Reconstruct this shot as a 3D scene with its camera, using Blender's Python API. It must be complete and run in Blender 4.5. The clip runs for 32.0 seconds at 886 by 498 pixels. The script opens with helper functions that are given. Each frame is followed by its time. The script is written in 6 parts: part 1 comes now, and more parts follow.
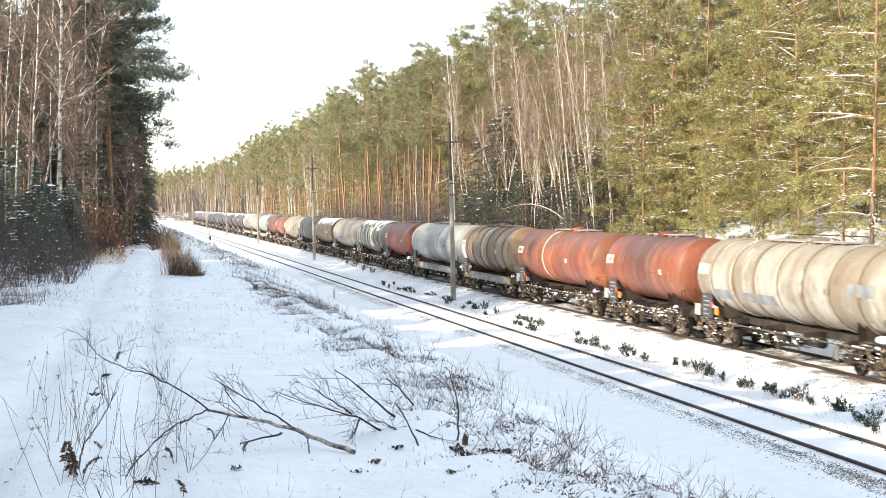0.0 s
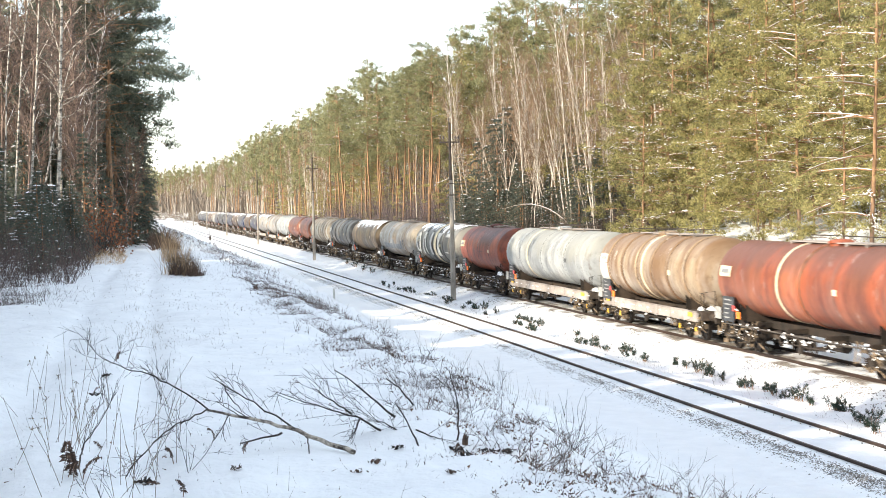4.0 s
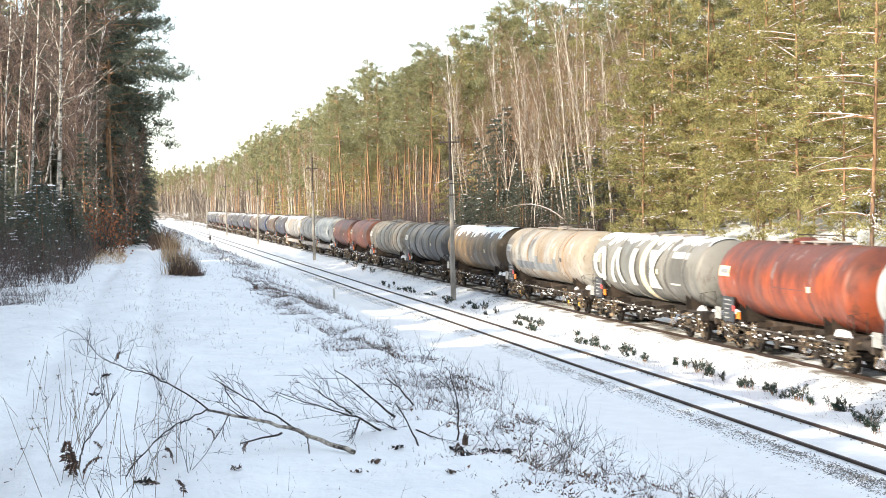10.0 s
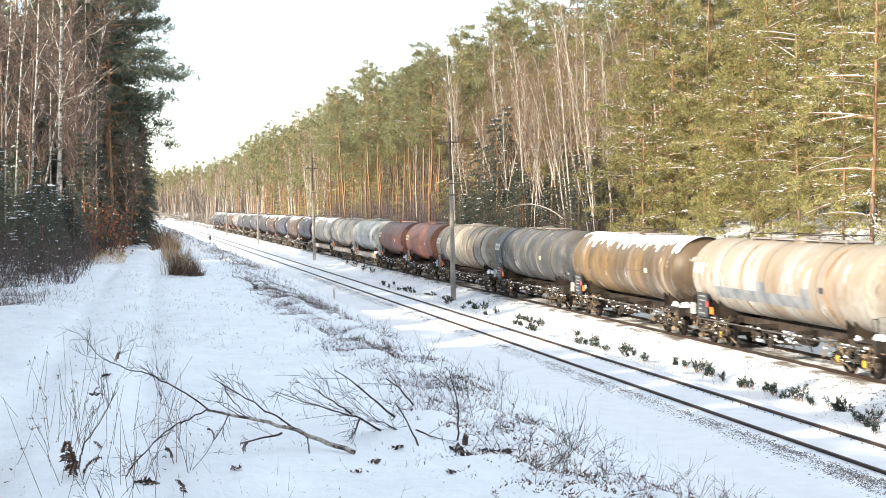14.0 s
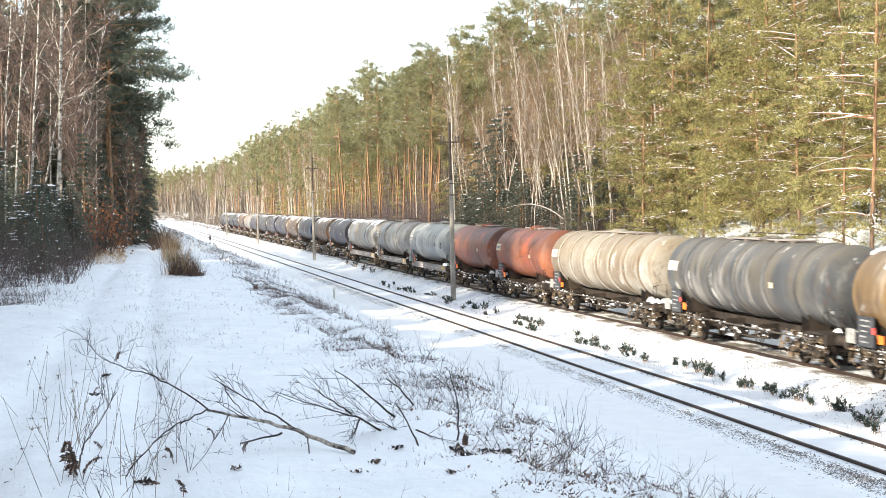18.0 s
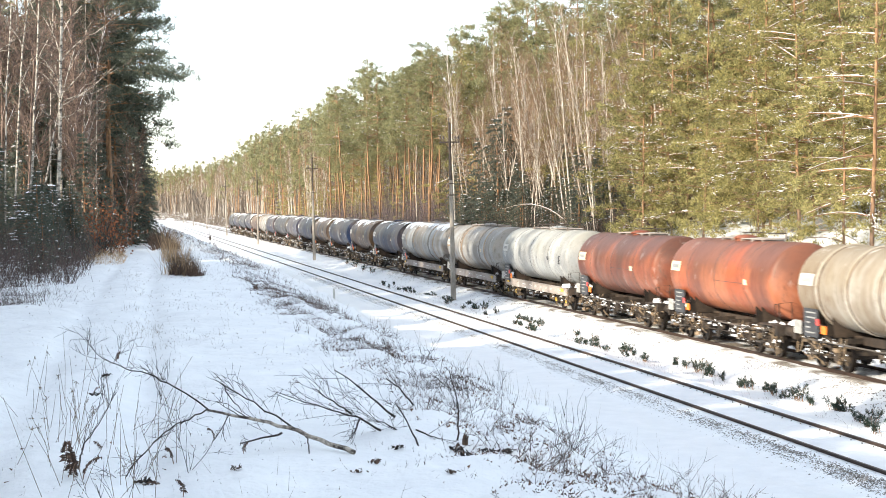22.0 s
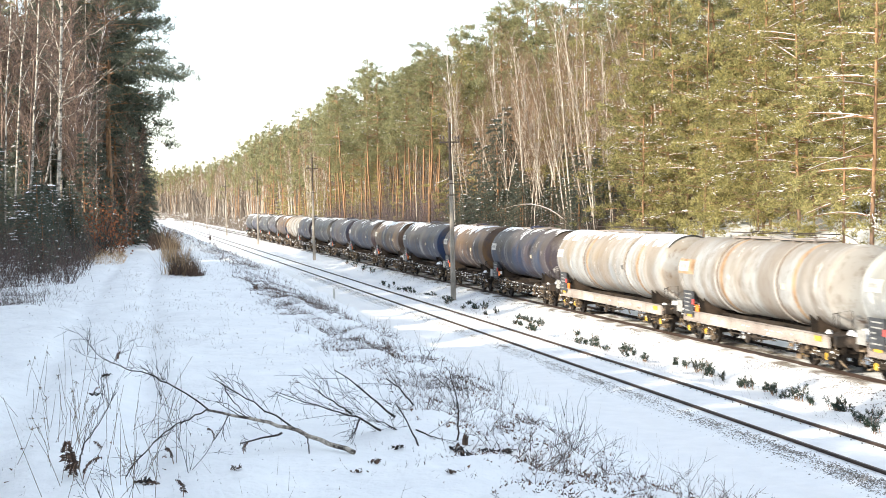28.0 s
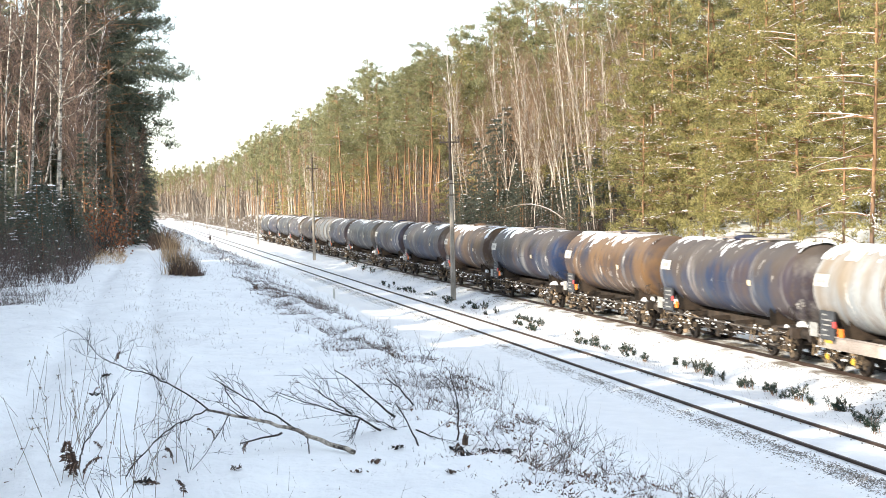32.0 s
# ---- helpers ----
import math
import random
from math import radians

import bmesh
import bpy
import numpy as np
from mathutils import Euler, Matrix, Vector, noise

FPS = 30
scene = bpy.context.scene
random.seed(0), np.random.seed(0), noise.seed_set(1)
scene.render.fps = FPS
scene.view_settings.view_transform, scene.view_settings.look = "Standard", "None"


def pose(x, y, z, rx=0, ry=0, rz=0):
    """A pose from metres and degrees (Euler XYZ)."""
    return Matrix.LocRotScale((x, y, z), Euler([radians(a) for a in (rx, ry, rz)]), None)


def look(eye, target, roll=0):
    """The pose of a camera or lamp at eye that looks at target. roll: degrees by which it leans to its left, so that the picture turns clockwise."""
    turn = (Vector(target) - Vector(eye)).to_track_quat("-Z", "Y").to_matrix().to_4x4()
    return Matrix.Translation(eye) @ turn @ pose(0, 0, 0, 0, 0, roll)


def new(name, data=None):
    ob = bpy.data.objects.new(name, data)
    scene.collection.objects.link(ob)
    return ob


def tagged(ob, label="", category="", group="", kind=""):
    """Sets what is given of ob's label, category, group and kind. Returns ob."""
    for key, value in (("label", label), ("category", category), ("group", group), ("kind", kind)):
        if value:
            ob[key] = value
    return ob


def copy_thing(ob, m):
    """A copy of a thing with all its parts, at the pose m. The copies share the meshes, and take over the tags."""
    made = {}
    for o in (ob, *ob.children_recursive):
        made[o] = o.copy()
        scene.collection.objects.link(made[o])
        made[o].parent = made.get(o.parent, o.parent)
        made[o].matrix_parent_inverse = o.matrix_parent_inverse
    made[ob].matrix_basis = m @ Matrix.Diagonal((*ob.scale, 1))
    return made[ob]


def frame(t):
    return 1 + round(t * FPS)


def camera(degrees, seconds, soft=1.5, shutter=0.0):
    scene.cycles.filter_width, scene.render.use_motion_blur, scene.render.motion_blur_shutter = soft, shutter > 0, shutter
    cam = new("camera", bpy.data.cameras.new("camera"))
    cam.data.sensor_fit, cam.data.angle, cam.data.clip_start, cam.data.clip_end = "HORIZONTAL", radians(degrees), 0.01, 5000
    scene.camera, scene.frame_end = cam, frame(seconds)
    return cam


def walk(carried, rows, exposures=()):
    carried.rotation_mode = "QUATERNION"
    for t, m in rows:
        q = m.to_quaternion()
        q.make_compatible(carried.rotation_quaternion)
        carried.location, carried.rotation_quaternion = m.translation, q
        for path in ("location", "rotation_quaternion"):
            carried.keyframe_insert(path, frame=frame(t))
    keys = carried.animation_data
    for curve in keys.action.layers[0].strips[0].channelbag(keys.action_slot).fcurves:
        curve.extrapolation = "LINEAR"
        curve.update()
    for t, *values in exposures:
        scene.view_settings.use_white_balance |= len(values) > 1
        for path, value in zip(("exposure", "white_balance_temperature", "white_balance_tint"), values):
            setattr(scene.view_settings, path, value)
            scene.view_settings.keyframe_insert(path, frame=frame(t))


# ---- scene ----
# ---------------------------------------------------------------- camera
cam = camera(31.2845, 32.0, soft=0.9, shutter=0.9)
EYE = (0.0, 0.0, 5.8)
STAND = look(EYE, (1.98401978, 9.79646168, 5.49503418), -1.203)
walk(cam, [(0.0, STAND), (32.0, STAND)], exposures=[(0.0, 1.27, 6950, 8), (32.0, 1.27, 6950, 8)])

# ---------------------------------------------------------------- world and sun
SUN_EL = radians(24.0)
SUN_AZ = radians(-115.0)         # from +y, clockwise seen from above
world = bpy.data.worlds.new("winter_sky")
scene.world = world
world.use_nodes = True
wn = world.node_tree
wn.nodes.clear()
sky = wn.nodes.new("ShaderNodeTexSky")
sky.sky_type, sky.sun_disc = "NISHITA", False
sky.sun_elevation, sky.sun_rotation = SUN_EL, SUN_AZ
sky.air_density, sky.dust_density, sky.ozone_density = 1.0, 0.7, 1.0
bg = wn.nodes.new("ShaderNodeBackground")
bg.inputs["Strength"].default_value = 0.132
wo = wn.nodes.new("ShaderNodeOutputWorld")
veil = wn.nodes.new("ShaderNodeMix")      # thin bright haze over the whole sky
veil.data_type = "RGBA"
veil.inputs[0].default_value = 0.42
veil.inputs[7].default_value = (5.6, 6.2, 7.1, 1)
wn.links.new(sky.outputs[0], veil.inputs[6])
wn.links.new(veil.outputs[2], bg.inputs["Color"])
wn.links.new(bg.outputs[0], wo.inputs["Surface"])

sun = new("sun", bpy.data.lights.new("sun", "SUN"))
sun.data.energy, sun.data.angle, sun.data.color = 3.6, radians(1.0), (1.0, 0.915, 0.79)
to_sun = Vector((math.sin(SUN_AZ) * math.cos(SUN_EL), math.cos(SUN_AZ) * math.cos(SUN_EL), math.sin(SUN_EL)))
sun.matrix_world = look(to_sun * 200, (0, 0, 0))


# ---------------------------------------------------------------- materials
def ramp(nt, fac, stops):
    """A colour ramp node on fac; stops are (position, rgb)."""
    n = nt.nodes.new("ShaderNodeValToRGB")
    e = n.color_ramp.elements
    while len(e) < len(stops):
        e.new(0.5)
    for k, (p, c) in enumerate(stops):
        e[k].position, e[k].color = p, (*c, 1)
    nt.links.new(fac, n.inputs["Fac"])
    return n.outputs["Color"]


def mix(nt, fac, a, b, mode="MIX"):
    n = nt.nodes.new("ShaderNodeMix")
    n.data_type, n.blend_type = "RGBA", mode
    for sock, val in ((n.inputs[0], fac), (n.inputs[6], a), (n.inputs[7], b)):
        if isinstance(val, bpy.types.NodeSocket):
            nt.links.new(val, sock)
        elif isinstance(val, (int, float)):
            sock.default_value = val
        else:
            sock.default_value = (*val, 1)
    return n.outputs[2]


def mathn(nt, op, a, b=0.0):
    n = nt.nodes.new("ShaderNodeMath")
    n.operation = op
    for sock, val in zip(n.inputs, (a, b)):
        if isinstance(val, bpy.types.NodeSocket):
            nt.links.new(val, sock)
        else:
            sock.default_value = val
    return n.outputs[0]


def noise_tex(nt, scale, detail=5, stretch=(1, 1, 1), vec=None, rough=0.55):
    if vec is None:
        vec = nt.nodes.new("ShaderNodeTexCoord").outputs["Object"]
    mp = nt.nodes.new("ShaderNodeMapping")
    mp.inputs["Scale"].default_value = stretch
    nt.links.new(vec, mp.inputs["Vector"])
    n = nt.nodes.new("ShaderNodeTexNoise")
    n.inputs["Scale"].default_value = scale
    n.inputs["Detail"].default_value = detail
    n.inputs["Roughness"].default_value = rough
    nt.links.new(mp.outputs[0], n.inputs["Vector"])
    return n.outputs["Fac"]


def start(name, rough=0.6, metal=0.0):
    m = bpy.data.materials.new(name)
    m.use_nodes = True
    nt = m.node_tree
    b = nt.nodes["Principled BSDF"]
    b.inputs["Roughness"].default_value = rough
    b.inputs["Metallic"].default_value = metal
    return m, nt, b


def bump(nt, b, height, strength=0.3, dist=0.02):
    n = nt.nodes.new("ShaderNodeBump")
    n.inputs["Strength"].default_value, n.inputs["Distance"].default_value = strength, dist
    nt.links.new(height, n.inputs["Height"])
    nt.links.new(n.outputs[0], b.inputs["Normal"])


def surface(name, c1, c2, scale=3.0, rough=0.7, metal=0.0, stretch=(1, 1, 1), fine=25.0, relief=0.3, depth=0.01, vary=0.0, island=0.0, span=(0.35, 0.65)):
    """A surface that wanders between two colours at a broad and a fine scale."""
    m, nt, b = start(name, rough, metal)
    broad = noise_tex(nt, scale, 5, stretch)
    small = noise_tex(nt, fine, 3, stretch)
    both = mathn(nt, "ADD", mathn(nt, "MULTIPLY", broad, 0.7), mathn(nt, "MULTIPLY", small, 0.3))
    col = ramp(nt, both, [(span[0], c1), (span[1], c2)])
    if vary:
        r = nt.nodes.new("ShaderNodeObjectInfo").outputs["Random"]
        k = mathn(nt, "ADD", mathn(nt, "MULTIPLY", r, 2 * vary), 1 - vary)
        col = mix(nt, 1.0, col, ramp(nt, mathn(nt, "MULTIPLY", k, 0.5), [(0, (0, 0, 0)), (1, (2, 2, 2))]), "MULTIPLY")
    if island:
        r = nt.nodes.new("ShaderNodeNewGeometry").outputs["Random Per Island"]
        k = mathn(nt, "ADD", mathn(nt, "MULTIPLY", r, 2 * island), 1 - island)
        col = mix(nt, 1.0, col, ramp(nt, mathn(nt, "MULTIPLY", k, 0.5), [(0, (0, 0, 0)), (1, (2, 2, 2))]), "MULTIPLY")
    nt.links.new(col, b.inputs["Base Color"])
    if relief:
        bump(nt, b, small, relief, depth)
    return m


def foliage(name, c1, c2, glow=0.45):
    """Needles: two greens by tuft, some light passing through."""
    m, nt, b = start(name, 0.55)
    r = nt.nodes.new("ShaderNodeNewGeometry").outputs["Random Per Island"]
    o = nt.nodes.new("ShaderNodeObjectInfo").outputs["Random"]
    broad = noise_tex(nt, 0.7, 3)
    f = mathn(nt, "ADD", mathn(nt, "MULTIPLY", r, 0.60), mathn(nt, "ADD", mathn(nt, "MULTIPLY", o, 0.18), mathn(nt, "MULTIPLY", broad, 0.4)))
    col = ramp(nt, f, [(0.2, c1), (0.9, c2)])
    nt.links.new(col, b.inputs["Base Color"])
    b.inputs["Specular IOR Level"].default_value = 0.3
    t = nt.nodes.new("ShaderNodeBsdfTranslucent")
    nt.links.new(col, t.inputs["Color"])
    mx = nt.nodes.new("ShaderNodeMixShader")
    mx.inputs[0].default_value = glow
    nt.links.new(b.outputs[0], mx.inputs[1])
    nt.links.new(t.outputs[0], mx.inputs[2])
    nt.links.new(mx.outputs[0], nt.nodes["Material Output"].inputs["Surface"])
    return m


def snow_ground():
    m, nt, b = start("snow", 0.55)
    pos = nt.nodes.new("ShaderNodeNewGeometry").outputs["Position"]
    lumps = noise_tex(nt, 1.6, 6, vec=pos)
    grain = noise_tex(nt, 28.0, 4, vec=pos)
    specks = noise_tex(nt, 7.0, 6, vec=pos, rough=0.75)
    col = ramp(nt, lumps, [(0.3, (0.735, 0.75, 0.768)), (0.7, (0.815, 0.825, 0.833))])
    col = mix(nt, ramp(nt, specks, [(0.70, (0, 0, 0)), (0.78, (0.6, 0.6, 0.6))]), col, (0.35, 0.30, 0.25))
    nt.links.new(col, b.inputs["Base Color"])
    h = mathn(nt, "ADD", mathn(nt, "MULTIPLY", lumps, 1.0), mathn(nt, "MULTIPLY", grain, 0.12))
    mid = noise_tex(nt, 6.0, 4, vec=pos)
    h = mathn(nt, "ADD", h, mathn(nt, "MULTIPLY", mid, 0.75))
    bump(nt, b, h, 0.6, 0.08)
    return m


def gravel_bed():
    m, nt, b = start("snowy_ballast", 0.8)
    pos = nt.nodes.new("ShaderNodeNewGeometry").outputs["Position"]
    v = nt.nodes.new("ShaderNodeTexVoronoi")
    v.inputs["Scale"].default_value = 16
    nt.links.new(pos, v.inputs["Vector"])
    stone = ramp(nt, v.outputs["Color"], [(0.2, (0.10, 0.085, 0.07)), (0.8, (0.30, 0.26, 0.22))])
    patch = noise_tex(nt, 1.3, 6, vec=pos, stretch=(1, 0.35, 1))
    col = mix(nt, ramp(nt, patch, [(0.42, (0, 0, 0)), (0.56, (1, 1, 1))]), stone, (0.78, 0.79, 0.80))
    nt.links.new(col, b.inputs["Base Color"])
    bump(nt, b, v.outputs["Distance"], 0.5, 0.03)
    return m


def tank_paint(name, base, faded, dirt, streak=0.55, patch=0.5, rough=0.5, metal=0.0, speck=(0.10, 0.055, 0.035), pale=0.35, soot=0.5, crust=None, gloss=0.35):
    """Weathered tank paint: faded fields, dirt running down the shell, rust specks."""
    m, nt, b = start(name, rough, metal)
    geo = nt.nodes.new("ShaderNodeTexCoord").outputs["Object"]
    rnd = nt.nodes.new("ShaderNodeObjectInfo").outputs["Random"]
    off = nt.nodes.new("ShaderNodeVectorMath")
    off.operation = "ADD"
    com = nt.nodes.new("ShaderNodeCombineXYZ")
    k = mathn(nt, "MULTIPLY", rnd, 60.0)
    for s in range(3):
        nt.links.new(k, com.inputs[s])
    nt.links.new(geo, off.inputs[0])
    nt.links.new(com.outputs[0], off.inputs[1])
    vec = off.outputs[0]
    broad = noise_tex(nt, 0.55, 5, (0.25, 1.0, 0.3), vec, 0.6)
    runs = noise_tex(nt, 0.9, 6, (0.3, 1.5, 0.28), vec, 0.62)
    fine = noise_tex(nt, 5.0, 6, (0.3, 2.2, 0.35), vec, 0.7)
    col = mix(nt, ramp(nt, broad, [(0.45, (0, 0, 0)), (0.55, (patch, patch, patch))]), base, faded)
    where = ramp(nt, noise_tex(nt, 0.9, 3, (0.5, 0.8, 0.9), vec), [(0.38, (0.15, 0.15, 0.15)), (0.60, (1, 1, 1))])
    run = mix(nt, 1.0, ramp(nt, runs, [(0.44, (0, 0, 0)), (0.62, (streak, streak, streak))]), where, "MULTIPLY")
    col = mix(nt, run, col, dirt)
    grime = noise_tex(nt, 2.2, 6, (0.7, 1.0, 0.7), vec, 0.7)
    col = mix(nt, ramp(nt, grime, [(0.52, (0, 0, 0)), (0.68, (streak * 0.7, streak * 0.7, streak * 0.7))]), col, dirt)
    col = mix(nt, ramp(nt, fine, [(0.54, (0, 0, 0)), (0.66, (streak, streak, streak))]), col, speck)
    zone = noise_tex(nt, 0.42, 3, (0.06, 1.0, 0.10), vec, 0.5)
    col = mix(nt, ramp(nt, zone, [(0.50, (0, 0, 0)), (0.60, (streak * 0.8, streak * 0.8, streak * 0.8))]), col, dirt)
    wash = noise_tex(nt, 1.1, 6, (0.35, 1.0, 0.22), vec, 0.62)
    col = mix(nt, ramp(nt, wash, [(0.54, (0, 0, 0)), (0.66, (pale, pale, pale))]), col, (0.50, 0.47, 0.43))
    # spills and soot round the filling hatch and along the crown
    sep = nt.nodes.new("ShaderNodeSeparateXYZ")
    nt.links.new(geo, sep.inputs[0])
    crown = mathn(nt, "ADD", mathn(nt, "MULTIPLY", mathn(nt, "SUBTRACT", sep.outputs[2], 2.6), 0.55), mathn(nt, "MULTIPLY", mathn(nt, "SUBTRACT", broad, 0.5), 2.6))
    col = mix(nt, ramp(nt, crown, [(0.08, (0, 0, 0)), (0.48, (soot, soot, soot))]), col, crust or dirt)
    spots = noise_tex(nt, 1.5, 6, (0.8, 1.1, 0.45), vec, 0.66)
    col = mix(nt, ramp(nt, spots, [(0.62, (0, 0, 0)), (0.66, (1.6 * pale, 1.6 * pale, 1.6 * pale))]), col, (0.66, 0.64, 0.60))
    nt.links.new(col, b.inputs["Base Color"])
    nt.links.new(mathn(nt, "ADD", mathn(nt, "MULTIPLY", fine, 0.3), rough - 0.15), b.inputs["Roughness"])
    b.inputs["Specular IOR Level"].default_value = gloss
    bump(nt, b, fine, 0.12, 0.01)
    return m


def pine_bark():
    """Grey-brown plates below, thin orange bark above."""
    m, nt, b = start("pine_bark", 0.85)
    geo = nt.nodes.new("ShaderNodeTexCoord").outputs["Object"]
    sep = nt.nodes.new("ShaderNodeSeparateXYZ")
    nt.links.new(geo, sep.inputs[0])
    plates = noise_tex(nt, 6.0, 5, (1, 1, 0.3), geo)
    low = ramp(nt, plates, [(0.35, (0.09, 0.06, 0.045)), (0.65, (0.26, 0.17, 0.12))])
    high = ramp(nt, plates, [(0.35, (0.17, 0.092, 0.046)), (0.65, (0.41, 0.24, 0.13))])
    hz = mathn(nt, "ADD", sep.outputs[2], mathn(nt, "MULTIPLY", plates, 3.0))
    col = mix(nt, ramp(nt, mathn(nt, "MULTIPLY", hz, 0.1), [(0.25, (0, 0, 0)), (0.6, (1, 1, 1))]), low, high)
    nt.links.new(col, b.inputs["Base Color"])
    bump(nt, b, plates, 0.6, 0.03)
    return m


def birch_bark():
    m, nt, b = start("birch_bark", 0.7)
    marks = noise_tex(nt, 5.0, 5, (0.4, 0.4, 3.0))
    big = noise_tex(nt, 1.2, 3, (1, 1, 0.6))
    col = ramp(nt, marks, [(0.36, (0.05, 0.04, 0.035)), (0.46, (0.44, 0.39, 0.33))])
    col = mix(nt, ramp(nt, big, [(0.4, (0, 0, 0)), (0.65, (0.7, 0.7, 0.7))]), col, (0.72, 0.66, 0.57))
    nt.links.new(col, b.inputs["Base Color"])
    bump(nt, b, marks, 0.3, 0.01)
    return m


# birch bark copy with the forest's shade worked into its greys
SHADED_BIRCH = surface("shaded_birch_bark", (0.07, 0.055, 0.05), (0.60, 0.55, 0.49), 1.6, 0.8, stretch=(0.8, 0.8, 2.6), fine=8.0, span=(0.40, 0.60))
SNOW = snow_ground()
SNOWCAP = surface("snow_cap", (0.84, 0.86, 0.90), (0.93, 0.94, 0.95), 3.0, 0.5, relief=0.3)
BALLAST = gravel_bed()
STONE = surface("ballast_stone", (0.10, 0.09, 0.085), (0.34, 0.31, 0.28), 4.0, 0.85, island=0.4)
RAIL = surface("rusty_rail", (0.022, 0.014, 0.011), (0.065, 0.038, 0.027), 3.0, 0.7, 0.3, (1, 0.15, 1), 20)
RAILHEAD = surface("worn_rail_head", (0.04, 0.028, 0.023), (0.10, 0.07, 0.055), 2.0, 0.5, 0.5, (1, 0.1, 1))
PINE_BARK, BIRCH_BARK = pine_bark(), birch_bark()
TWIG = surface("twig_bark", (0.13, 0.075, 0.05), (0.32, 0.20, 0.135), 5.0, 0.8, relief=0, island=0.4)
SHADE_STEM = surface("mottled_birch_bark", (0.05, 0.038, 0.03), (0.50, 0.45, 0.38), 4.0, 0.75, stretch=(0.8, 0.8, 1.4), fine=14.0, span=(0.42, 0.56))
ALDER = surface("alder_twigs", (0.055, 0.042, 0.045), (0.20, 0.15, 0.15), 3.0, 0.85, relief=0, island=0.5)
BIRCH_TWIG = surface("birch_twig", (0.11, 0.066, 0.04), (0.33, 0.215, 0.135), 3.0, 0.75, relief=0, island=0.35)
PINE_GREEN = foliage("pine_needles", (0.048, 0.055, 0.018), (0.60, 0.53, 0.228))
SPRUCE_GREEN = foliage("spruce_needles", (0.042, 0.063, 0.053), (0.165, 0.185, 0.145), 0.35)
# copy of the pine needles with the left wood's shade in its colour
SHADED_PINE = foliage("shaded_pine_needles", (0.042, 0.058, 0.046), (0.175, 0.19, 0.14), 0.4)
SEEDLING = foliage("seedling_needles", (0.014, 0.026, 0.02), (0.05, 0.078, 0.056), 0.15)
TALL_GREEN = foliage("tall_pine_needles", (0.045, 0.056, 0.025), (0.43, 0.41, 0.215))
BRANCHWOOD = surface("branch_bark", (0.013, 0.010, 0.009), (0.046, 0.032, 0.026), 5.0, 0.8, relief=0.3)
THICKET = surface("thicket_twigs", (0.075, 0.058, 0.046), (0.21, 0.17, 0.135), 3.0, 0.85, relief=0, island=0.4)
# twigs again, darkened in colour to carry the wood's shade
SHADE_TWIG = surface("shaded_twigs", (0.07, 0.048, 0.04), (0.27, 0.185, 0.145), 5.0, 0.8, relief=0, island=0.4)
DRY = surface("dry_stalks", (0.07, 0.048, 0.032), (0.26, 0.19, 0.12), 4.0, 0.8, relief=0, island=0.4)
THIN_BIRCH = surface("thin_birch_bark", (0.045, 0.034, 0.028), (0.50, 0.44, 0.37), 9.0, 0.75, fine=55.0, span=(0.42, 0.56))
HEATHER = surface("heather_twigs", (0.03, 0.022, 0.021), (0.15, 0.105, 0.088), 4.0, 0.85, relief=0, island=0.5)
STRAW = surface("straw_grass", (0.30, 0.18, 0.09), (0.62, 0.43, 0.25), 3.0, 0.8, relief=0, island=0.5)
STEMS = surface("dead_stems", (0.03, 0.019, 0.014), (0.15, 0.09, 0.06), 3.0, 0.8, relief=0, island=0.5)
WITHERED = surface("withered_fern", (0.035, 0.024, 0.019), (0.14, 0.085, 0.06), 9.0, 0.85, relief=0.3, island=0.4)
LEAF = surface("dead_leaf", (0.05, 0.026, 0.016), (0.17, 0.085, 0.045), 8.0, 0.8, relief=0.4, island=0.3)
BEECH = surface("russet_leaf", (0.15, 0.05, 0.022), (0.40, 0.14, 0.05), 4.0, 0.75, relief=0, island=0.35)
CONCRETE = surface("pole_concrete", (0.21, 0.185, 0.155), (0.46, 0.41, 0.35), 4.0, 0.85, stretch=(1, 1, 0.25))
MAST = surface("tarred_mast", (0.035, 0.028, 0.024), (0.10, 0.075, 0.06), 4.0, 0.8)
PORCELAIN = surface("dark_insulator", (0.05, 0.035, 0.03), (0.12, 0.08, 0.06), 6.0, 0.3)
STEEL = surface("grimy_steel", (0.012, 0.010, 0.009), (0.085, 0.062, 0.045), 3.0, 0.75, 0.2, vary=0.3)
FRAME = surface("dirty_underframe", (0.010, 0.009, 0.008), (0.07, 0.048, 0.034), 2.2, 0.8, 0.1, vary=0.35)
SILL = surface("dusty_sill", (0.035, 0.03, 0.026), (0.13, 0.11, 0.092), 1.2, 0.75)
BEAM = surface("dusty_beam", (0.20, 0.165, 0.145), (0.47, 0.42, 0.385), 1.0, 0.75, stretch=(1, 0.5, 1))
DUSTY = surface("dusty_rigging", (0.04, 0.028, 0.02), (0.30, 0.215, 0.135), 1.5, 0.8, island=0.6)
WHEEL = surface("wheel_steel", (0.012, 0.010, 0.009), (0.055, 0.042, 0.034), 5.0, 0.6, 0.5)
PANEL = surface("dark_grey_panel", (0.022, 0.024, 0.028), (0.075, 0.078, 0.085), 3.0, 0.6)
WHITE = surface("white_marking", (0.48, 0.46, 0.42), (0.68, 0.66, 0.62), 3.0, 0.6)
STRIPE = surface("faded_stripe", (0.13, 0.14, 0.155), (0.27, 0.275, 0.28), 1.5, 0.6, span=(0.4, 0.6))
GREYINK = surface("grey_lettering", (0.22, 0.22, 0.21), (0.42, 0.41, 0.39), 5.0, 0.6)
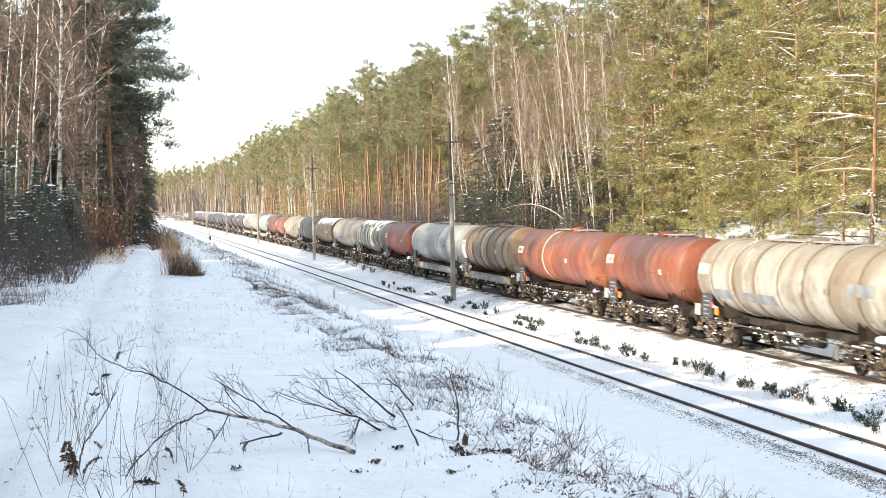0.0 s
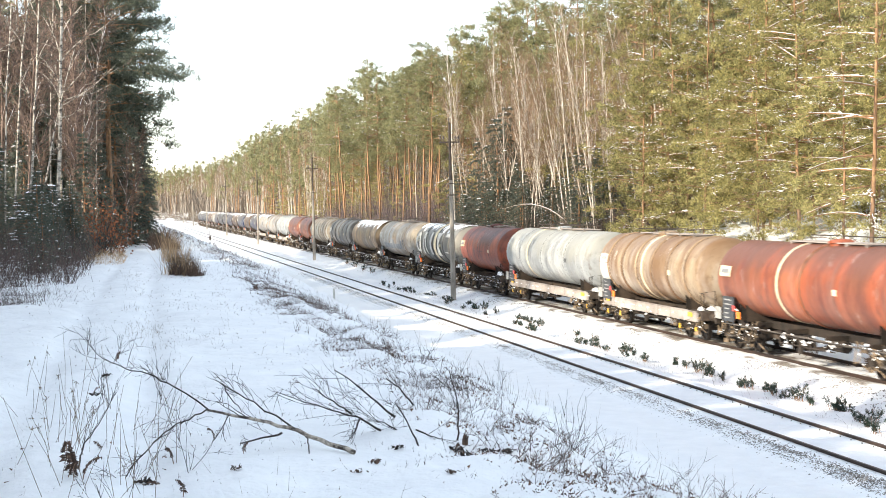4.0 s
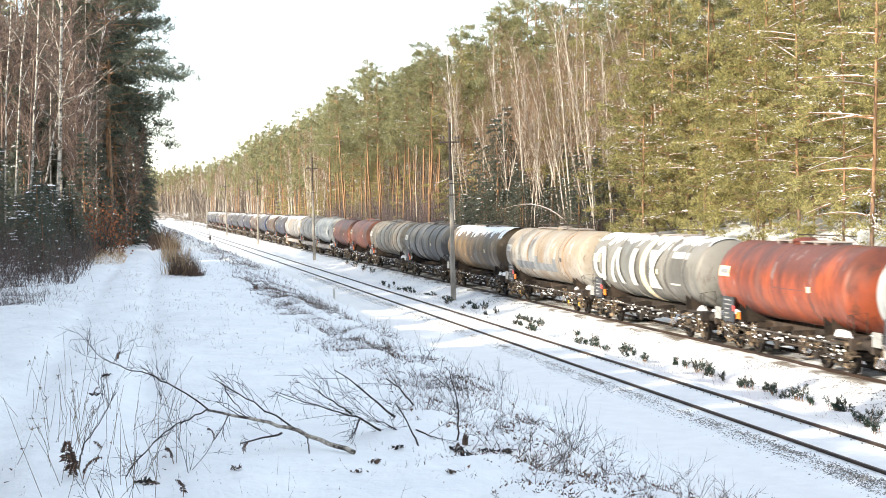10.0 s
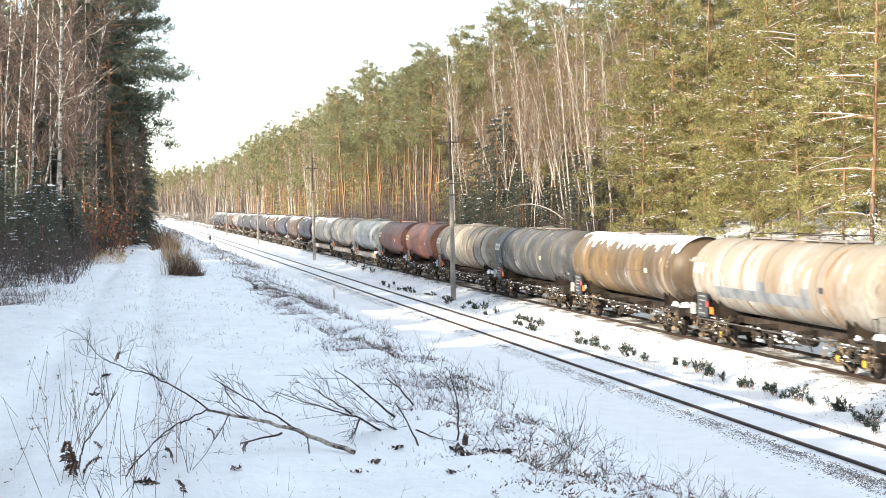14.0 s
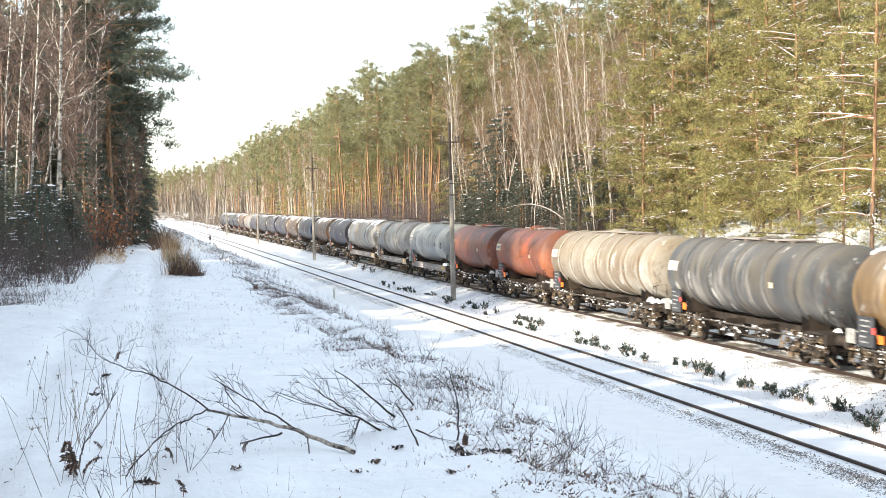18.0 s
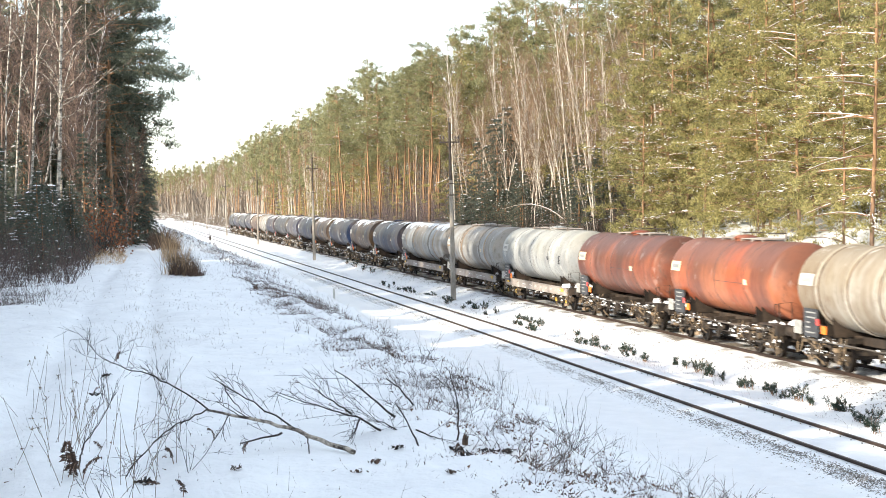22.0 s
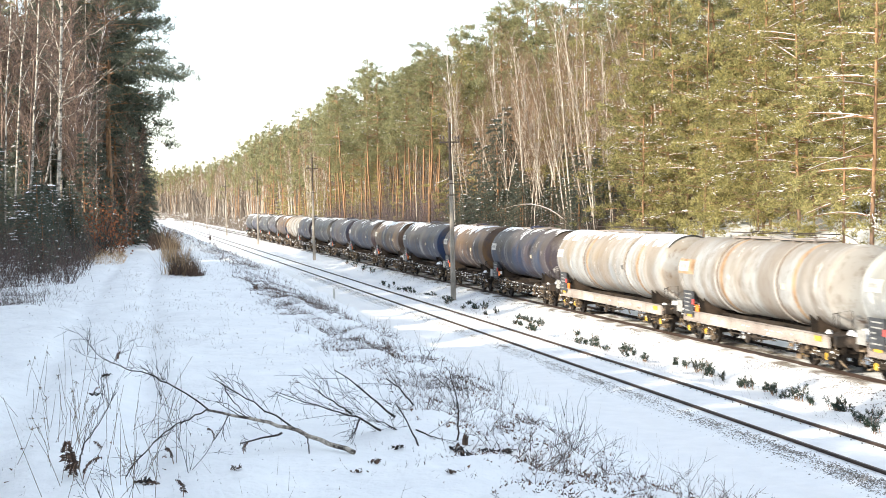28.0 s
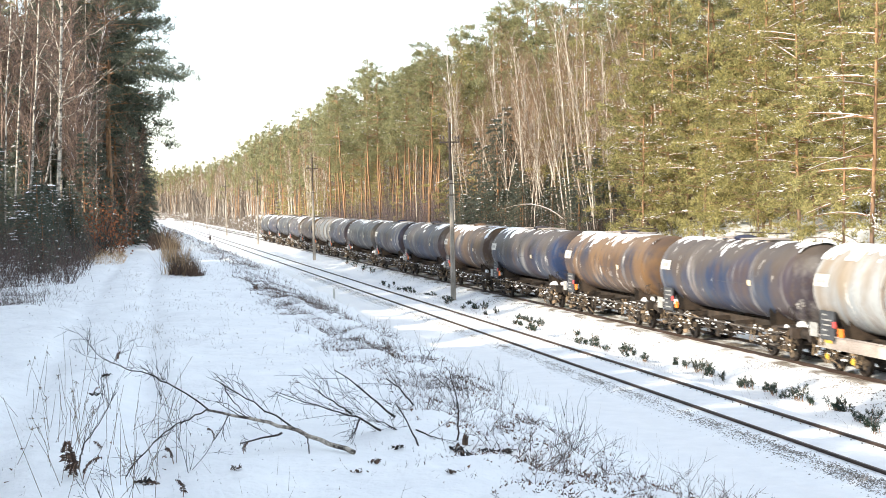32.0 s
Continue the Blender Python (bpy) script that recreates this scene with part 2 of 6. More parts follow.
CREAMY = surface("cream_marking", (0.55, 0.45, 0.30), (0.76, 0.66, 0.46), 4.0, 0.6)
ORANGE = surface("orange_plate", (0.75, 0.16, 0.02), (0.90, 0.24, 0.03), 4.0, 0.5)
YELLOW = surface("yellow_paint", (0.50, 0.30, 0.03), (0.72, 0.46, 0.06), 4.0, 0.55)
REDTAG = surface("red_tag", (0.55, 0.05, 0.05), (0.70, 0.10, 0.08), 4.0, 0.5)
RUST_SHADE_LINE = surface("rust_line", (0.035, 0.02, 0.012), (0.15, 0.085, 0.045), 3.0, 0.75, span=(0.4, 0.6))
RUSTPANEL = surface("rust_panel", (0.17, 0.085, 0.035), (0.42, 0.30, 0.19), 2.6, 0.7, stretch=(0.6, 1, 0.5), span=(0.38, 0.60))
DARKINK = surface("dark_marking", (0.03, 0.03, 0.035), (0.08, 0.08, 0.09), 4.0, 0.6)


# ---------------------------------------------------------------- geometry helpers
class Geo:
    """Vertices and faces gathered before they become one mesh."""

    def __init__(self):
        self.v, self.f, self.n = [], [], 0

    def add(self, verts, faces):
        verts = np.asarray(verts, dtype=float).reshape(-1, 3)
        self.v.append(verts)
        faces = np.asarray(faces, dtype=int)
        if faces.size:
            self.f.append(faces + self.n)
        self.n += len(verts)

    def box(self, c, s, turn=0.0, slope=0.0):
        """A box round c with chamfered long edges kept plain; turn about z, slope about x, in degrees."""
        x, y, z = (0.5 * a for a in s)
        p = np.array([[i * x, j * y, k * z] for k in (-1, 1) for j in (-1, 1) for i in (-1, 1)])
        if turn or slope:
            m = np.array((Matrix.Rotation(radians(turn), 3, "Z") @ Matrix.Rotation(radians(slope), 3, "X")))
            p = p @ m.T
        self.add(p + np.array(c), [(0, 2, 3, 1), (4, 5, 7, 6), (0, 1, 5, 4), (2, 6, 7, 3), (0, 4, 6, 2), (1, 3, 7, 5)])

    def tube(self, pts, radii, n=8, caps=True):
        """A tapered tube along pts."""
        pts = np.asarray(pts, dtype=float)
        k = len(pts)
        radii = np.broadcast_to(np.asarray(radii, dtype=float), (k,))
        d = np.gradient(pts, axis=0)
        d /= np.linalg.norm(d, axis=1)[:, None] + 1e-9
        ref = np.array([0.0, 0, 1]) if abs(d[0][2]) < 0.8 else np.array([1.0, 0, 0])
        a = np.cross(d, ref)
        a /= np.linalg.norm(a, axis=1)[:, None] + 1e-9
        b = np.cross(d, a)
        ang = np.arange(n) * 2 * math.pi / n
        ring = pts[:, None] + radii[:, None, None] * (np.cos(ang)[None, :, None] * a[:, None] + np.sin(ang)[None, :, None] * b[:, None])
        i = np.arange(k - 1)[:, None] * n
        j = np.arange(n)[None]
        q = np.stack([i + j, i + (j + 1) % n, i + n + (j + 1) % n, i + n + j], axis=-1).reshape(-1, 4)
        v = ring.reshape(-1, 3)
        if caps:
            v = np.vstack([v, pts[:1], pts[-1:]])
            jj = np.arange(n)
            c0 = np.stack([np.full(n, k * n), (jj + 1) % n, jj, np.full(n, k * n)], axis=-1)
            c1 = np.stack([np.full(n, k * n + 1), (k - 1) * n + jj, (k - 1) * n + (jj + 1) % n, np.full(n, k * n + 1)], axis=-1)
            self.add(v, np.vstack([q, c0, c1]))
        else:
            self.add(v, q)

    def lathe_y(self, prof, n=32, centre=(0, 0, 0)):
        """Turn the profile (y, r) about the line along y through centre."""
        ang = np.arange(n) * 2 * math.pi / n
        k = len(prof)
        r = np.array([p[1] for p in prof])
        y = np.array([p[0] for p in prof])
        v = np.stack([centre[0] + r[:, None] * np.cos(ang), centre[1] + np.repeat(y[:, None], n, 1), centre[2] + r[:, None] * np.sin(ang)], axis=-1).reshape(-1, 3)
        i = np.arange(k - 1)[:, None] * n
        j = np.arange(n)[None]
        self.add(v, np.stack([i + j, i + n + j, i + n + (j + 1) % n, i + (j + 1) % n], axis=-1).reshape(-1, 4))

    def lathe_x(self, prof, n=20, centre=(0, 0, 0)):
        k0 = len(self.v)
        self.lathe_y(prof, n, (0, 0, 0))
        v = self.v[k0]
        self.v[k0] = np.stack([v[:, 1], -v[:, 0], v[:, 2]], axis=-1) + np.array(centre)

    def lathe_z(self, prof, n=16, centre=(0, 0, 0)):
        k0 = len(self.v)
        self.lathe_y(prof, n, (0, 0, 0))
        v = self.v[k0]
        self.v[k0] = np.stack([v[:, 0], -v[:, 2], v[:, 1]], axis=-1) + np.array(centre)

    def blades(self, base, tip, width, bend=None):
        """Thin three-point blades from base to tip (arrays), width at the foot."""
        base, tip = np.asarray(base, float), np.asarray(tip, float)
        d = tip - base
        side = np.cross(d, np.random.normal(size=d.shape))
        side /= np.linalg.norm(side, axis=1)[:, None] + 1e-9
        w = np.broadcast_to(np.asarray(width, float), (len(base),))[:, None] * 0.5
        v = np.stack([base - side * w, base + side * w, tip], axis=1).reshape(-1, 3)
        i = np.arange(len(base)) * 3
        self.add(v, np.stack([i, i + 1, i + 2, i], axis=-1))

    def mesh(self, name, material, smooth=False):
        me = bpy.data.meshes.new(name)
        v = np.vstack(self.v)
        f = np.vstack(self.f)
        tri = (f[:, 0] == f[:, 3])
        size = np.where(tri, 3, 4)
        loops = np.concatenate([r[:3] if t else r for r, t in zip(f, tri)]) if tri.any() and not tri.all() else (f[:, :3].ravel() if tri.all() else f.ravel())
        me.vertices.add(len(v))
        me.vertices.foreach_set("co", v.astype(np.float32).ravel())
        me.loops.add(len(loops))
        me.loops.foreach_set("vertex_index", loops.astype(np.int32))
        me.polygons.add(len(f))
        st = np.concatenate([[0], np.cumsum(size)[:-1]])
        me.polygons.foreach_set("loop_start", st.astype(np.int32))
        me.polygons.foreach_set("use_smooth", np.full(len(f), bool(smooth)))
        me.update(calc_edges=True)
        if material:
            me.materials.append(material)
        return me


def part(name, geo, material, parent=None, label="", smooth=False, at=(0, 0, 0)):
    """Links geo (or a ready mesh) as one mesh object under parent."""
    me = geo.mesh(name, material, smooth) if isinstance(geo, Geo) else geo
    ob = new(name, me)
    ob.parent = parent
    ob.location = at
    if label:
        ob["label"] = label
    return ob


def thing(name, label, category, m=None, group="", kind=""):
    ob = new(name)
    ob.empty_display_size = 0.2
    if m is not None:
        ob.matrix_basis = m
    return tagged(ob, label, category, group, kind)


def frac(a):
    return a - np.floor(a)


def vnoise(x, y, scale, seed=0.0):
    """Smooth value noise, 0 to 1."""
    x, y = np.asarray(x, float) / scale, np.asarray(y, float) / scale
    ix, iy = np.floor(x), np.floor(y)
    fx, fy = x - ix, y - iy
    fx, fy = fx * fx * (3 - 2 * fx), fy * fy * (3 - 2 * fy)

    def h(a, b):
        return frac(np.sin(a * 127.1 + b * 311.7 + seed * 74.7) * 43758.5453)
    return (h(ix, iy) * (1 - fx) + h(ix + 1, iy) * fx) * (1 - fy) + (h(ix, iy + 1) * (1 - fx) + h(ix + 1, iy + 1) * fx) * fy


# ---------------------------------------------------------------- the lie of the land
RAIL_TOP = 0.2
NEAR_RAILS = (14.86, 16.365)
FAR_RAILS = (22.0, 23.505)
FAR_AXIS = 22.75


def bend(y):
    """The line swings gently to the left in the distance."""
    d = np.maximum(0.0, np.asarray(y, float) - 590.0)
    return -d * d / 2600.0


def bank_edge(y):
    return 2.75 + 0.015 * np.clip(y, 0, 60)


PROFILE_X = (-60, 10.0, 13.2, 13.9, 14.25, 16.95, 17.6, 18.5, 19.4, 20.2, 21.2, 21.6, 23.9, 24.7, 26.0, 30.5, 36.0, 46.0, 90.0)
PROFILE_Z = (0.02, 0.02, -0.02, 0.0, 0.125, 0.125, -0.12, -0.34, -0.36, -0.24, 0.02, 0.06, 0.06, -0.15, 0.0, 2.3, 3.9, 4.6, 5.0)


def ground_z(x, y):
    x, y = np.asarray(x, float), np.asarray(y, float)
    xs = x - bend(y)
    flat = np.interp(xs, PROFILE_X, PROFILE_Z)
    w = xs - bank_edge(y)
    w = w + (vnoise(x * 0 + 1.0, y, 2.5, 17) - 0.5) * 0.9
    high = 3.8 - np.interp(w, (-0.6, 0.0, 0.8, 1.7, 3.2, 4.5, 6.0, 7.4), (0.0, 0.05, 0.24, 0.60, 1.30, 2.15, 3.2, 4.2))
    z = np.maximum(high, flat) + 0.05 * np.exp(-np.abs(high - flat) / 0.15)
    bank = np.clip((w + 1.2) / 1.4, 0, 1) * np.clip((9.6 - xs) / 2.0, 0, 1)
    lumps = (vnoise(x, y, 0.55, 3) - 0.5) * 0.30 + (vnoise(x, y, 0.23, 4) - 0.5) * 0.15
    z = z + bank * lumps
    level = np.clip((2.4 - xs) / 1.5, 0, 1)
    z = z + level * ((vnoise(x, y, 2.2, 5) - 0.5) * 0.13 + (vnoise(x, y, 0.7, 6) - 0.5) * 0.10 + (vnoise(x, y, 0.3, 7) - 0.5) * 0.07)
    # wheel ruts of the forest road
    road = -0.75 + 0.020 * y
    rut = np.exp(-((x - road + 0.62) / 0.20) ** 2) + np.exp(-((x - road - 0.62) / 0.20) ** 2)
    z = z - rut * 0.07 * (0.6 + 0.8 * vnoise(x, y, 1.1, 8)) * (x < 3)
    open_snow = np.clip((xs - 9.5) / 1.5, 0, 1) * np.clip((13.6 - xs), 0, 1)
    z = z + open_snow * (vnoise(x, y, 1.6, 9) - 0.5) * 0.14
    ditch = np.clip((xs - 17.2) / 0.6, 0, 1) * np.clip((21.6 - xs) / 0.4, 0, 1)
    z = z + ditch * ((vnoise(x, y, 0.8, 10) - 0.5) * 0.20 + (vnoise(x, y, 0.3, 12) - 0.5) * 0.10)
    far = np.clip((xs - 25.5) / 3, 0, 1)
    z = z + far * (vnoise(x, y, 3.0, 11) - 0.5) * 0.7
    return z


def build_ground():
    xs = np.concatenate([[-1800, -900, -400, -200, -120, -80, -50, -35, -25, -18, -14, -11, -9], np.arange(-7.5, -4, 0.5), np.arange(-4, 11, 0.14), np.arange(11, 25, 0.2), np.arange(25, 60, 1.4), [70, 90, 120, 180, 300, 600, 1200, 2200]])
    ys = np.concatenate([[-600, -300, -150, -80, -40, -20, -8, 0, 3, 6], np.arange(8, 34, 0.14), np.arange(34, 75, 0.3), np.arange(75, 160, 0.9), np.arange(160, 420, 4.0), np.arange(420, 1100, 20), [1200, 1400, 1700, 2200, 3000, 4200]])
    X, Y = np.meshgrid(xs, ys)
    Z = ground_z(X, Y)
    g = Geo()
    nx, ny = len(xs), len(ys)
    i = np.arange(ny - 1)[:, None] * nx
    j = np.arange(nx - 1)[None]
    q = np.stack([i + j, i + j + 1, i + nx + j + 1, i + nx + j], axis=-1).reshape(-1, 4)
    g.add(np.stack([X, Y, Z], axis=-1).reshape(-1, 3), q)
    tagged(part("ground", g, SNOW, None, smooth=True), "snow-covered ground with a railway cutting and a forest road", "snow ground", kind="structure")


build_ground()

RUN = np.concatenate([np.arange(-260, 590, 40.0), np.arange(590, 1000, 15.0)])


def strip(name, x0, x1, dz, material, label, category, y0=-260, y1=700):
    """A bed that follows the ground a little above it."""
    ys = np.concatenate([np.arange(y0, 20, 20.0), np.arange(20, 140, 0.5), np.arange(140, y1, 8.0)])
    xs = np.linspace(x0, x1, 13)
    X, Y = np.meshgrid(xs, ys)
    Z = ground_z(X, Y) + dz + (vnoise(X, Y, 0.35, 21) - 0.5) * 0.03
    Z[:, 0] -= 0.1
    Z[:, -1] -= 0.1
    g = Geo()
    nx, ny = len(xs), len(ys)
    i = np.arange(ny - 1)[:, None] * nx
    j = np.arange(nx - 1)[None]
    g.add(np.stack([X + bend(Y), Y, Z], axis=-1).reshape(-1, 3), np.stack([i + j, i + j + 1, i + nx + j + 1, i + nx + j], axis=-1).reshape(-1, 4))
    return tagged(part(name, g, material, None, smooth=True), label, category, kind="structure")


strip("ballast_bed", 21.3, 24.3, 0.03, BALLAST, "gravel ballast half covered with dirty snow", "ballast")

RAIL_SECTION = ((-0.072, 0.0), (0.072, 0.0), (0.072, 0.012), (0.012, 0.03), (0.010, 0.125), (0.036, 0.135), (0.036, 0.168), (0.028, 0.176), (-0.028, 0.176), (-0.036, 0.168), (-0.036, 0.135), (-0.010, 0.125), (-0.012, 0.03), (-0.072, 0.012))


def rail(x, parent):
    g = Geo()
    sec = np.array(RAIL_SECTION)
    k, n = len(RUN), len(sec)
    v = np.stack([x + bend(RUN)[:, None] + sec[None, :, 0], np.repeat(RUN[:, None], n, 1), np.broadcast_to(RAIL_TOP - 0.176 + sec[None, :, 1], (k, n))], axis=-1).reshape(-1, 3)
    i = np.arange(k - 1)[:, None] * n
    j = np.arange(n)[None]
    g.add(v, np.stack([i + j, i + n + j, i + n + (j + 1) % n, i + (j + 1) % n], axis=-1).reshape(-1, 4))
    r = part("rail", g, RAIL, parent)
    h = Geo()
    sec = np.array(((-0.03, 0.0), (-0.026, 0.004), (0.026, 0.004), (0.03, 0.0)))
    n = 4
    v = np.stack([x + bend(RUN)[:, None] + sec[None, :, 0], np.repeat(RUN[:, None], n, 1), np.broadcast_to(RAIL_TOP + sec[None, :, 1], (k, n))], axis=-1).reshape(-1, 3)
    h.add(v, np.stack([np.arange(k - 1)[:, None] * n + np.arange(3), np.arange(1, k)[:, None] * n + np.arange(3), np.arange(1, k)[:, None] * n + np.arange(1, 4), np.arange(k - 1)[:, None] * n + np.arange(1, 4)], axis=-1).reshape(-1, 4))
    part("running_surface", h, RAILHEAD, r, "worn metal running surface")
    return r


track_near = tagged(new("track_near"), "rusty railway track almost buried in snow", "railway track", kind="structure")
track_far = tagged(new("track_far"), "railway track on snowy ballast under the train", "railway track", kind="structure")
for x in NEAR_RAILS:
    rail(x, track_near)
for x in FAR_RAILS:
    rail(x, track_far)


# ---------------------------------------------------------------- tank wagons
WAGON_SPEED = 7.5
MESHES = {}


def cached(key, build):
    if key not in MESHES:
        MESHES[key] = build()
    return MESHES[key]


def shell(L, R, zc, cone=False):
    """A cylinder along y with shallow dished ends and a tight knuckle, or with blunt cones."""
    half = L / 2 + 0.06
    if cone:
        end = [(0.62, 0.001), (0.60, 0.30 * R), (0.50, 0.62 * R), (0.10, 0.965 * R), (0.03, 0.992 * R), (0.0, R)]
    else:
        rk, rd = 0.24, 1.75 * R
        a = math.asin((R - rk) / (rd - rk))
        deep = rd - (rd - rk) * math.cos(a)
        end = [(deep - rd + rd * math.cos(t), max(0.001, rd * math.sin(t))) for t in np.linspace(0, a, 7)]
        end += [(deep - rd + (rd - rk) * math.cos(a) + rk * math.cos(t), R - rk + rk * math.sin(t)) for t in np.linspace(a, math.pi / 2, 7)[1:]]
    over = end[0][0] - 0.30
    half -= over
    prof = [(-half - y, r) for y, r in end]
    prof += [(y, R) for y in np.linspace(-half + 0.25, half - 0.25, 10)]
    prof += [(half + y, r) for y, r in reversed(end)]
    g = Geo()
    g.lathe_y(prof, 56, (0, 0, zc))
    return g


def patch_on_tank(y0, y1, a0, a1, R, zc, lift=0.012, side=-1):
    """A curved sheet on the shell; angles in degrees up from the side's middle."""
    g = Geo()
    na, nyy = 8, 5
    a = np.radians(np.linspace(a0, a1, na))
    y = np.linspace(y0, y1, nyy)
    A, Y = np.meshgrid(a, y)
    for r, flip in ((R + lift, False), (R + lift * 0.2, True)):
        v = np.stack([side * r * np.cos(A), Y, zc + r * np.sin(A)], axis=-1).reshape(-1, 3)
        i = np.arange(nyy - 1)[:, None] * na
        j = np.arange(na - 1)[None]
        q = np.stack([i + j, i + j + 1, i + na + j + 1, i + na + j], axis=-1).reshape(-1, 4)
        g.add(v, q[:, ::-1] if flip else q)
    return g


def emblem(shape, yc, wide, R, zc):
    """A plain white shape laid on the side of the shell."""
    g = Geo()
    lo, hi, n = math.radians(-32), math.radians(35), 24

    def lay(quads):
        for q in quads:
            for k in range(8):
                v = []
                for u in (k / 8, (k + 1) / 8):
                    for e in (0, 1):
                        a = q[e][1] * (1 - u) + q[e + 2][1] * u
                        v.append((q[e][0] * (1 - u) + q[e + 2][0] * u, lo + (hi - lo) * a))
                g.add([(-(R + 0.062) * math.cos(a), y, zc + (R + 0.062) * math.sin(a)) for y, a in v], [(0, 1, 3, 2)])
    h = wide / 2
    if shape == "oval":
        t = np.linspace(0, 2 * math.pi, n + 1)
        lay([((yc + h * math.cos(a), 0.5 + 0.5 * math.sin(a)), (yc + 0.45 * h * math.cos(a), 0.5 + 0.30 * math.sin(a)), (yc + h * math.cos(b), 0.5 + 0.5 * math.sin(b)), (yc + 0.45 * h * math.cos(b), 0.5 + 0.30 * math.sin(b))) for a, b in zip(t[:-1], t[1:])])
    elif shape == "wedge":
        lay([((yc - h, 0), (yc - h * 0.45, 0), (yc - h * 0.3, 1), (yc + h * 0.05, 1)), ((yc + h * 0.45, 0), (yc + h, 0), (yc - h * 0.02, 1), (yc + h * 0.3, 1))])
    elif shape == "column":
        lay([((yc - h, 0), (yc + h, 0), (yc - h, 1), (yc + h, 1))])
    else:
        lay([((yc - h, 0), (yc + h, 0), (yc - h * 0.3, 0.5), (yc + h * 0.3, 0.5)), ((yc - h * 0.3, 0.5), (yc + h * 0.3, 0.5), (yc - h, 1), (yc + h, 1))])
    return g


def hoop(y, R, zc, w=0.09, h=0.06):
    g = Geo()
    g.lathe_y([(y - w, R), (y - w * 0.7, R + h), (y + w * 0.7, R + h), (y + w, R)], 48, (0, 0, zc))
    return g


def snow_on_tank(L, R, zc, amount, spread, seed):
    """Ragged snow left on the top of the shell."""
    na, nyy = 44, int(L / 0.10)
    a = np.radians(np.linspace(90 - spread * 0.7, 90 + spread * 1.2, na))
    y = np.linspace(-L / 2, L / 2, nyy)
    A, Y = np.meshgrid(a, y)
    nz = 0.34 * vnoise(Y, A * R, 2.2, seed) + 0.26 * vnoise(Y, A * R * 0.5, 0.55, seed + 1) + 0.40 * vnoise(Y, A * R * 0.35, 0.20, seed + 2)
    edge = np.abs(A - math.pi / 2) / math.radians(spread * 1.1)
    th = np.clip((2.4 * (nz - 0.5) + 0.5 + amount - 1.0 * edge ** 1.4) * 0.10, -0.02, 0.03)
    v = np.stack([(R + th) * np.cos(A), Y, zc + (R + th) * np.sin(A)], axis=-1)
    keep = (th[:-1, :-1] > 0.0) | (th[1:, 1:] > 0.0)
    i = np.arange(nyy - 1)[:, None] * na
    j = np.arange(na - 1)[None]
    q = np.stack([i + j, i + na + j, i + na + j + 1, i + j + 1], axis=-1)[keep]
    g = Geo()
    g.add(v.reshape(-1, 3), q.reshape(-1, 4))
    return g


def bogie_frame():
    g = Geo()
    for s in (-1, 1):
        x = s * 1.0
        g.box((x, 0, 0.62), (0.10, 2.5, 0.20))
        g.box((x, 0, 0.48), (0.10, 0.7, 0.16))
        for e in (-0.9, 0.9):
            g.box((x + s * 0.06, e, 0.46), (0.20, 0.26, 0.28))
            for o in (-0.26, 0.26):
                g.tube([(x + s * 0.05, e + o, 0.40), (x + s * 0.05, e + o, 0.66)], 0.075, 10)
        for e in (-1.28, 1.28):
            g.box((x, e, 0.55), (0.14, 0.08, 0.16))
        g.box((x + s * 0.05, 0.35, 0.80), (0.08, 0.16, 0.2))
        g.box((x + s * 0.05, -0.35, 0.80), (0.08, 0.16, 0.2))
    g.box((0, 0, 0.70), (2.1, 0.55, 0.22))
    for e in (-1.22, 1.22):
        g.box((0, e, 0.60), (1.9, 0.10, 0.14))
    for e in (-0.42, 0.42):
        g.box((0.62, e, 0.35), (0.10, 0.12, 0.34))
        g.box((-0.62, e, 0.35), (0.10, 0.12, 0.34))
    return g.mesh("bogie", STEEL)


def wheelset_mesh():
    g = Geo()
    for s in (-1, 1):
        x = s * 0.752
        inner, outer = x - s * 0.068, x + s * 0.068
        prof = [(outer, 0.0), (outer, 0.15), (x + s * 0.03, 0.20), (x + s * 0.02, 0.36), (outer, 0.39), (outer, 0.455), (inner + s * 0.03, 0.462), (inner + s * 0.028, 0.487), (inner, 0.487), (inner, 0.39), (x - s * 0.03, 0.36), (x - s * 0.04, 0.18), (inner - s * 0.03, 0.14), (inner - s * 0.03, 0.09)]
        g.lathe_x(prof, 18)
        for k in range(4):
            a = k * math.pi / 2
            g.box((x + s * 0.05, 0.27 * math.cos(a), 0.27 * math.sin(a)), (0.03, 0.05, 0.05))
    g.tube([(-0.95, 0, 0), (0.95, 0, 0)], 0.085, 12)
    return g.mesh("wheelset", WHEEL)


def axle_cover_mesh():
    g = Geo()
    g.lathe_x([(0.03, 0.001), (-0.02, 0.02), (-0.03, 0.10), (0.0, 0.12), (0.04, 0.12)], 12)
    return g.mesh("axle_cover", YELLOW)


def spring_mesh():
    g = Geo()
    t = np.linspace(0, 4 * 2 * math.pi, 25)
    g.tube(np.stack([0.07 * np.cos(t), 0.07 * np.sin(t), 0.24 * t / t[-1]], axis=-1), 0.018, 4, False)
    return g.mesh("spring", STEEL)


def buffer_mesh():
    g = Geo()
    g.lathe_y([(0, 0.001), (0, 0.15), (0.02, 0.17), (0.22, 0.13), (0.24, 0.10), (0.40, 0.10), (0.41, 0.09), (0.56, 0.085), (0.57, 0.22), (0.60, 0.225), (0.62, 0.19), (0.63, 0.001)], 18)
    return g.mesh("buffer", FRAME, True)


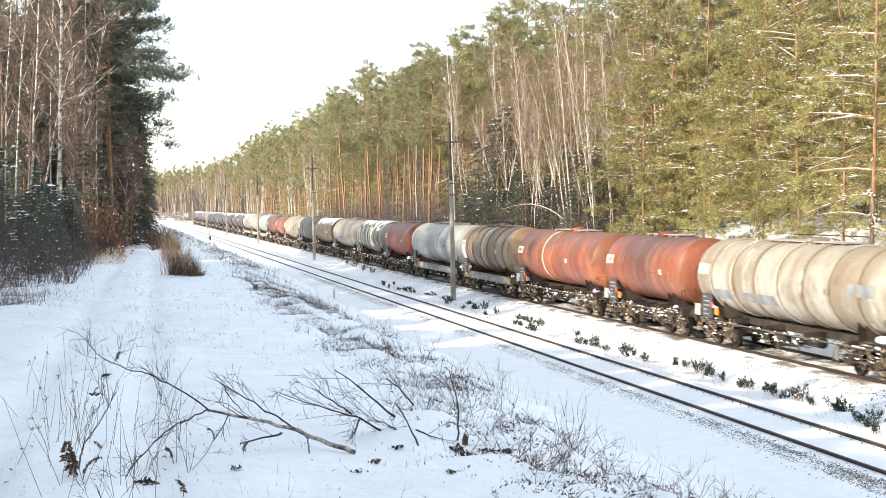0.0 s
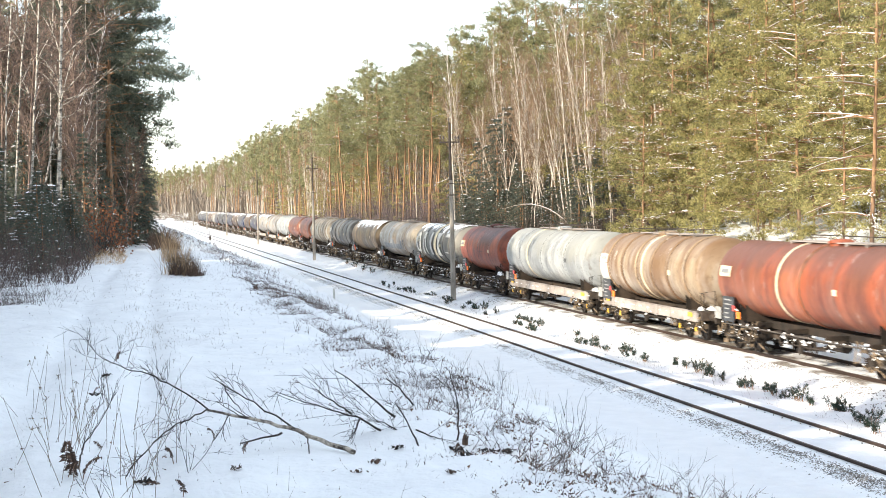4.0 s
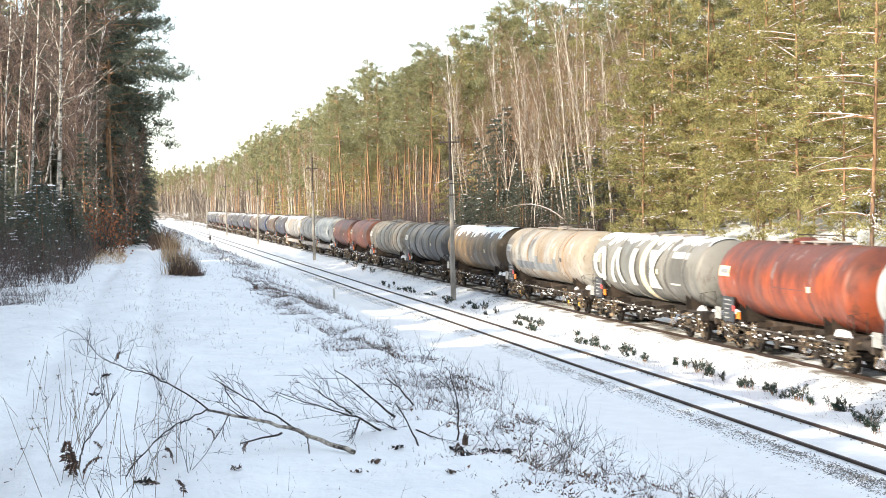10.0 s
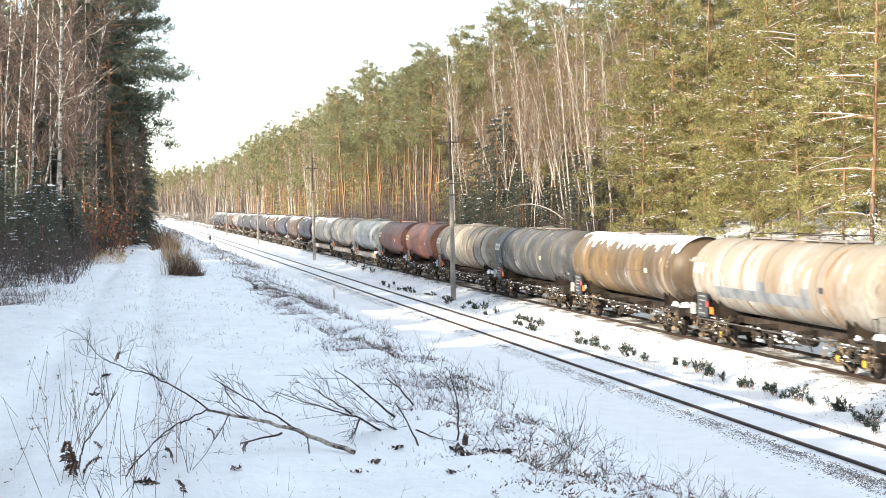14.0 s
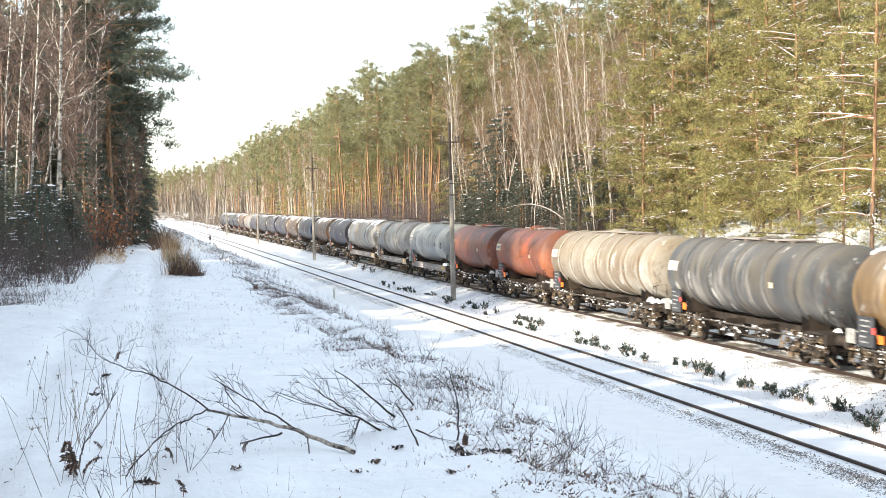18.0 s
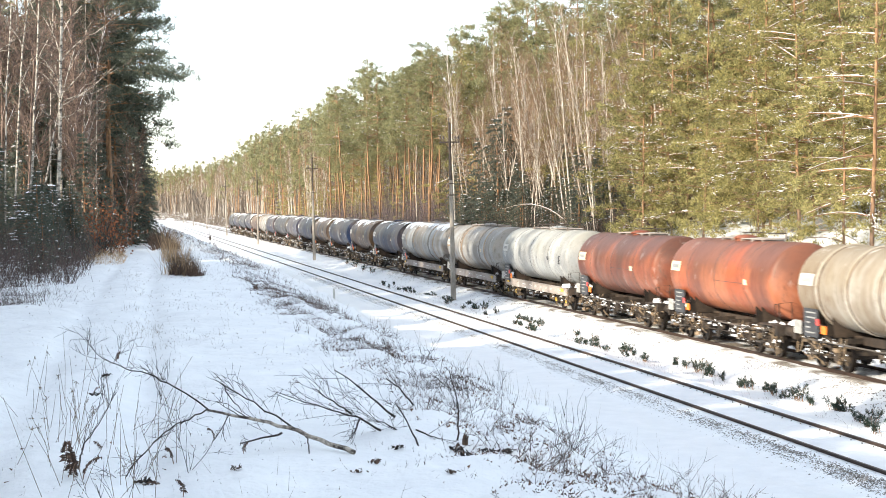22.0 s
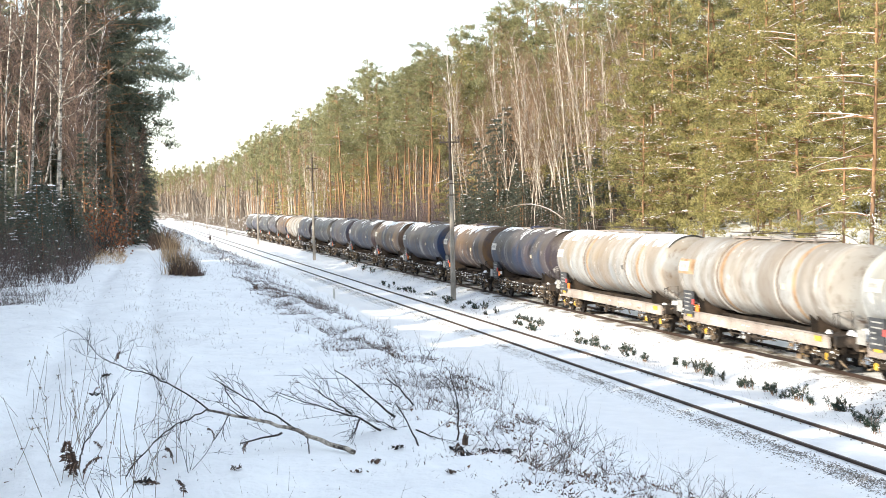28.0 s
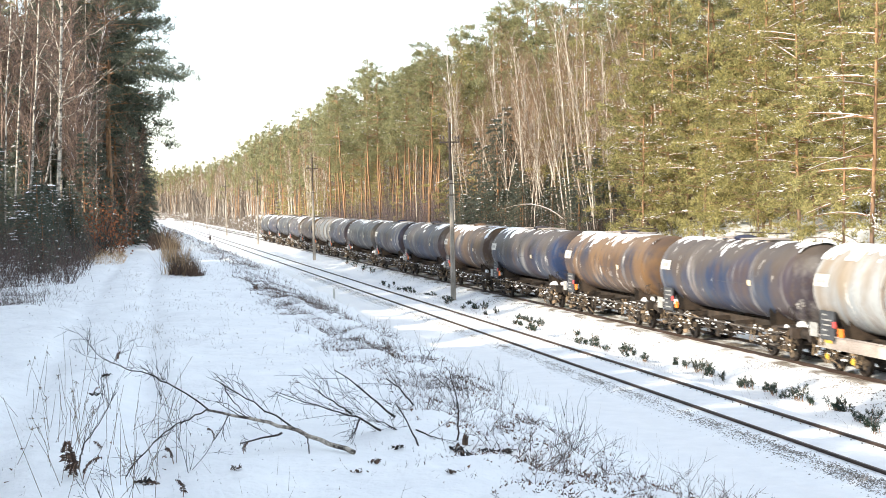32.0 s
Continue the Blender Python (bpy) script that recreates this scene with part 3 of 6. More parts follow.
def ladder_mesh(h, w=0.38):
    g = Geo()
    for s in (-1, 1):
        g.tube([(0, s * w / 2, 0), (0, s * w / 2, h)], 0.02, 6)
    for k in range(int(h / 0.3)):
        g.tube([(0, -w / 2, 0.15 + 0.3 * k), (0, w / 2, 0.15 + 0.3 * k)], 0.014, 5)
    return g.mesh("ladder", FRAME)


def walkway_mesh(L):
    g = Geo()
    for x in (-0.34, -0.17, 0.0, 0.17, 0.34):
        g.box((x, 0, 0), (0.12, L, 0.035))
    for k in np.linspace(-L / 2 + 0.2, L / 2 - 0.2, 5):
        g.box((0, k, -0.06), (0.86, 0.06, 0.08))
    return g.mesh("walkway", BEAM)


def handrail_mesh(L, h=0.20):
    g = Geo()
    g.tube([(0, -L / 2, 0), (0, -L / 2, h), (0, L / 2, h), (0, L / 2, 0)], 0.018, 6)
    for k in np.linspace(-L / 2, L / 2, 5)[1:-1]:
        g.tube([(0, k, 0), (0, k, h)], 0.014, 5)
    return g.mesh("handrail", FRAME)


def platform_rail_mesh():
    g = Geo()
    g.tube([(0, 0, 0), (0, 0, 0.75), (0.45, 0, 0.78), (0.45, 0, 0)], 0.016, 6)
    g.tube([(0, 0, 0.7), (0, 0.35, 0.7), (0, 0.35, 0.0)], 0.02, 6)
    return g.mesh("platform_rail", FRAME)


def underframe_mesh(L):
    g = Geo()
    hw = L / 2 - 0.62
    for x in (-0.28, 0.28):
        g.box((x, 0, 0.98), (0.09, 2 * hw, 0.26))
    for s in (-1, 1):
        g.box((0, s * (hw - 0.09), 1.00), (2.62, 0.16, 0.34))
        g.box((0, s * (hw - 1.0), 1.14), (2.5, 1.3, 0.05))
        for x in (-1.0, 1.0):
            g.box((x, s * (hw - 1.2), 0.98), (0.10, 2.2, 0.2))
        g.box((0, s * (L / 2 - 2.6), 0.88), (2.0, 0.7, 0.2))
    for y in np.linspace(-hw + 3, hw - 3, 4):
        g.box((0, y, 0.98), (2.2, 0.12, 0.16))
    return g.mesh("underframe", FRAME)


def side_sill_mesh(L):
    """A pressed side beam with stiffeners between the bogies."""
    g = Geo()
    l = L - 2.6
    g.box((0, 0, 0.95), (0.07, l, 0.36))
    g.box((-0.03, 0, 1.142), (0.13, l, 0.024))
    g.box((-0.02, 0, 0.758), (0.11, l, 0.024))
    for y in np.linspace(-l / 2 + 0.1, l / 2 - 0.1, 9):
        g.box((-0.045, y, 0.95), (0.022, 0.05, 0.34))
    return g.mesh("side_sill", BEAM)


def gear_mesh(seed):
    """Brake cylinder, air tank, levers, hoses and valve box under the frame."""
    rnd = random.Random(seed)
    g = Geo()
    g.tube([(-0.55, -1.9, 0.72), (-0.55, -0.9, 0.72)], 0.19, 12)
    g.tube([(0.5, 0.4, 0.72), (0.5, 1.4, 0.72)], 0.16, 12)
    g.box((-0.9, 0.4, 0.66), (0.35, 0.5, 0.4))
    g.tube([(-0.75, -2.6, 0.80), (-0.75, 2.6, 0.74)], 0.03, 6)
    g.tube([(-1.15, -2.2, 0.62), (-1.15, 2.0, 0.60)], 0.022, 6)
    for k in range(7):
        y = rnd.uniform(-2.6, 2.6)
        g.tube([(-1.15, y, 0.95), (-1.15 + rnd.uniform(-0.05, 0.2), y + rnd.uniform(-0.3, 0.3), 0.45)], 0.025, 6)
        g.box((rnd.uniform(-1.1, -0.4), y, rnd.uniform(0.5, 0.8)), (0.14, 0.22, 0.14), rnd.uniform(0, 60))
    g.tube([(0, 0.1, 1.3), (0, 0.1, 0.62), (-0.5, 0.1, 0.5), (-1.2, 0.1, 0.5)], 0.085, 10)
    g.tube([(-1.2, 0.1, 0.5), (-1.28, 0.1, 0.5)], 0.13, 10)
    return g.mesh("brake_gear", STEEL)


def rigging_mesh(seed):
    """Levers, hangers, hoses and brackets about a bogie."""
    rnd = random.Random(seed)
    g = Geo()
    for k in range(46):
        x, y, z = rnd.uniform(-1.24, -0.95), rnd.uniform(-1.75, 1.75), rnd.uniform(0.25, 1.0)
        if rnd.random() < 0.5:
            g.tube([(x, y, z), (x + rnd.uniform(-0.1, 0.2), y + rnd.uniform(-0.4, 0.4), z + rnd.uniform(-0.22, 0.22))], rnd.uniform(0.014, 0.03), 5)
        else:
            g.box((x, y, z), (rnd.uniform(0.05, 0.14), rnd.uniform(0.06, 0.26), rnd.uniform(0.04, 0.15)), rnd.uniform(-20, 20), rnd.uniform(-25, 25))
    for y in (-1.55, 1.55):
        g.tube([(-1.1, y, 1.1), (-1.22, y, 0.5), (-1.22, y + 0.3, 0.42), (-1.1, y + 0.36, 1.1)], 0.02, 5)
    return g.mesh("brake_rigging", DUSTY)


def side_rail_mesh(L):
    """A shunting rail on brackets, with steps at its ends."""
    g = Geo()
    l = L - 3.4
    g.tube([(-1.26, -l / 2, 0.93), (-1.26, l / 2, 0.93)], 0.028, 6)
    for y in np.linspace(-l / 2, l / 2, 7):
        g.box((-1.14, y, 0.95), (0.26, 0.05, 0.05))
    for y in (-l / 2 + 0.5, l / 2 - 0.5):
        g.box((-1.22, y, 0.52), (0.26, 0.5, 0.04))
        for o in (-0.22, 0.22):
            g.tube([(-1.26, y + o, 0.52), (-1.26, y + o, 0.95)], 0.016, 5)
    return g.mesh("side_rail", SILL)


def board_mesh():
    g = Geo()
    g.box((0, 0, 0.22), (0.03, 0.56, 0.44))
    return g.mesh("data_board", GREYINK)


def saddle_mesh(R, zc):
    g = Geo()
    a = np.radians(np.linspace(220, 320, 13))
    top = np.stack([(R + 0.01) * np.cos(a), zc + (R + 0.01) * np.sin(a)], axis=-1)
    for y in (-0.28, 0.28):
        n = len(top)
        lo = np.stack([np.clip(top[:, 0], -1.02, 1.02), np.full(n, 1.06)], axis=-1)
        for o in (-0.03, 0.03):
            v = np.concatenate([np.stack([top[:, 0], np.full(n, y + o), top[:, 1]], -1), np.stack([lo[:, 0], np.full(n, y + o), lo[:, 1]], -1)])
            j = np.arange(n - 1)
            g.add(v, np.stack([j, j + 1, n + j + 1, n + j], -1))
    return g.mesh("saddle", FRAME)


def frame_snow_mesh(L, seed):
    """Snow caught on platforms, buffers and levers."""
    rnd = random.Random(seed)
    g = Geo()
    hw = L / 2 - 0.62

    def lump(x, y, z, r):
        n = 9
        a = [k * 2 * math.pi / n for k in range(n)]
        wide, long = r * rnd.uniform(0.4, 0.8), r * rnd.uniform(0.7, 2.2)
        v = [(x + wide * math.cos(t) * rnd.uniform(0.7, 1.2), y + long * math.sin(t) * rnd.uniform(0.7, 1.2), z - 0.01) for t in a]
        v += [(x + 0.55 * (p[0] - x) + rnd.uniform(-0.2, 0.2) * r, y + 0.55 * (p[1] - y), z + r * rnd.uniform(0.25, 0.7)) for p in v]
        v.append((x, y, z + r * 0.7))
        g.add(v, [(k, (k + 1) % n, n + (k + 1) % n, n + k) for k in range(n)] + [(n + k, n + (k + 1) % n, 2 * n, n + k) for k in range(n)])
    for s in (-1, 1):
        for k in range(9):
            lump(rnd.uniform(-1.25, 1.1), s * (hw - rnd.uniform(0.05, 1.5)), 1.165, rnd.uniform(0.08, 0.30))
        for k in range(38):
            lump(-1.12 + rnd.uniform(-0.12, 0.08), s * (L / 2 - 2.55 + rnd.uniform(-1.7, 1.7)), rnd.choice((0.72, 0.72, 0.56, 0.62, 0.85, 0.95, 1.02, 0.45)), 0.014 + 0.075 * rnd.random() ** 2.5)
    for k in range(20):
        lump(-1.1 + rnd.uniform(-0.2, 0.2), rnd.uniform(-2.4, 2.4), rnd.uniform(0.62, 0.86), rnd.uniform(0.03, 0.09))
    for k in range(14):
        lump(-1.26, rnd.uniform(-hw + 1.4, hw - 1.4), 0.955, rnd.uniform(0.03, 0.06))
    return g.mesh("snow_on_frame", SNOWCAP, True)


def manhole_mesh(material):
    g = Geo()
    g.lathe_z([(-0.12, 0.36), (0.14, 0.36), (0.15, 0.42), (0.19, 0.42), (0.20, 0.38), (0.26, 0.30), (0.29, 0.001)], 18)
    for k in range(6):
        a = k * math.pi / 3
        g.box((0.40 * math.cos(a), 0.40 * math.sin(a), 0.17), (0.07, 0.07, 0.1), math.degrees(a))
    return g.mesh("manhole", material)


def panel_mesh():
    g = Geo()
    g.box((0, 0, 0.45), (0.05, 1.02, 0.9))
    g.box((0.03, -0.4, 0.4), (0.05, 0.06, 1.0))
    g.box((0.03, 0.4, 0.4), (0.05, 0.06, 1.0))
    return g.mesh("label_panel", PANEL)


def bars_mesh(rows, seed, w=0.7):
    """Plain bars where small lettering stands."""
    rnd = random.Random(seed)
    g = Geo()
    for k in range(rows):
        l = rnd.uniform(0.25, w)
        g.box((0, (w - l) / 2 - 0.02, -0.16 * k), (0.008, l, 0.045))
    return g.mesh("lettering", GREYINK)


PAINTS = {}


def paint(key):
    """Tank paints, made when first asked for."""
    # base, faded, dirt, streak, patch, crust on the crown
    table = {
        "cream_ringed": ((0.36, 0.335, 0.28), (0.46, 0.45, 0.41), (0.15, 0.095, 0.05), 0.75, 0.7, (0.25, 0.195, 0.125)),
        "red_brown": ((0.27, 0.082, 0.040), (0.20, 0.062, 0.038), (0.065, 0.028, 0.022), 0.7, 0.8, (0.085, 0.043, 0.032)),
        "red_orange": ((0.36, 0.095, 0.042), (0.42, 0.155, 0.08), (0.10, 0.034, 0.028), 0.65, 0.8, (0.13, 0.055, 0.036)),
        "bright_red": ((0.39, 0.088, 0.034), (0.25, 0.062, 0.038), (0.06, 0.026, 0.026), 0.75, 0.8, (0.085, 0.036, 0.028)),
        "tan_ringed": ((0.37, 0.29, 0.20), (0.30, 0.20, 0.12), (0.13, 0.065, 0.032), 0.8, 0.85, (0.20, 0.12, 0.065)),
        "pale_white": ((0.45, 0.455, 0.44), (0.33, 0.348, 0.352), (0.165, 0.172, 0.178), 0.75, 0.8, (0.30, 0.285, 0.235)),
        "grey_ringed": ((0.082, 0.087, 0.09), (0.15, 0.132, 0.104), (0.045, 0.046, 0.052), 0.8, 0.9, (0.135, 0.117, 0.09)),
        "slate_lettered": ((0.165, 0.167, 0.154), (0.26, 0.245, 0.215), (0.075, 0.066, 0.055), 0.6, 0.75, (0.22, 0.205, 0.18)),
        "sandy_cream": ((0.42, 0.415, 0.395), (0.34, 0.295, 0.235), (0.22, 0.14, 0.075), 0.7, 0.7, (0.31, 0.25, 0.175)),
        "stained_white": ((0.33, 0.345, 0.35), (0.22, 0.242, 0.26), (0.19, 0.13, 0.078), 0.7, 0.85, (0.27, 0.205, 0.135)),
        "ochre_brown": ((0.235, 0.145, 0.06), (0.16, 0.105, 0.055), (0.06, 0.045, 0.034), 0.8, 0.8, (0.15, 0.105, 0.06)),
        "dark_blue": ((0.020, 0.034, 0.078), (0.05, 0.066, 0.098), (0.115, 0.07, 0.036), 0.5, 0.75, (0.085, 0.066, 0.052)),
        "dark_rust": ((0.026, 0.036, 0.062), (0.17, 0.095, 0.042), (0.11, 0.066, 0.035), 0.75, 0.85, (0.16, 0.098, 0.052)),
        "dark_grey": ((0.028, 0.039, 0.06), (0.055, 0.058, 0.066), (0.05, 0.038, 0.03), 0.7, 0.8, (0.085, 0.075, 0.065)),
        "light_grey": ((0.32, 0.33, 0.33), (0.39, 0.385, 0.37), (0.155, 0.112, 0.075), 0.8, 0.85, (0.23, 0.195, 0.155)),
    }
    if key not in PAINTS:
        b, f, d, s, p, c = table[key]
        dark, red = "dark_" in key, "red" in key
        PAINTS[key] = tank_paint(key + "_paint", b, f, d, s, p, 0.44 if dark else 0.46, speck=(0.085, 0.07, 0.06) if dark else (0.085, 0.045, 0.028), soot=0.85 if dark else 0.75 if red else 0.55, pale=0.38 if dark else 0.10 if red else 0.4, crust=c, gloss=0.12 if dark else 0.25)
    return PAINTS[key]


def wagon(y, L, colour, label, seed, rings=0, sill=False, snow=0.0, spread=32, plate=True, bands=(), stripe=False, blocks=False, cage=False, letter="", beam=True, cone=False, low=False):
    """A four-axle tank wagon, its buffers L apart, standing at y on the far track."""
    rnd = random.Random(seed)
    R, zc = 1.36, 2.56
    if sill:
        R, zc = 1.38, 2.58
    Lt = L - 2.0
    w = thing("tank_wagon", label, "tank wagon", pose(FAR_AXIS, y, RAIL_TOP), "wagons of the freight train")
    tank = part("tank", shell(Lt, R, zc, cone), paint(colour), w, smooth=True)
    for k in range(rings):
        yy = -Lt / 2 + (k + 0.75) * Lt / (rings + 0.5)
        part("stiffening_ring", hoop(yy, R, zc, 0.07, 0.05), paint(colour), tank, smooth=True)
        # dark line beside the ring: rust, with the ring's shade painted in
        part("rust_line", hoop(yy - 0.115, R, zc, 0.055, 0.006), RUST_SHADE_LINE if colour not in ("grey_ringed", "slate_lettered") else DARKINK, tank, "dark line of rust and painted shade beside the ring", True)
    if not rings:
        for k in (-0.26, 0.02, 0.30):
            part("weld_seam", hoop(k * Lt, R, zc, 0.016, 0.006), DARKINK, tank, "dark weld seam", True)
        if "white" not in colour and "cream" not in colour:
            part("weld_seam", patch_on_tank(-Lt * 0.26, Lt * 0.02, -4.6, -4.0, R, zc, 0.008), DARKINK, tank, "dark weld seam", True)
    for yb, wb in bands:
        part("painted_band", hoop(yb * Lt, R, zc, wb, 0.012), CREAMY, tank, "cream painted band", True)
    part("underframe", cached(("uf", round(L, 2)), lambda: underframe_mesh(L)), FRAME, w)
    if sill and beam:
        for s in (-1, 1):
            o = part("side_sill", cached(("sill", round(L, 1)), lambda: side_sill_mesh(L)), BEAM, w, "dusty pale side beam", at=(s * 1.22, 0, 0))
            if s > 0:
                o.rotation_euler = (0, 0, math.pi)
            for e in (-1, 1):
                p = Geo()
                p.box((0, 0, 0), (0.03, 0.48, 0.16))
                part("hazard_stripe", cached("hz", lambda: p.mesh("hazard_stripe", YELLOW)), YELLOW, o, "yellow warning stripe", at=(-0.06, e * (L / 2 - 2.0), 1.0))
    for s in (-1, 1):
        b = part("bogie", cached("bogie", bogie_frame), STEEL, w, at=(0, s * (L / 2 - 2.55), 0))
        for e in (-0.9, 0.9):
            ws = new("wheelset", cached("wheelset", wheelset_mesh))
            ws.parent = b
            ws.matrix_parent_inverse = Matrix.Translation((0, e, 0.46))
            WHEELSETS.append(ws)
            if sill:
                part("axle_cover", cached("axc", axle_cover_mesh), YELLOW, b, "yellow axle box cover", at=(-1.16, e, 0.46))
            for o in (-0.26, 0.26):
                part("spring", cached("spring", spring_mesh), STEEL, b, at=(-1.17, e + o, 0.42))
        part("brake_rigging", cached(("rig", (seed + s) % 5), lambda: rigging_mesh((seed + s) % 5)), DUSTY, b, "dusty brown levers and hoses")["kind"] = "stuff"
        part("saddle", cached(("saddle", R), lambda: saddle_mesh(R, zc)), FRAME, w, at=(0, s * (L / 2 - 2.75), 0))
        for x in (-0.87, 0.87):
            bf = part("buffer", cached("buffer", buffer_mesh), FRAME, w, at=(x, s * (L / 2 - 0.63), 0.98))
            if s < 0:
                bf.rotation_euler = (0, 0, math.pi)
    for x in (-1.2, 0.75):
        part("platform_rail", cached("prail", platform_rail_mesh), SILL, w, at=(x, -(L / 2 - 0.66), 1.16))
    if not (sill and beam):
        part("side_rail", cached(("rail", round(L, 1)), lambda: side_rail_mesh(L)), SILL, w, "grimy rail and step along the frame")
    part("data_board", cached("board", board_mesh), GREYINK, w, "grey board with worn lettering", at=(-1.33, L / 2 - 1.05, 1.06))
    hook = Geo()
    hook.tube([(0, -L / 2 + 0.5, 0.98), (0, -L / 2 + 0.05, 0.98), (0, -L / 2 - 0.25, 0.90)], 0.05, 8)
    part("coupling", hook, STEEL, w)
    part("brake_gear", cached(("gear", seed % 4), lambda: gear_mesh(seed % 4)), STEEL, w)
    part("snow_on_frame", frame_snow_mesh(L, seed), SNOWCAP, w, "clumps of snow")["kind"] = "stuff"
    top_z = zc + R
    wl = Lt * (0.55 if sill else 0.42)
    part("walkway", cached(("ww", round(wl, 1)), lambda: walkway_mesh(wl)), SILL, w, "narrow dusty top walkway", at=(0.1, 0, top_z + 0.055))
    part("handrail", cached(("hr", round(wl, 1)), lambda: handrail_mesh(wl)), FRAME, w, at=(0.52, 0, top_z + 0.04))
    if sill or cage:
        part("handrail", cached(("hr", round(wl, 1)), lambda: handrail_mesh(wl)), FRAME, w, at=(-0.36, 0, top_z + 0.04))
    part("manhole", cached(("manhole", colour), lambda: manhole_mesh(paint(colour))), FRAME, w, at=(0, rnd.uniform(-0.6, 0.6), top_z - 0.10))
    part("ladder", cached("ladder", lambda: ladder_mesh(2.9)), FRAME, w, at=(0.75, -Lt / 2 - 0.45, 1.1))
    pan = part("label_panel", cached("panel", panel_mesh), PANEL, w, "dark panel with rows of white lettering", at=(-1.30, L / 2 - 2.0, 1.02))
    part("lettering", cached(("bars", seed % 3), lambda: bars_mesh(5, seed % 3)), GREYINK, pan, at=(-0.03, 0, 0.78))
    for nm, mt, dy, dz, s in (("hazard_plate", ORANGE, -1.0, 0.30, (0.03, 0.34, 0.26)), ("tag", REDTAG, -0.55, 0.52, (0.025, 0.2, 0.2))):
        g = Geo()
        g.box((0, 0, 0), s)
        part(nm, cached(nm, lambda: g.mesh(nm, mt)), mt, w, "plain orange plate" if mt == ORANGE else "small red tag", at=(-1.34, L / 2 - 2.0 + dy, 1.0 + dz))
    if plate:
        y1 = Lt / 2 - 0.15 - rnd.uniform(0, 0.3)
        part("number_plate", patch_on_tank(y1 - 1.0, y1, 4, 20, R, zc, 0.018), CREAMY if "red" in colour else WHITE, tank, "pale painted panel", True)
        part("lettering", patch_on_tank(y1 - 0.85, y1 - 0.15, 9, 15, R, zc, 0.024), STRIPE if "red" in colour else GREYINK, tank, "unreadable lettering", True)
    if colour == "tan_ringed":
        part("painted_panel", patch_on_tank(y1 - 1.25, y1 + 0.05, -38, 3, R, zc, 0.013), WHITE, tank, "large pale worn panel", True)
    if colour in ("light_grey", "stained_white", "sandy_cream"):
        if plate and colour == "light_grey":
            part("painted_panel", patch_on_tank(y1 - 1.6, y1 + 0.05, 0, 24, R, zc, 0.012), RUSTPANEL, tank, "rust-brown painted panel", True)
        for f0 in (0.16, -0.31):
            part("rust_band", hoop(f0 * Lt, R, zc, 0.16, 0.008), RUSTPANEL, tank, "orange-brown rusted band", True)
    yy = -Lt * rnd.uniform(0.18, 0.3)
    part("stencil", patch_on_tank(yy, yy + 0.3, -6, 2, R, zc, 0.016), CREAMY if stripe is False and "cream" not in colour and "white" not in colour else DARKINK, tank, "small stencilled block", True)
    if letter:
        # one readable capital on the shell
        cu = bpy.data.curves.new("letter", "FONT")
        cu.body, cu.size, cu.extrude, cu.align_x = letter, 0.62, 0.012, "CENTER"
        cu.materials.append(DARKINK)
        lt = new("letter", cu)
        lt.parent = tank
        lt.matrix_local = Matrix(((0, 0, -1, -R - 0.02), (-1, 0, 0, -Lt * 0.42), (0, 1, 0, zc - 0.28), (0, 0, 0, 1)))
        lt["label"] = "dark painted capital letter"
    if stripe:
        part("painted_stripe", patch_on_tank(-Lt * 0.22, Lt * 0.34, -32, -14, R, zc, 0.010), STRIPE, tank, "grey-blue painted stripe", True)
        part("painted_stripe", patch_on_tank(Lt * 0.02, Lt * 0.07, -14, 0, R, zc, 0.010), STRIPE, tank, "grey-blue painted stripe", True)
        part("painted_stripe", patch_on_tank(-Lt * 0.22, -Lt * 0.18, -14, -2, R, zc, 0.010), STRIPE, tank, "grey-blue painted stripe", True)
    if low:
        for f0, f1 in ((0.40, 0.28), (0.20, 0.02)):
            part("painted_stripe", patch_on_tank(Lt * f1, Lt * f0, -34, -18, R, zc, 0.010), STRIPE, tank, "grey-blue painted stripe", True)
        part("painted_panel", patch_on_tank(-Lt * 0.47, -Lt * 0.36, -4, 12, R, zc, 0.010), STRIPE, tank, "grey-blue painted panel", True)
    if blocks:
        # a large white emblem, drawn as plain shapes: an oval ring, a wedge, a column and an hourglass
        for nm, yc, wd in (("oval", 5.35, 1.75), ("wedge", 3.05, 1.75), ("column", 0.75, 0.62), ("hourglass", -1.9, 1.45)):
            part("emblem_shape", emblem(nm, yc, wd, R, zc), WHITE, tank, "white shape of a large emblem", True)
        part("painted_band", hoop(-0.5, R, zc, 0.30, 0.056), CREAMY, tank, "worn cream band", True)
        part("painted_panel", patch_on_tank(-5.6, -3.9, 24, 36, R, zc, 0.016), WHITE, tank, "pale painted panel", True)
        part("lettering", patch_on_tank(-4.9, -3.8, -22, -19, R, zc, 0.016), WHITE, tank, "unreadable lettering", True)
    if snow > 0:
        part("snow_cover", snow_on_tank(Lt, R, zc, snow - 0.55, spread, seed), SNOWCAP, tank, "melting snow on the crown", True)
    return w


WHEELSETS = []
TRAIN = []
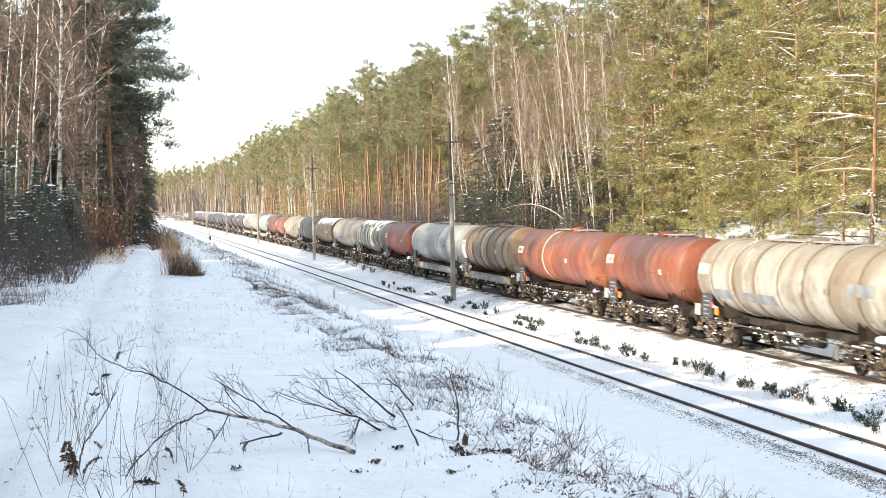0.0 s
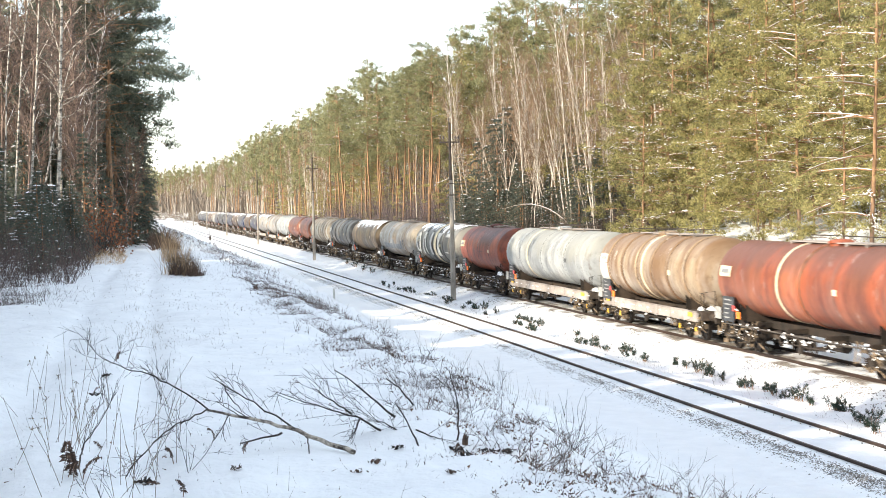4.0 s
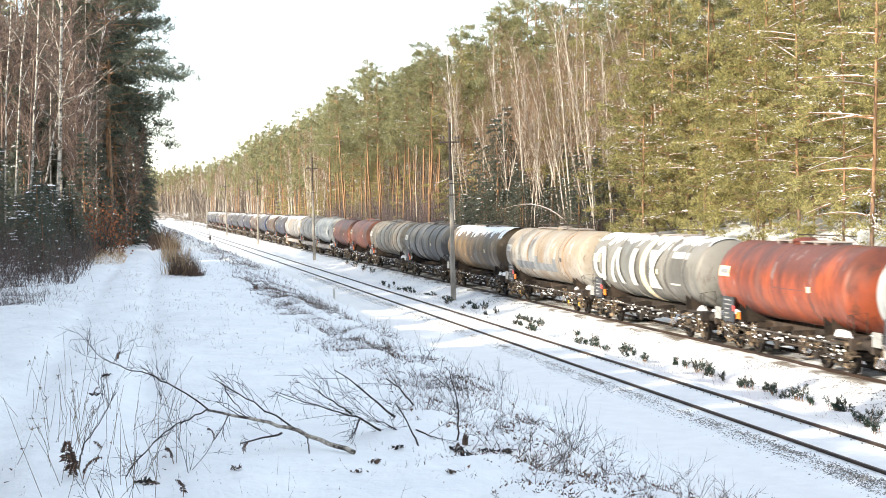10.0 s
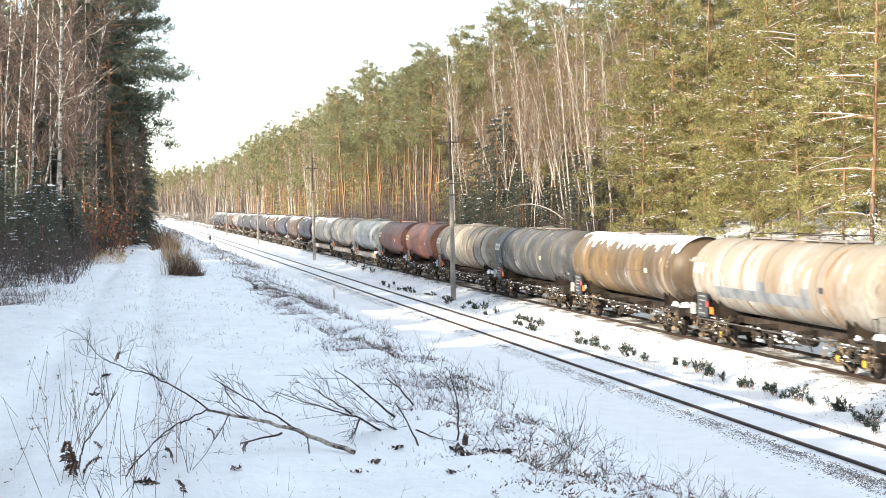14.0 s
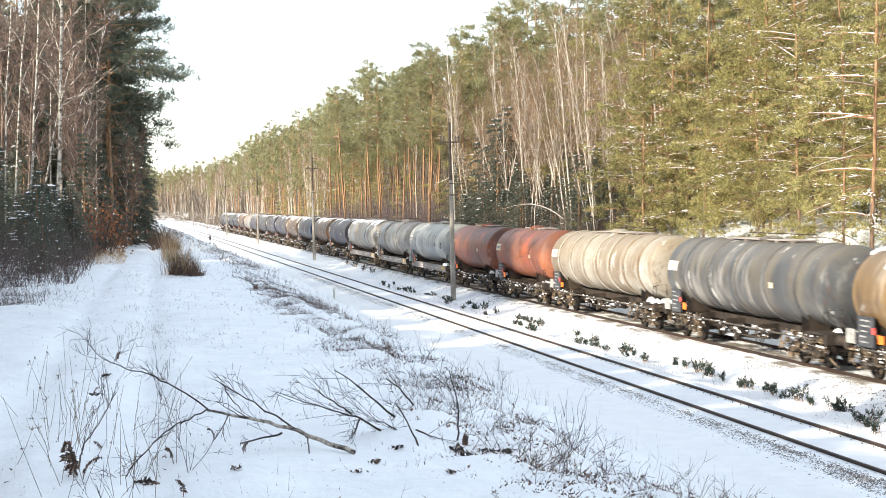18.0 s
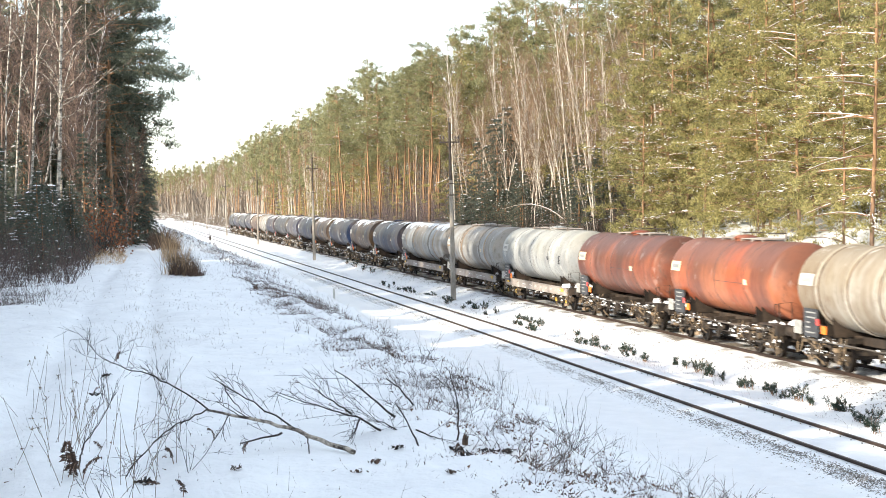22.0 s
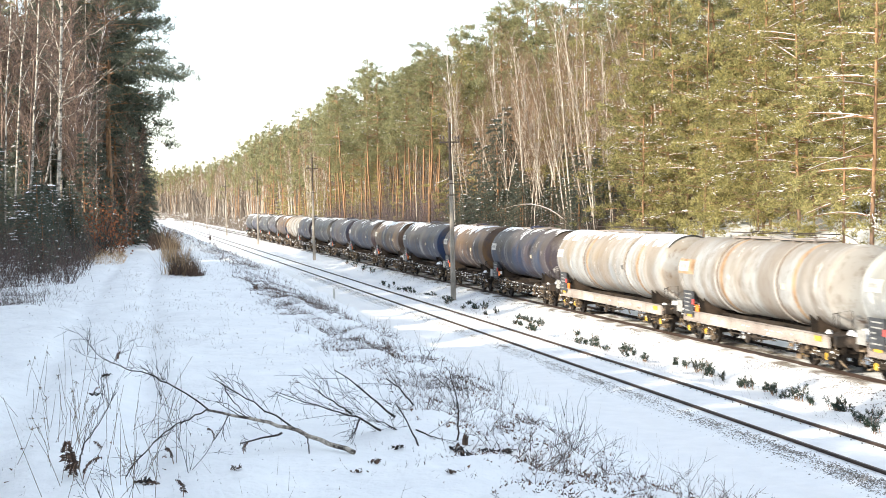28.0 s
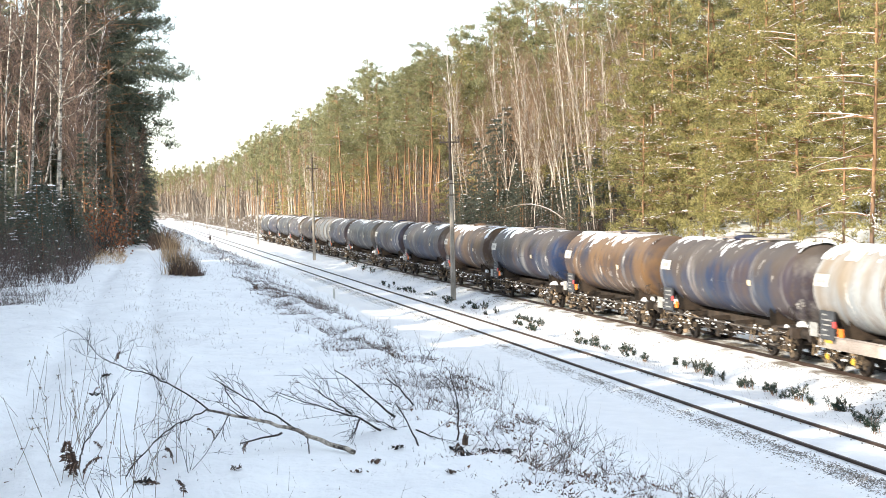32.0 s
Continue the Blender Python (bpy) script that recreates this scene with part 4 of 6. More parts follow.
# rear end of each tank along the line at the start, paint, and what sets the wagon apart
CONSIST = (
    (57.3, "cream_ringed", dict(rings=7, low=True), "cream tank wagon with rusty stiffening rings"),
    (68.9, "red_brown", dict(), "short red-brown tank wagon with a smooth shell"),
    (85.2, "red_orange", dict(bands=((0.12, 0.09),), rings=1), "faded orange-red tank wagon with a cream band"),
    (99.8, "tan_ringed", dict(rings=6, sill=True, bands=((0.02, 0.1),)), "tan and cream ribbed tank wagon with rust runs"),
    (117.7, "pale_white", dict(sill=True, plate=False, cage=True, bands=((0.2, 0.14),)), "long pale white tank wagon with a side beam"),
    (130.2, "bright_red", dict(), "short bright red tank wagon with a smooth shell"),
    (146.1, "slate_lettered", dict(rings=6, blocks=True, snow=0.62, spread=44), "slate-grey ribbed tank wagon with a large white emblem"),
    (162.8, "sandy_cream", dict(sill=True, stripe=True, cage=True, beam=False), "sandy cream tank wagon with a grey-blue stripe"),
    (179.4, "ochre_brown", dict(cone=True, snow=0.82, spread=48, plate=False), "ochre-brown tank wagon with snow on its crown"),
    (195.7, "grey_ringed", dict(rings=5), "dull grey ribbed tank wagon with a white panel"),
    (213.2, "cream_ringed", dict(rings=7), "cream tank wagon with seven stiffening rings"),
    (225.3, "red_orange", dict(), "short orange-red tank wagon with dark streaks"),
    (238.4, "red_brown", dict(), "short red-brown tank wagon with dark streaks"),
    (253.7, "pale_white", dict(sill=True, cage=True, letter="E"), "pale cream tank wagon with a smooth shell"),
    (269.3, "light_grey", dict(sill=True, rings=2, cage=True), "light grey tank wagon with brown rust stains"),
    (287.0, "stained_white", dict(sill=True, rings=2, snow=0.85, spread=40, cage=True), "sandy white tank wagon with snow on top"),
    (301.6, "dark_blue", dict(snow=0.10, spread=66), "dark blue tank wagon with rust streaks"),
    (315.7, "dark_rust", dict(snow=0.10, spread=66), "dark brown tank wagon with rust streaks"),
    (331.5, "dark_blue", dict(snow=0.15, spread=66), "dark blue tank wagon with white stains"),
    (345.5, "dark_rust", dict(snow=0.15, spread=66), "dark tank wagon with ochre rust runs"),
    (361.4, "dark_blue", dict(snow=0.10, spread=66), "dark blue tank wagon with rust streaks"),
    (375.6, "dark_blue", dict(snow=0.15, spread=66), "dark blue tank wagon with a snowy crown"),
    (392.5, "dark_grey", dict(snow=0.22, spread=60), "dark grey tank wagon with a snowy crown"),
    (406.6, "dark_blue", dict(snow=0.22, spread=60), "dark blue tank wagon with a snowy crown"),
    (420.2, "light_grey", dict(rings=3), "light grey tank wagon near the train's tail"),
    (433.7, "dark_rust", dict(snow=0.22, spread=60), "dark tank wagon with a snowy crown"),
    (447.1, "dark_blue", dict(snow=0.22, spread=60), "dark blue tank wagon with a snowy crown"),
    (462.4, "dark_grey", dict(snow=0.22, spread=60), "dark grey tank wagon with a snowy crown"),
    (477.3, "dark_blue", dict(snow=0.22, spread=60), "dark blue tank wagon with a snowy crown"),
    (490.1, "dark_grey", dict(snow=0.22, spread=60), "dark grey tank wagon at the train's tail"),
)
front = 41.2
for k, (rear, colour, extra, label) in enumerate(CONSIST):
    back = rear + 0.85
    length = back - front
    TRAIN.append((wagon(0.5 * (front + back), length - 0.06, colour, label, 100 + k, **extra), 0.5 * (front + back)))
    front = back


# ---------------------------------------------------------------- trees
KINDS = {}


def unit(v):
    return v / (np.linalg.norm(v, axis=-1, keepdims=True) + 1e-9)


def pine_parts(seed, h, low, spread, tufts, blade, wide, snow=0, dead=8, green=None, limbs=34, per=7, fine=True, laden=0.0, flat=0.6, clump=1, girth=0.115, stout=1.0):
    """A Scots pine: bent trunk, ragged limbs, needle tufts along their outer halves."""
    rs = np.random.RandomState(seed)
    t = np.linspace(0, 1, 9)
    sway = np.cumsum(rs.normal(0, 0.09, (9, 2)), axis=0) * (h / 18)
    sway -= sway[0]
    trunk_pts = np.column_stack([sway, t * h])
    trunk = Geo()
    trunk.tube(trunk_pts, (girth * h / 18) * (1 - t) ** 0.8 + 0.02, 8)

    def on_trunk(z):
        return np.array([np.interp(z, trunk_pts[:, 2], trunk_pts[:, 0]), np.interp(z, trunk_pts[:, 2], trunk_pts[:, 1]), z])
    br = Geo()
    lad = Geo()
    spots, caps = [], []
    z0 = low * h
    for k in range(limbs):
        u = (k + rs.rand()) / limbs
        z = z0 + u * (h - z0) * 0.97
        shape = (1 - u) ** 0.55 * (0.55 + 0.45 * min(1, u * 4 + 0.3))
        ln = spread * shape * rs.uniform(0.55, 1.2) + 0.35
        az = rs.rand() * 2 * math.pi
        d = np.array([math.cos(az), math.sin(az), 0])
        rise = 0.15 + 0.75 * u + rs.normal(0, 0.24)
        s = np.linspace(0, 1, 5)
        p0 = on_trunk(z)
        droop = -0.25 * (1 - u) * ln * s ** 2
        side = np.array([-d[1], d[0], 0]) * rs.normal(0, 0.18) * ln
        pts = p0 + d * ln * s[:, None] + np.outer(s ** 2, side) + np.column_stack([0 * s, 0 * s, rise * 0.5 * ln * s + droop])
        br.tube(pts, stout * (0.018 + 0.012 * ln) * (1 - s) + 0.008, 4 if fine else 3, False)
        n = max(3, int(tufts * ln / (limbs * spread * 0.62)))
        f = rs.uniform(0.25, 1.02, n) ** 0.75
        c = np.column_stack([np.interp(f, s, pts[:, i]) for i in range(3)])
        sp = 0.29 * ln * (0.35 + 0.65 * (1 - f))[:, None]
        c += rs.normal(0, 1, (n, 3)) * sp * np.array([1, 1, flat])
        if clump > 1:
            c = np.repeat(c[::clump], clump, axis=0)
            c = c + rs.normal(0, 1, c.shape) * [0.15, 0.15, 0.09]
        spots.append(c)
        for q in range(2 if fine else 0):
            f0 = rs.uniform(0.3, 0.7)
            a = np.array([np.interp(f0, s, pts[:, i]) for i in range(3)])
            e = a + (unit(d * 0.8 + rs.normal(0, 0.7, 3)) * ln * 0.35)
            br.tube([a, (a + e) / 2 + [0, 0, 0.05], e], [0.016, 0.011, 0.005], 3, False)
        if laden and rs.rand() < laden:
            k0 = int(rs.randint(0, 2))
            lad.tube(pts[k0:4] + [0, 0, 0.02 + 0.012 * stout * ln], np.linspace(0.018, 0.008, 4 - k0), 5)
        if snow and rs.rand() < 0.5:
            for q in range(int(snow * 4)):
                f1 = rs.uniform(0.15, 1.0)
                a = np.array([np.interp(f1, s, pts[:, i]) for i in range(3)]) + rs.normal(0, 0.16, 3) * np.array([1, 1, 0.3])
                caps.append((a, unit(d + rs.normal(0, 0.5, 3) * [1, 1, 0.2]), 0.018 + 0.055 * rs.rand() ** 1.5))
    for k in range(dead):
        z = rs.uniform(0.25, 1.0) * max(z0, 0.3 * h)
        az = rs.rand() * 2 * math.pi
        p0 = on_trunk(z)
        ln = rs.uniform(0.4, 1.6)
        e = p0 + np.array([math.cos(az) * ln, math.sin(az) * ln, rs.uniform(-0.3, 0.3) * ln])
        br.tube([p0, e], [0.02, 0.006], 3, False)
    c = np.vstack(spots)
    crown = Geo()
    base = np.repeat(c, per, axis=0)
    out = unit(base - np.array([0, 0, h * 0.5 + z0 * 0.4])) * np.array([1, 1, 0.3])
    dirs = unit(rs.normal(0, 1, base.shape) + out * 0.7 + np.array([0, 0, 0.45]))
    base = base + rs.normal(0, blade * 0.35, base.shape)
    np.random.seed(seed)
    crown.blades(base, base + dirs * blade * rs.uniform(0.6, 1.3, len(base))[:, None], wide)
    res = [("trunk", trunk, PINE_BARK, True), ("bough", br, PINE_BARK, False), ("crown", crown, green or PINE_GREEN, False)]
    if caps:
        sg = lad
        for a, d, r in caps:
            w = np.array([-d[1], d[0], 0])
            o = a + np.array([0, 0, 0.03])
            v = [o + d * r * 2.0, o + w * r, o - d * r * 2.0, o - w * r, o + [0, 0, r * 0.6]]
            sg.add(v, [(0, 1, 4, 0), (1, 2, 4, 1), (2, 3, 4, 2), (3, 0, 4, 3), (0, 3, 2, 1)])
        res.append(("snow", sg, SNOWCAP, False))
    return res


def birch_parts(seed, h, lean, twigs, width, bark=None):
    """A bare birch: thin leaning stem, ascending limbs, a haze of fine twigs."""
    rs = np.random.RandomState(seed)
    t = np.linspace(0, 1, 9)
    az = rs.rand() * 2 * math.pi
    off = np.outer(t ** 1.5, [math.cos(az), math.sin(az)]) * lean * h + np.cumsum(rs.normal(0, 0.05, (9, 2)), axis=0)
    off -= off[0]
    pts = np.column_stack([off, t * h])
    g = Geo()
    g.tube(pts, (0.068 if bark else 0.047) * (h / 15) * (1 - t) ** 0.8 + 0.012, 7)
    br, sn = Geo(), Geo()
    b, e = [], []
    for k in range(20):
        u = (0.28 if bark else 0.36) + (0.70 if bark else 0.62) * (k + rs.rand()) / 20
        p0 = np.array([np.interp(u, t, pts[:, i]) for i in range(3)])
        a = rs.rand() * 2 * math.pi
        ln = h * 0.20 * (1 - u) ** 0.5 * rs.uniform(0.6, 1.3) + 0.4
        s = np.linspace(0, 1, 5)
        p = p0 + np.outer(s, [math.cos(a), math.sin(a), 0]) * ln * (0.45 if bark else 0.34) + np.outer(s ** 0.8, [0, 0, 1]) * ln
        p[:, :2] += rs.normal(0, 0.04 * ln, (5, 2)) * s[:, None]
        br.tube(p if twigs > 200 else p[::2], ((0.016 if bark else 0.011) * (1 - s) + 0.005)[:: 1 if twigs > 200 else 2], 4 if twigs > 200 else 3, False)
        if bark and rs.rand() < 0.3:
            sn.tube(p[:3] + [0, 0, 0.015], [0.012, 0.020, 0.008], 4)
        n = max(3, int(twigs / 20))
        f = rs.uniform(0.2, 1.0, n)
        c = np.column_stack([np.interp(f, s, p[:, i]) for i in range(3)])
        d = unit(np.array([math.cos(a), math.sin(a), 0.9]) + rs.normal(0, 0.55, (n, 3)))
        b.append(c)
        e.append(c + d * rs.uniform(0.35, 1.3, n)[:, None])
    f = rs.uniform(0.3, 1.0, int(twigs * 0.35))
    c = np.column_stack([np.interp(f, t, pts[:, i]) for i in range(3)])
    d = unit(rs.normal(0, 1, (len(f), 3)) + [0, 0, 0.6])
    b.append(c)
    e.append(c + d * rs.uniform(0.3, 1.1, len(f))[:, None])
    tw = Geo()
    np.random.seed(seed)
    b, e = np.vstack(b), np.vstack(e)
    tw.blades(b, e, width)
    mid = b + (e - b) * rs.uniform(0.3, 0.8, (len(b), 1))
    tw.blades(mid, mid + unit(e - b + rs.normal(0, 0.5, b.shape)) * rs.uniform(0.2, 0.6, (len(b), 1)), width * 0.8)
    extra = [("snow", sn, SNOWCAP, False)] if sn.v else []
    return extra + [("trunk", g, bark or BIRCH_BARK, True), ("bough", br, bark or BIRCH_BARK, False), ("twig_haze", tw, SHADE_TWIG if bark else BIRCH_TWIG, False)]


def spruce_parts(seed, h, spread, blade, wide, per=5, snow=0):
    """A spruce: straight stem, tiers of drooping boughs to the ground."""
    rs = np.random.RandomState(seed)
    g = Geo()
    t = np.linspace(0, 1, 5)
    g.tube(np.column_stack([0 * t, 0 * t, t * h]), 0.12 * h / 10 * (1 - t) + 0.015, 7)
    br, spots, caps = Geo(), [], []
    for z in np.arange(0.25, h - 0.3, h / 26):
        u = z / h
        for k in range(6):
            a = rs.rand() * 2 * math.pi
            ln = spread * (1 - u) ** 0.65 * rs.uniform(0.7, 1.15) + 0.12
            d = np.array([math.cos(a), math.sin(a), 0])
            s = np.linspace(0, 1, 4)
            p = np.array([0, 0, z]) + np.outer(s, d) * ln + np.outer(0.25 * s - 0.55 * s ** 2, [0, 0, 1]) * ln
            br.tube(p, 0.02 * (1 - s) + 0.005, 3, False)
            n = int(6 + 10 * ln)
            f = rs.uniform(0.12, 1.0, n)
            c = np.column_stack([np.interp(f, s, p[:, i]) for i in range(3)])
            c += np.outer(rs.normal(0, 0.16, n) * ln * (1.1 - f), [-d[1], d[0], 0]) - np.outer(np.abs(rs.normal(0, 0.06, n)), [0, 0, 1])
            spots.append(c)
            if snow and rs.rand() < snow:
                caps.append((p[2] + [0, 0, 0.03], d, rs.uniform(0.06, 0.16)))
    c = np.vstack(spots)
    base = np.repeat(c, per, axis=0)
    dirs = unit(rs.normal(0, 1, base.shape) * [1, 1, 0.6] + unit(base * [1, 1, 0]) * 0.8 + [0, 0, -0.25])
    crown = Geo()
    np.random.seed(seed)
    crown.blades(base, base + dirs * blade * rs.uniform(0.6, 1.3, len(base))[:, None], wide)
    res = [("trunk", g, PINE_BARK, True), ("bough", br, TWIG, False), ("crown", crown, SPRUCE_GREEN, False)]
    if caps:
        sg = Geo()
        for a, d, r in caps:
            w = np.array([-d[1], d[0], 0])
            v = [a + d * r * 1.6, a + w * r, a - d * r * 1.6, a - w * r, a + [0, 0, r * 0.5]]
            sg.add(v, [(0, 1, 4, 0), (1, 2, 4, 1), (2, 3, 4, 2), (3, 0, 4, 3), (0, 3, 2, 1)])
        res.append(("snow", sg, SNOWCAP, False))
    return res


RECIPES = {}
for k in range(4):
    RECIPES["edge_pine", k] = ("pine_tree", "bushy Scots pine with low snow-dusted boughs", lambda k=k: pine_parts(10 + k, (17, 15, 18, 13)[k], 0.06, 3.9, 1700, 0.19, 0.042, snow=7, limbs=64, per=11, laden=0.12, flat=0.30, clump=7, girth=0.05, stout=0.34))
RECIPES["laden_pine", 0] = ("pine_tree", "orange-barked pine with long snow-laden boughs", lambda: pine_parts(16, 19, 0.10, 5.0, 1900, 0.19, 0.040, snow=7, limbs=60, per=11, laden=0.85, flat=0.26, clump=7, girth=0.085, stout=0.45))
for k in range(4):
    RECIPES["tall_pine", k] = ("pine_tree", "tall Scots pine with a bare orange trunk", lambda k=k: pine_parts(30 + k, (19, 20, 18, 21)[k], (0.50, 0.60, 0.42, 0.54)[k], 2.9, 1150, 0.25, 0.066, snow=2, dead=22, limbs=44, per=7, green=TALL_GREEN, flat=0.36, clump=4, girth=0.10, laden=0.12, stout=0.7))
for k in range(3):
    RECIPES["far_pine", k] = ("pine_tree", "distant Scots pine with an orange trunk", lambda k=k: pine_parts(50 + k, (19, 20, 18)[k], (0.46, 0.52, 0.40)[k], 2.9, 420, 0.42, 0.17, dead=4, limbs=18, per=3, fine=False, green=TALL_GREEN, flat=0.55))
for k in range(4):
    RECIPES["birch", k] = ("birch_tree", "slender bare birch with pale bark", lambda k=k: birch_parts(70 + k, (15, 13.5, 16, 12)[k], (0.05, 0.10, 0.03, 0.14)[k], 480, 0.014))
for k in range(2):
    RECIPES["far_birch", k] = ("birch_tree", "distant bare birch with pale bark", lambda k=k: birch_parts(80 + k, (16, 14)[k], 0.08, 120, 0.07))
for k in range(3):
    RECIPES["spruce", k] = ("spruce_tree", "dark green spruce with boughs to the ground", lambda k=k: spruce_parts(90 + k, (9.5, 7.5, 11.5)[k], (2.5, 2.1, 3.1)[k], 0.24, 0.075, per=3, snow=0.30))
RECIPES["edge_spruce", 0] = ("spruce_tree", "slender dark spruce at the forest edge", lambda: spruce_parts(96, 9.5, 1.5, 0.22, 0.055, per=4, snow=0.02))
RECIPES["snowy_spruce", 0] = ("spruce_tree", "young spruce with snow on its boughs", lambda: spruce_parts(97, 3.4, 1.15, 0.13, 0.035, per=4, snow=0.5))
# plain dense pine for out of view, added to cast shade
RECIPES["unseen_shade_pine", 0] = ("pine_tree", "unseen thick young pine added to shade the forest road", lambda: pine_parts(141, 10.5, 0.05, 2.6, 420, 0.7, 0.28, dead=0, green=SHADED_PINE, limbs=22, per=4, fine=False))
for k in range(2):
    RECIPES["shade_pine", k] = ("pine_tree", "shaded Scots pine on the forest edge", lambda k=k: pine_parts(110 + k, (18, 16)[k], (0.38, 0.3)[k], 3.4, 800, 0.38, 0.09, snow=1, dead=14, green=SHADED_PINE, limbs=30, per=4))
RECIPES["big_pine", 0] = ("pine_tree", "big shade-toned Scots pine with layered snowy boughs", lambda: pine_parts(131, 19, 0.33, 3.6, 7200, 0.20, 0.042, snow=2, dead=26, green=SHADED_PINE, limbs=84, per=8, flat=0.20, clump=5, girth=0.085, stout=0.6))
for k in range(2):
    RECIPES["shade_birch", k] = ("birch_tree", "bare birch with shade-toned bark in the forest", lambda k=k: birch_parts(125 + k, (16, 13)[k], (0.04, 0.12)[k], 600, 0.024, SHADED_BIRCH))
RECIPES["dark_stem", 0] = ("birch_tree", "thin bare tree in the shaded forest", lambda: birch_parts(120, 14, 0.06, 900, 0.026, SHADE_TWIG))
RECIPES["dark_stem", 1] = ("birch_tree", "thin bare tree in the shaded forest", lambda: birch_parts(121, 12, 0.12, 900, 0.026, SHADE_TWIG))


def plant(kind, variant, x, y, turn=0.0, scale=1.0, sink=0.1, tip=0.0, slant=0.0):
    """A tree of that kind at x, y: built once, then copied."""
    name, label, make = RECIPES[kind, variant]
    z = float(ground_z(x, y)) - sink
    m = Matrix.Translation((x, y, z)) @ Matrix.Rotation(slant, 4, "Y") @ Matrix.Rotation(turn, 4, "Z") @ Matrix.Rotation(tip, 4, "Y") @ Matrix.Scale(scale, 4)
    if (kind, variant) not in KINDS:
        t = thing(name, label, name.split("_")[0], None, "trees of the forest")
        for nm, geo, mt, smooth in make():
            o = part(nm, geo, mt, t, smooth=smooth)
            if nm not in ("trunk", "crown"):
                o["kind"] = "stuff"
        t.matrix_basis = m
        KINDS[kind, variant] = t
        return t
    src = KINDS[kind, variant]
    keep = src.matrix_basis.copy()
    src.matrix_basis = Matrix.Identity(4)
    c = copy_thing(src, m)
    src.matrix_basis = keep
    return c


MASS = {}


def plant_far(kind, variant, x, y, turn, scale):
    """A tree of the distant wood, joined with its neighbours."""
    if ("raw", kind, variant) not in KINDS:
        KINDS["raw", kind, variant] = [(nm, np.vstack(g.v), np.vstack(g.f), mt) for nm, g, mt, _ in RECIPES[kind, variant][2]()]
    c, s = math.cos(turn) * scale, math.sin(turn) * scale
    m = np.array([[c, -s, 0], [s, c, 0], [0, 0, scale]])
    o = np.array([x, y, float(ground_z(x, y)) - 0.1])
    for nm, v, f, mt in KINDS["raw", kind, variant]:
        key = (nm, mt.name)
        if key not in MASS:
            MASS[key] = (Geo(), mt)
        MASS[key][0].add(v @ m.T + o, f)


def scatter(rs, kinds, x0, x1, y0, y1, step, scale=(0.85, 1.1), jitter=0.45, skip=0.0, tip=0.03, far=False, slant=0.0):
    """Trees on a jittered grid between two lines along the track."""
    for y in np.arange(y0, y1, step):
        for x in np.arange(x0, x1, step):
            if rs.rand() < skip:
                continue
            kind, nv = kinds[rs.randint(len(kinds))]
            yy = y + rs.uniform(-jitter, jitter) * step
            xx = x + rs.uniform(-jitter, jitter) * step + float(bend(yy))
            if far:
                plant_far(kind, rs.randint(nv), xx, yy, rs.rand() * 6.28, rs.uniform(*scale))
            else:
                plant(kind, rs.randint(nv), xx, yy, rs.rand() * 6.28, rs.uniform(*scale), tip=rs.normal(0, tip), slant=slant)


rs = np.random.RandomState(5)
# the wood beyond the train: bushy pines, then birches, then tall pines, then distance
plant("laden_pine", 0, 31.2, 62.3, 2.4, 1.0)
plant("laden_pine", 0, 33.4, 74.5, 4.4, 0.85)
scatter(rs, [("edge_pine", 4)], 34.5, 44, 52, 97, 4.4, (0.8, 1.15))
scatter(rs, [("edge_pine", 4)], 30.8, 33, 66, 97, 4.0, (0.75, 1.0), skip=0.2)
scatter(rs, [("far_pine", 3)], 44, 56, 62, 108, 5.0, far=True)
scatter(rs, [("birch", 4)], 30.6, 38, 97, 143, 1.9, (0.7, 1.12), tip=0.06, skip=0.2, slant=-0.035)
scatter(rs, [("tall_pine", 4), ("tall_pine", 4), ("edge_pine", 4)], 37, 44, 96, 146, 4.2, (0.98, 1.18))
scatter(rs, [("far_pine", 3)], 45, 60, 104, 146, 5.0, far=True)
def bowed_birch(x, y, reach, rise):
    """A thin birch bent over by snow, its top hanging towards the line."""
    b = thing("birch_tree", "thin birch bowed to the ground by snow", "birch", pose(x, y, float(ground_z(x, y)) - 0.1), "trees of the forest")
    t = np.linspace(0, 1, 12)
    pts = np.column_stack([-reach * t ** 1.4, 0.3 * np.sin(3 * t), rise * np.sin(t * 2.0) / np.sin(1.57)])
    g, sn, tw = Geo(), Geo(), Geo()
    g.tube(pts, 0.035 * (1 - t) + 0.010, 7)
    sn.tube(pts[3:10] + [0, 0, 0.03], [0.008, 0.02, 0.018, 0.024, 0.018, 0.018, 0.008], 5)
    r2 = np.random.RandomState(8)
    base = pts[r2.randint(4, 12, 60)]
    tw.blades(base, base + unit(r2.normal(0, 0.5, (60, 3)) + [-0.6, 0, -0.2]) * r2.uniform(0.4, 1.2, (60, 1)), 0.015)
    part("trunk", g, BIRCH_BARK, b, smooth=True)
    part("snow", sn, SNOWCAP, b, "snow lying along the stem")["kind"] = "stuff"
    part("twig_haze", tw, BIRCH_TWIG, b)["kind"] = "stuff"


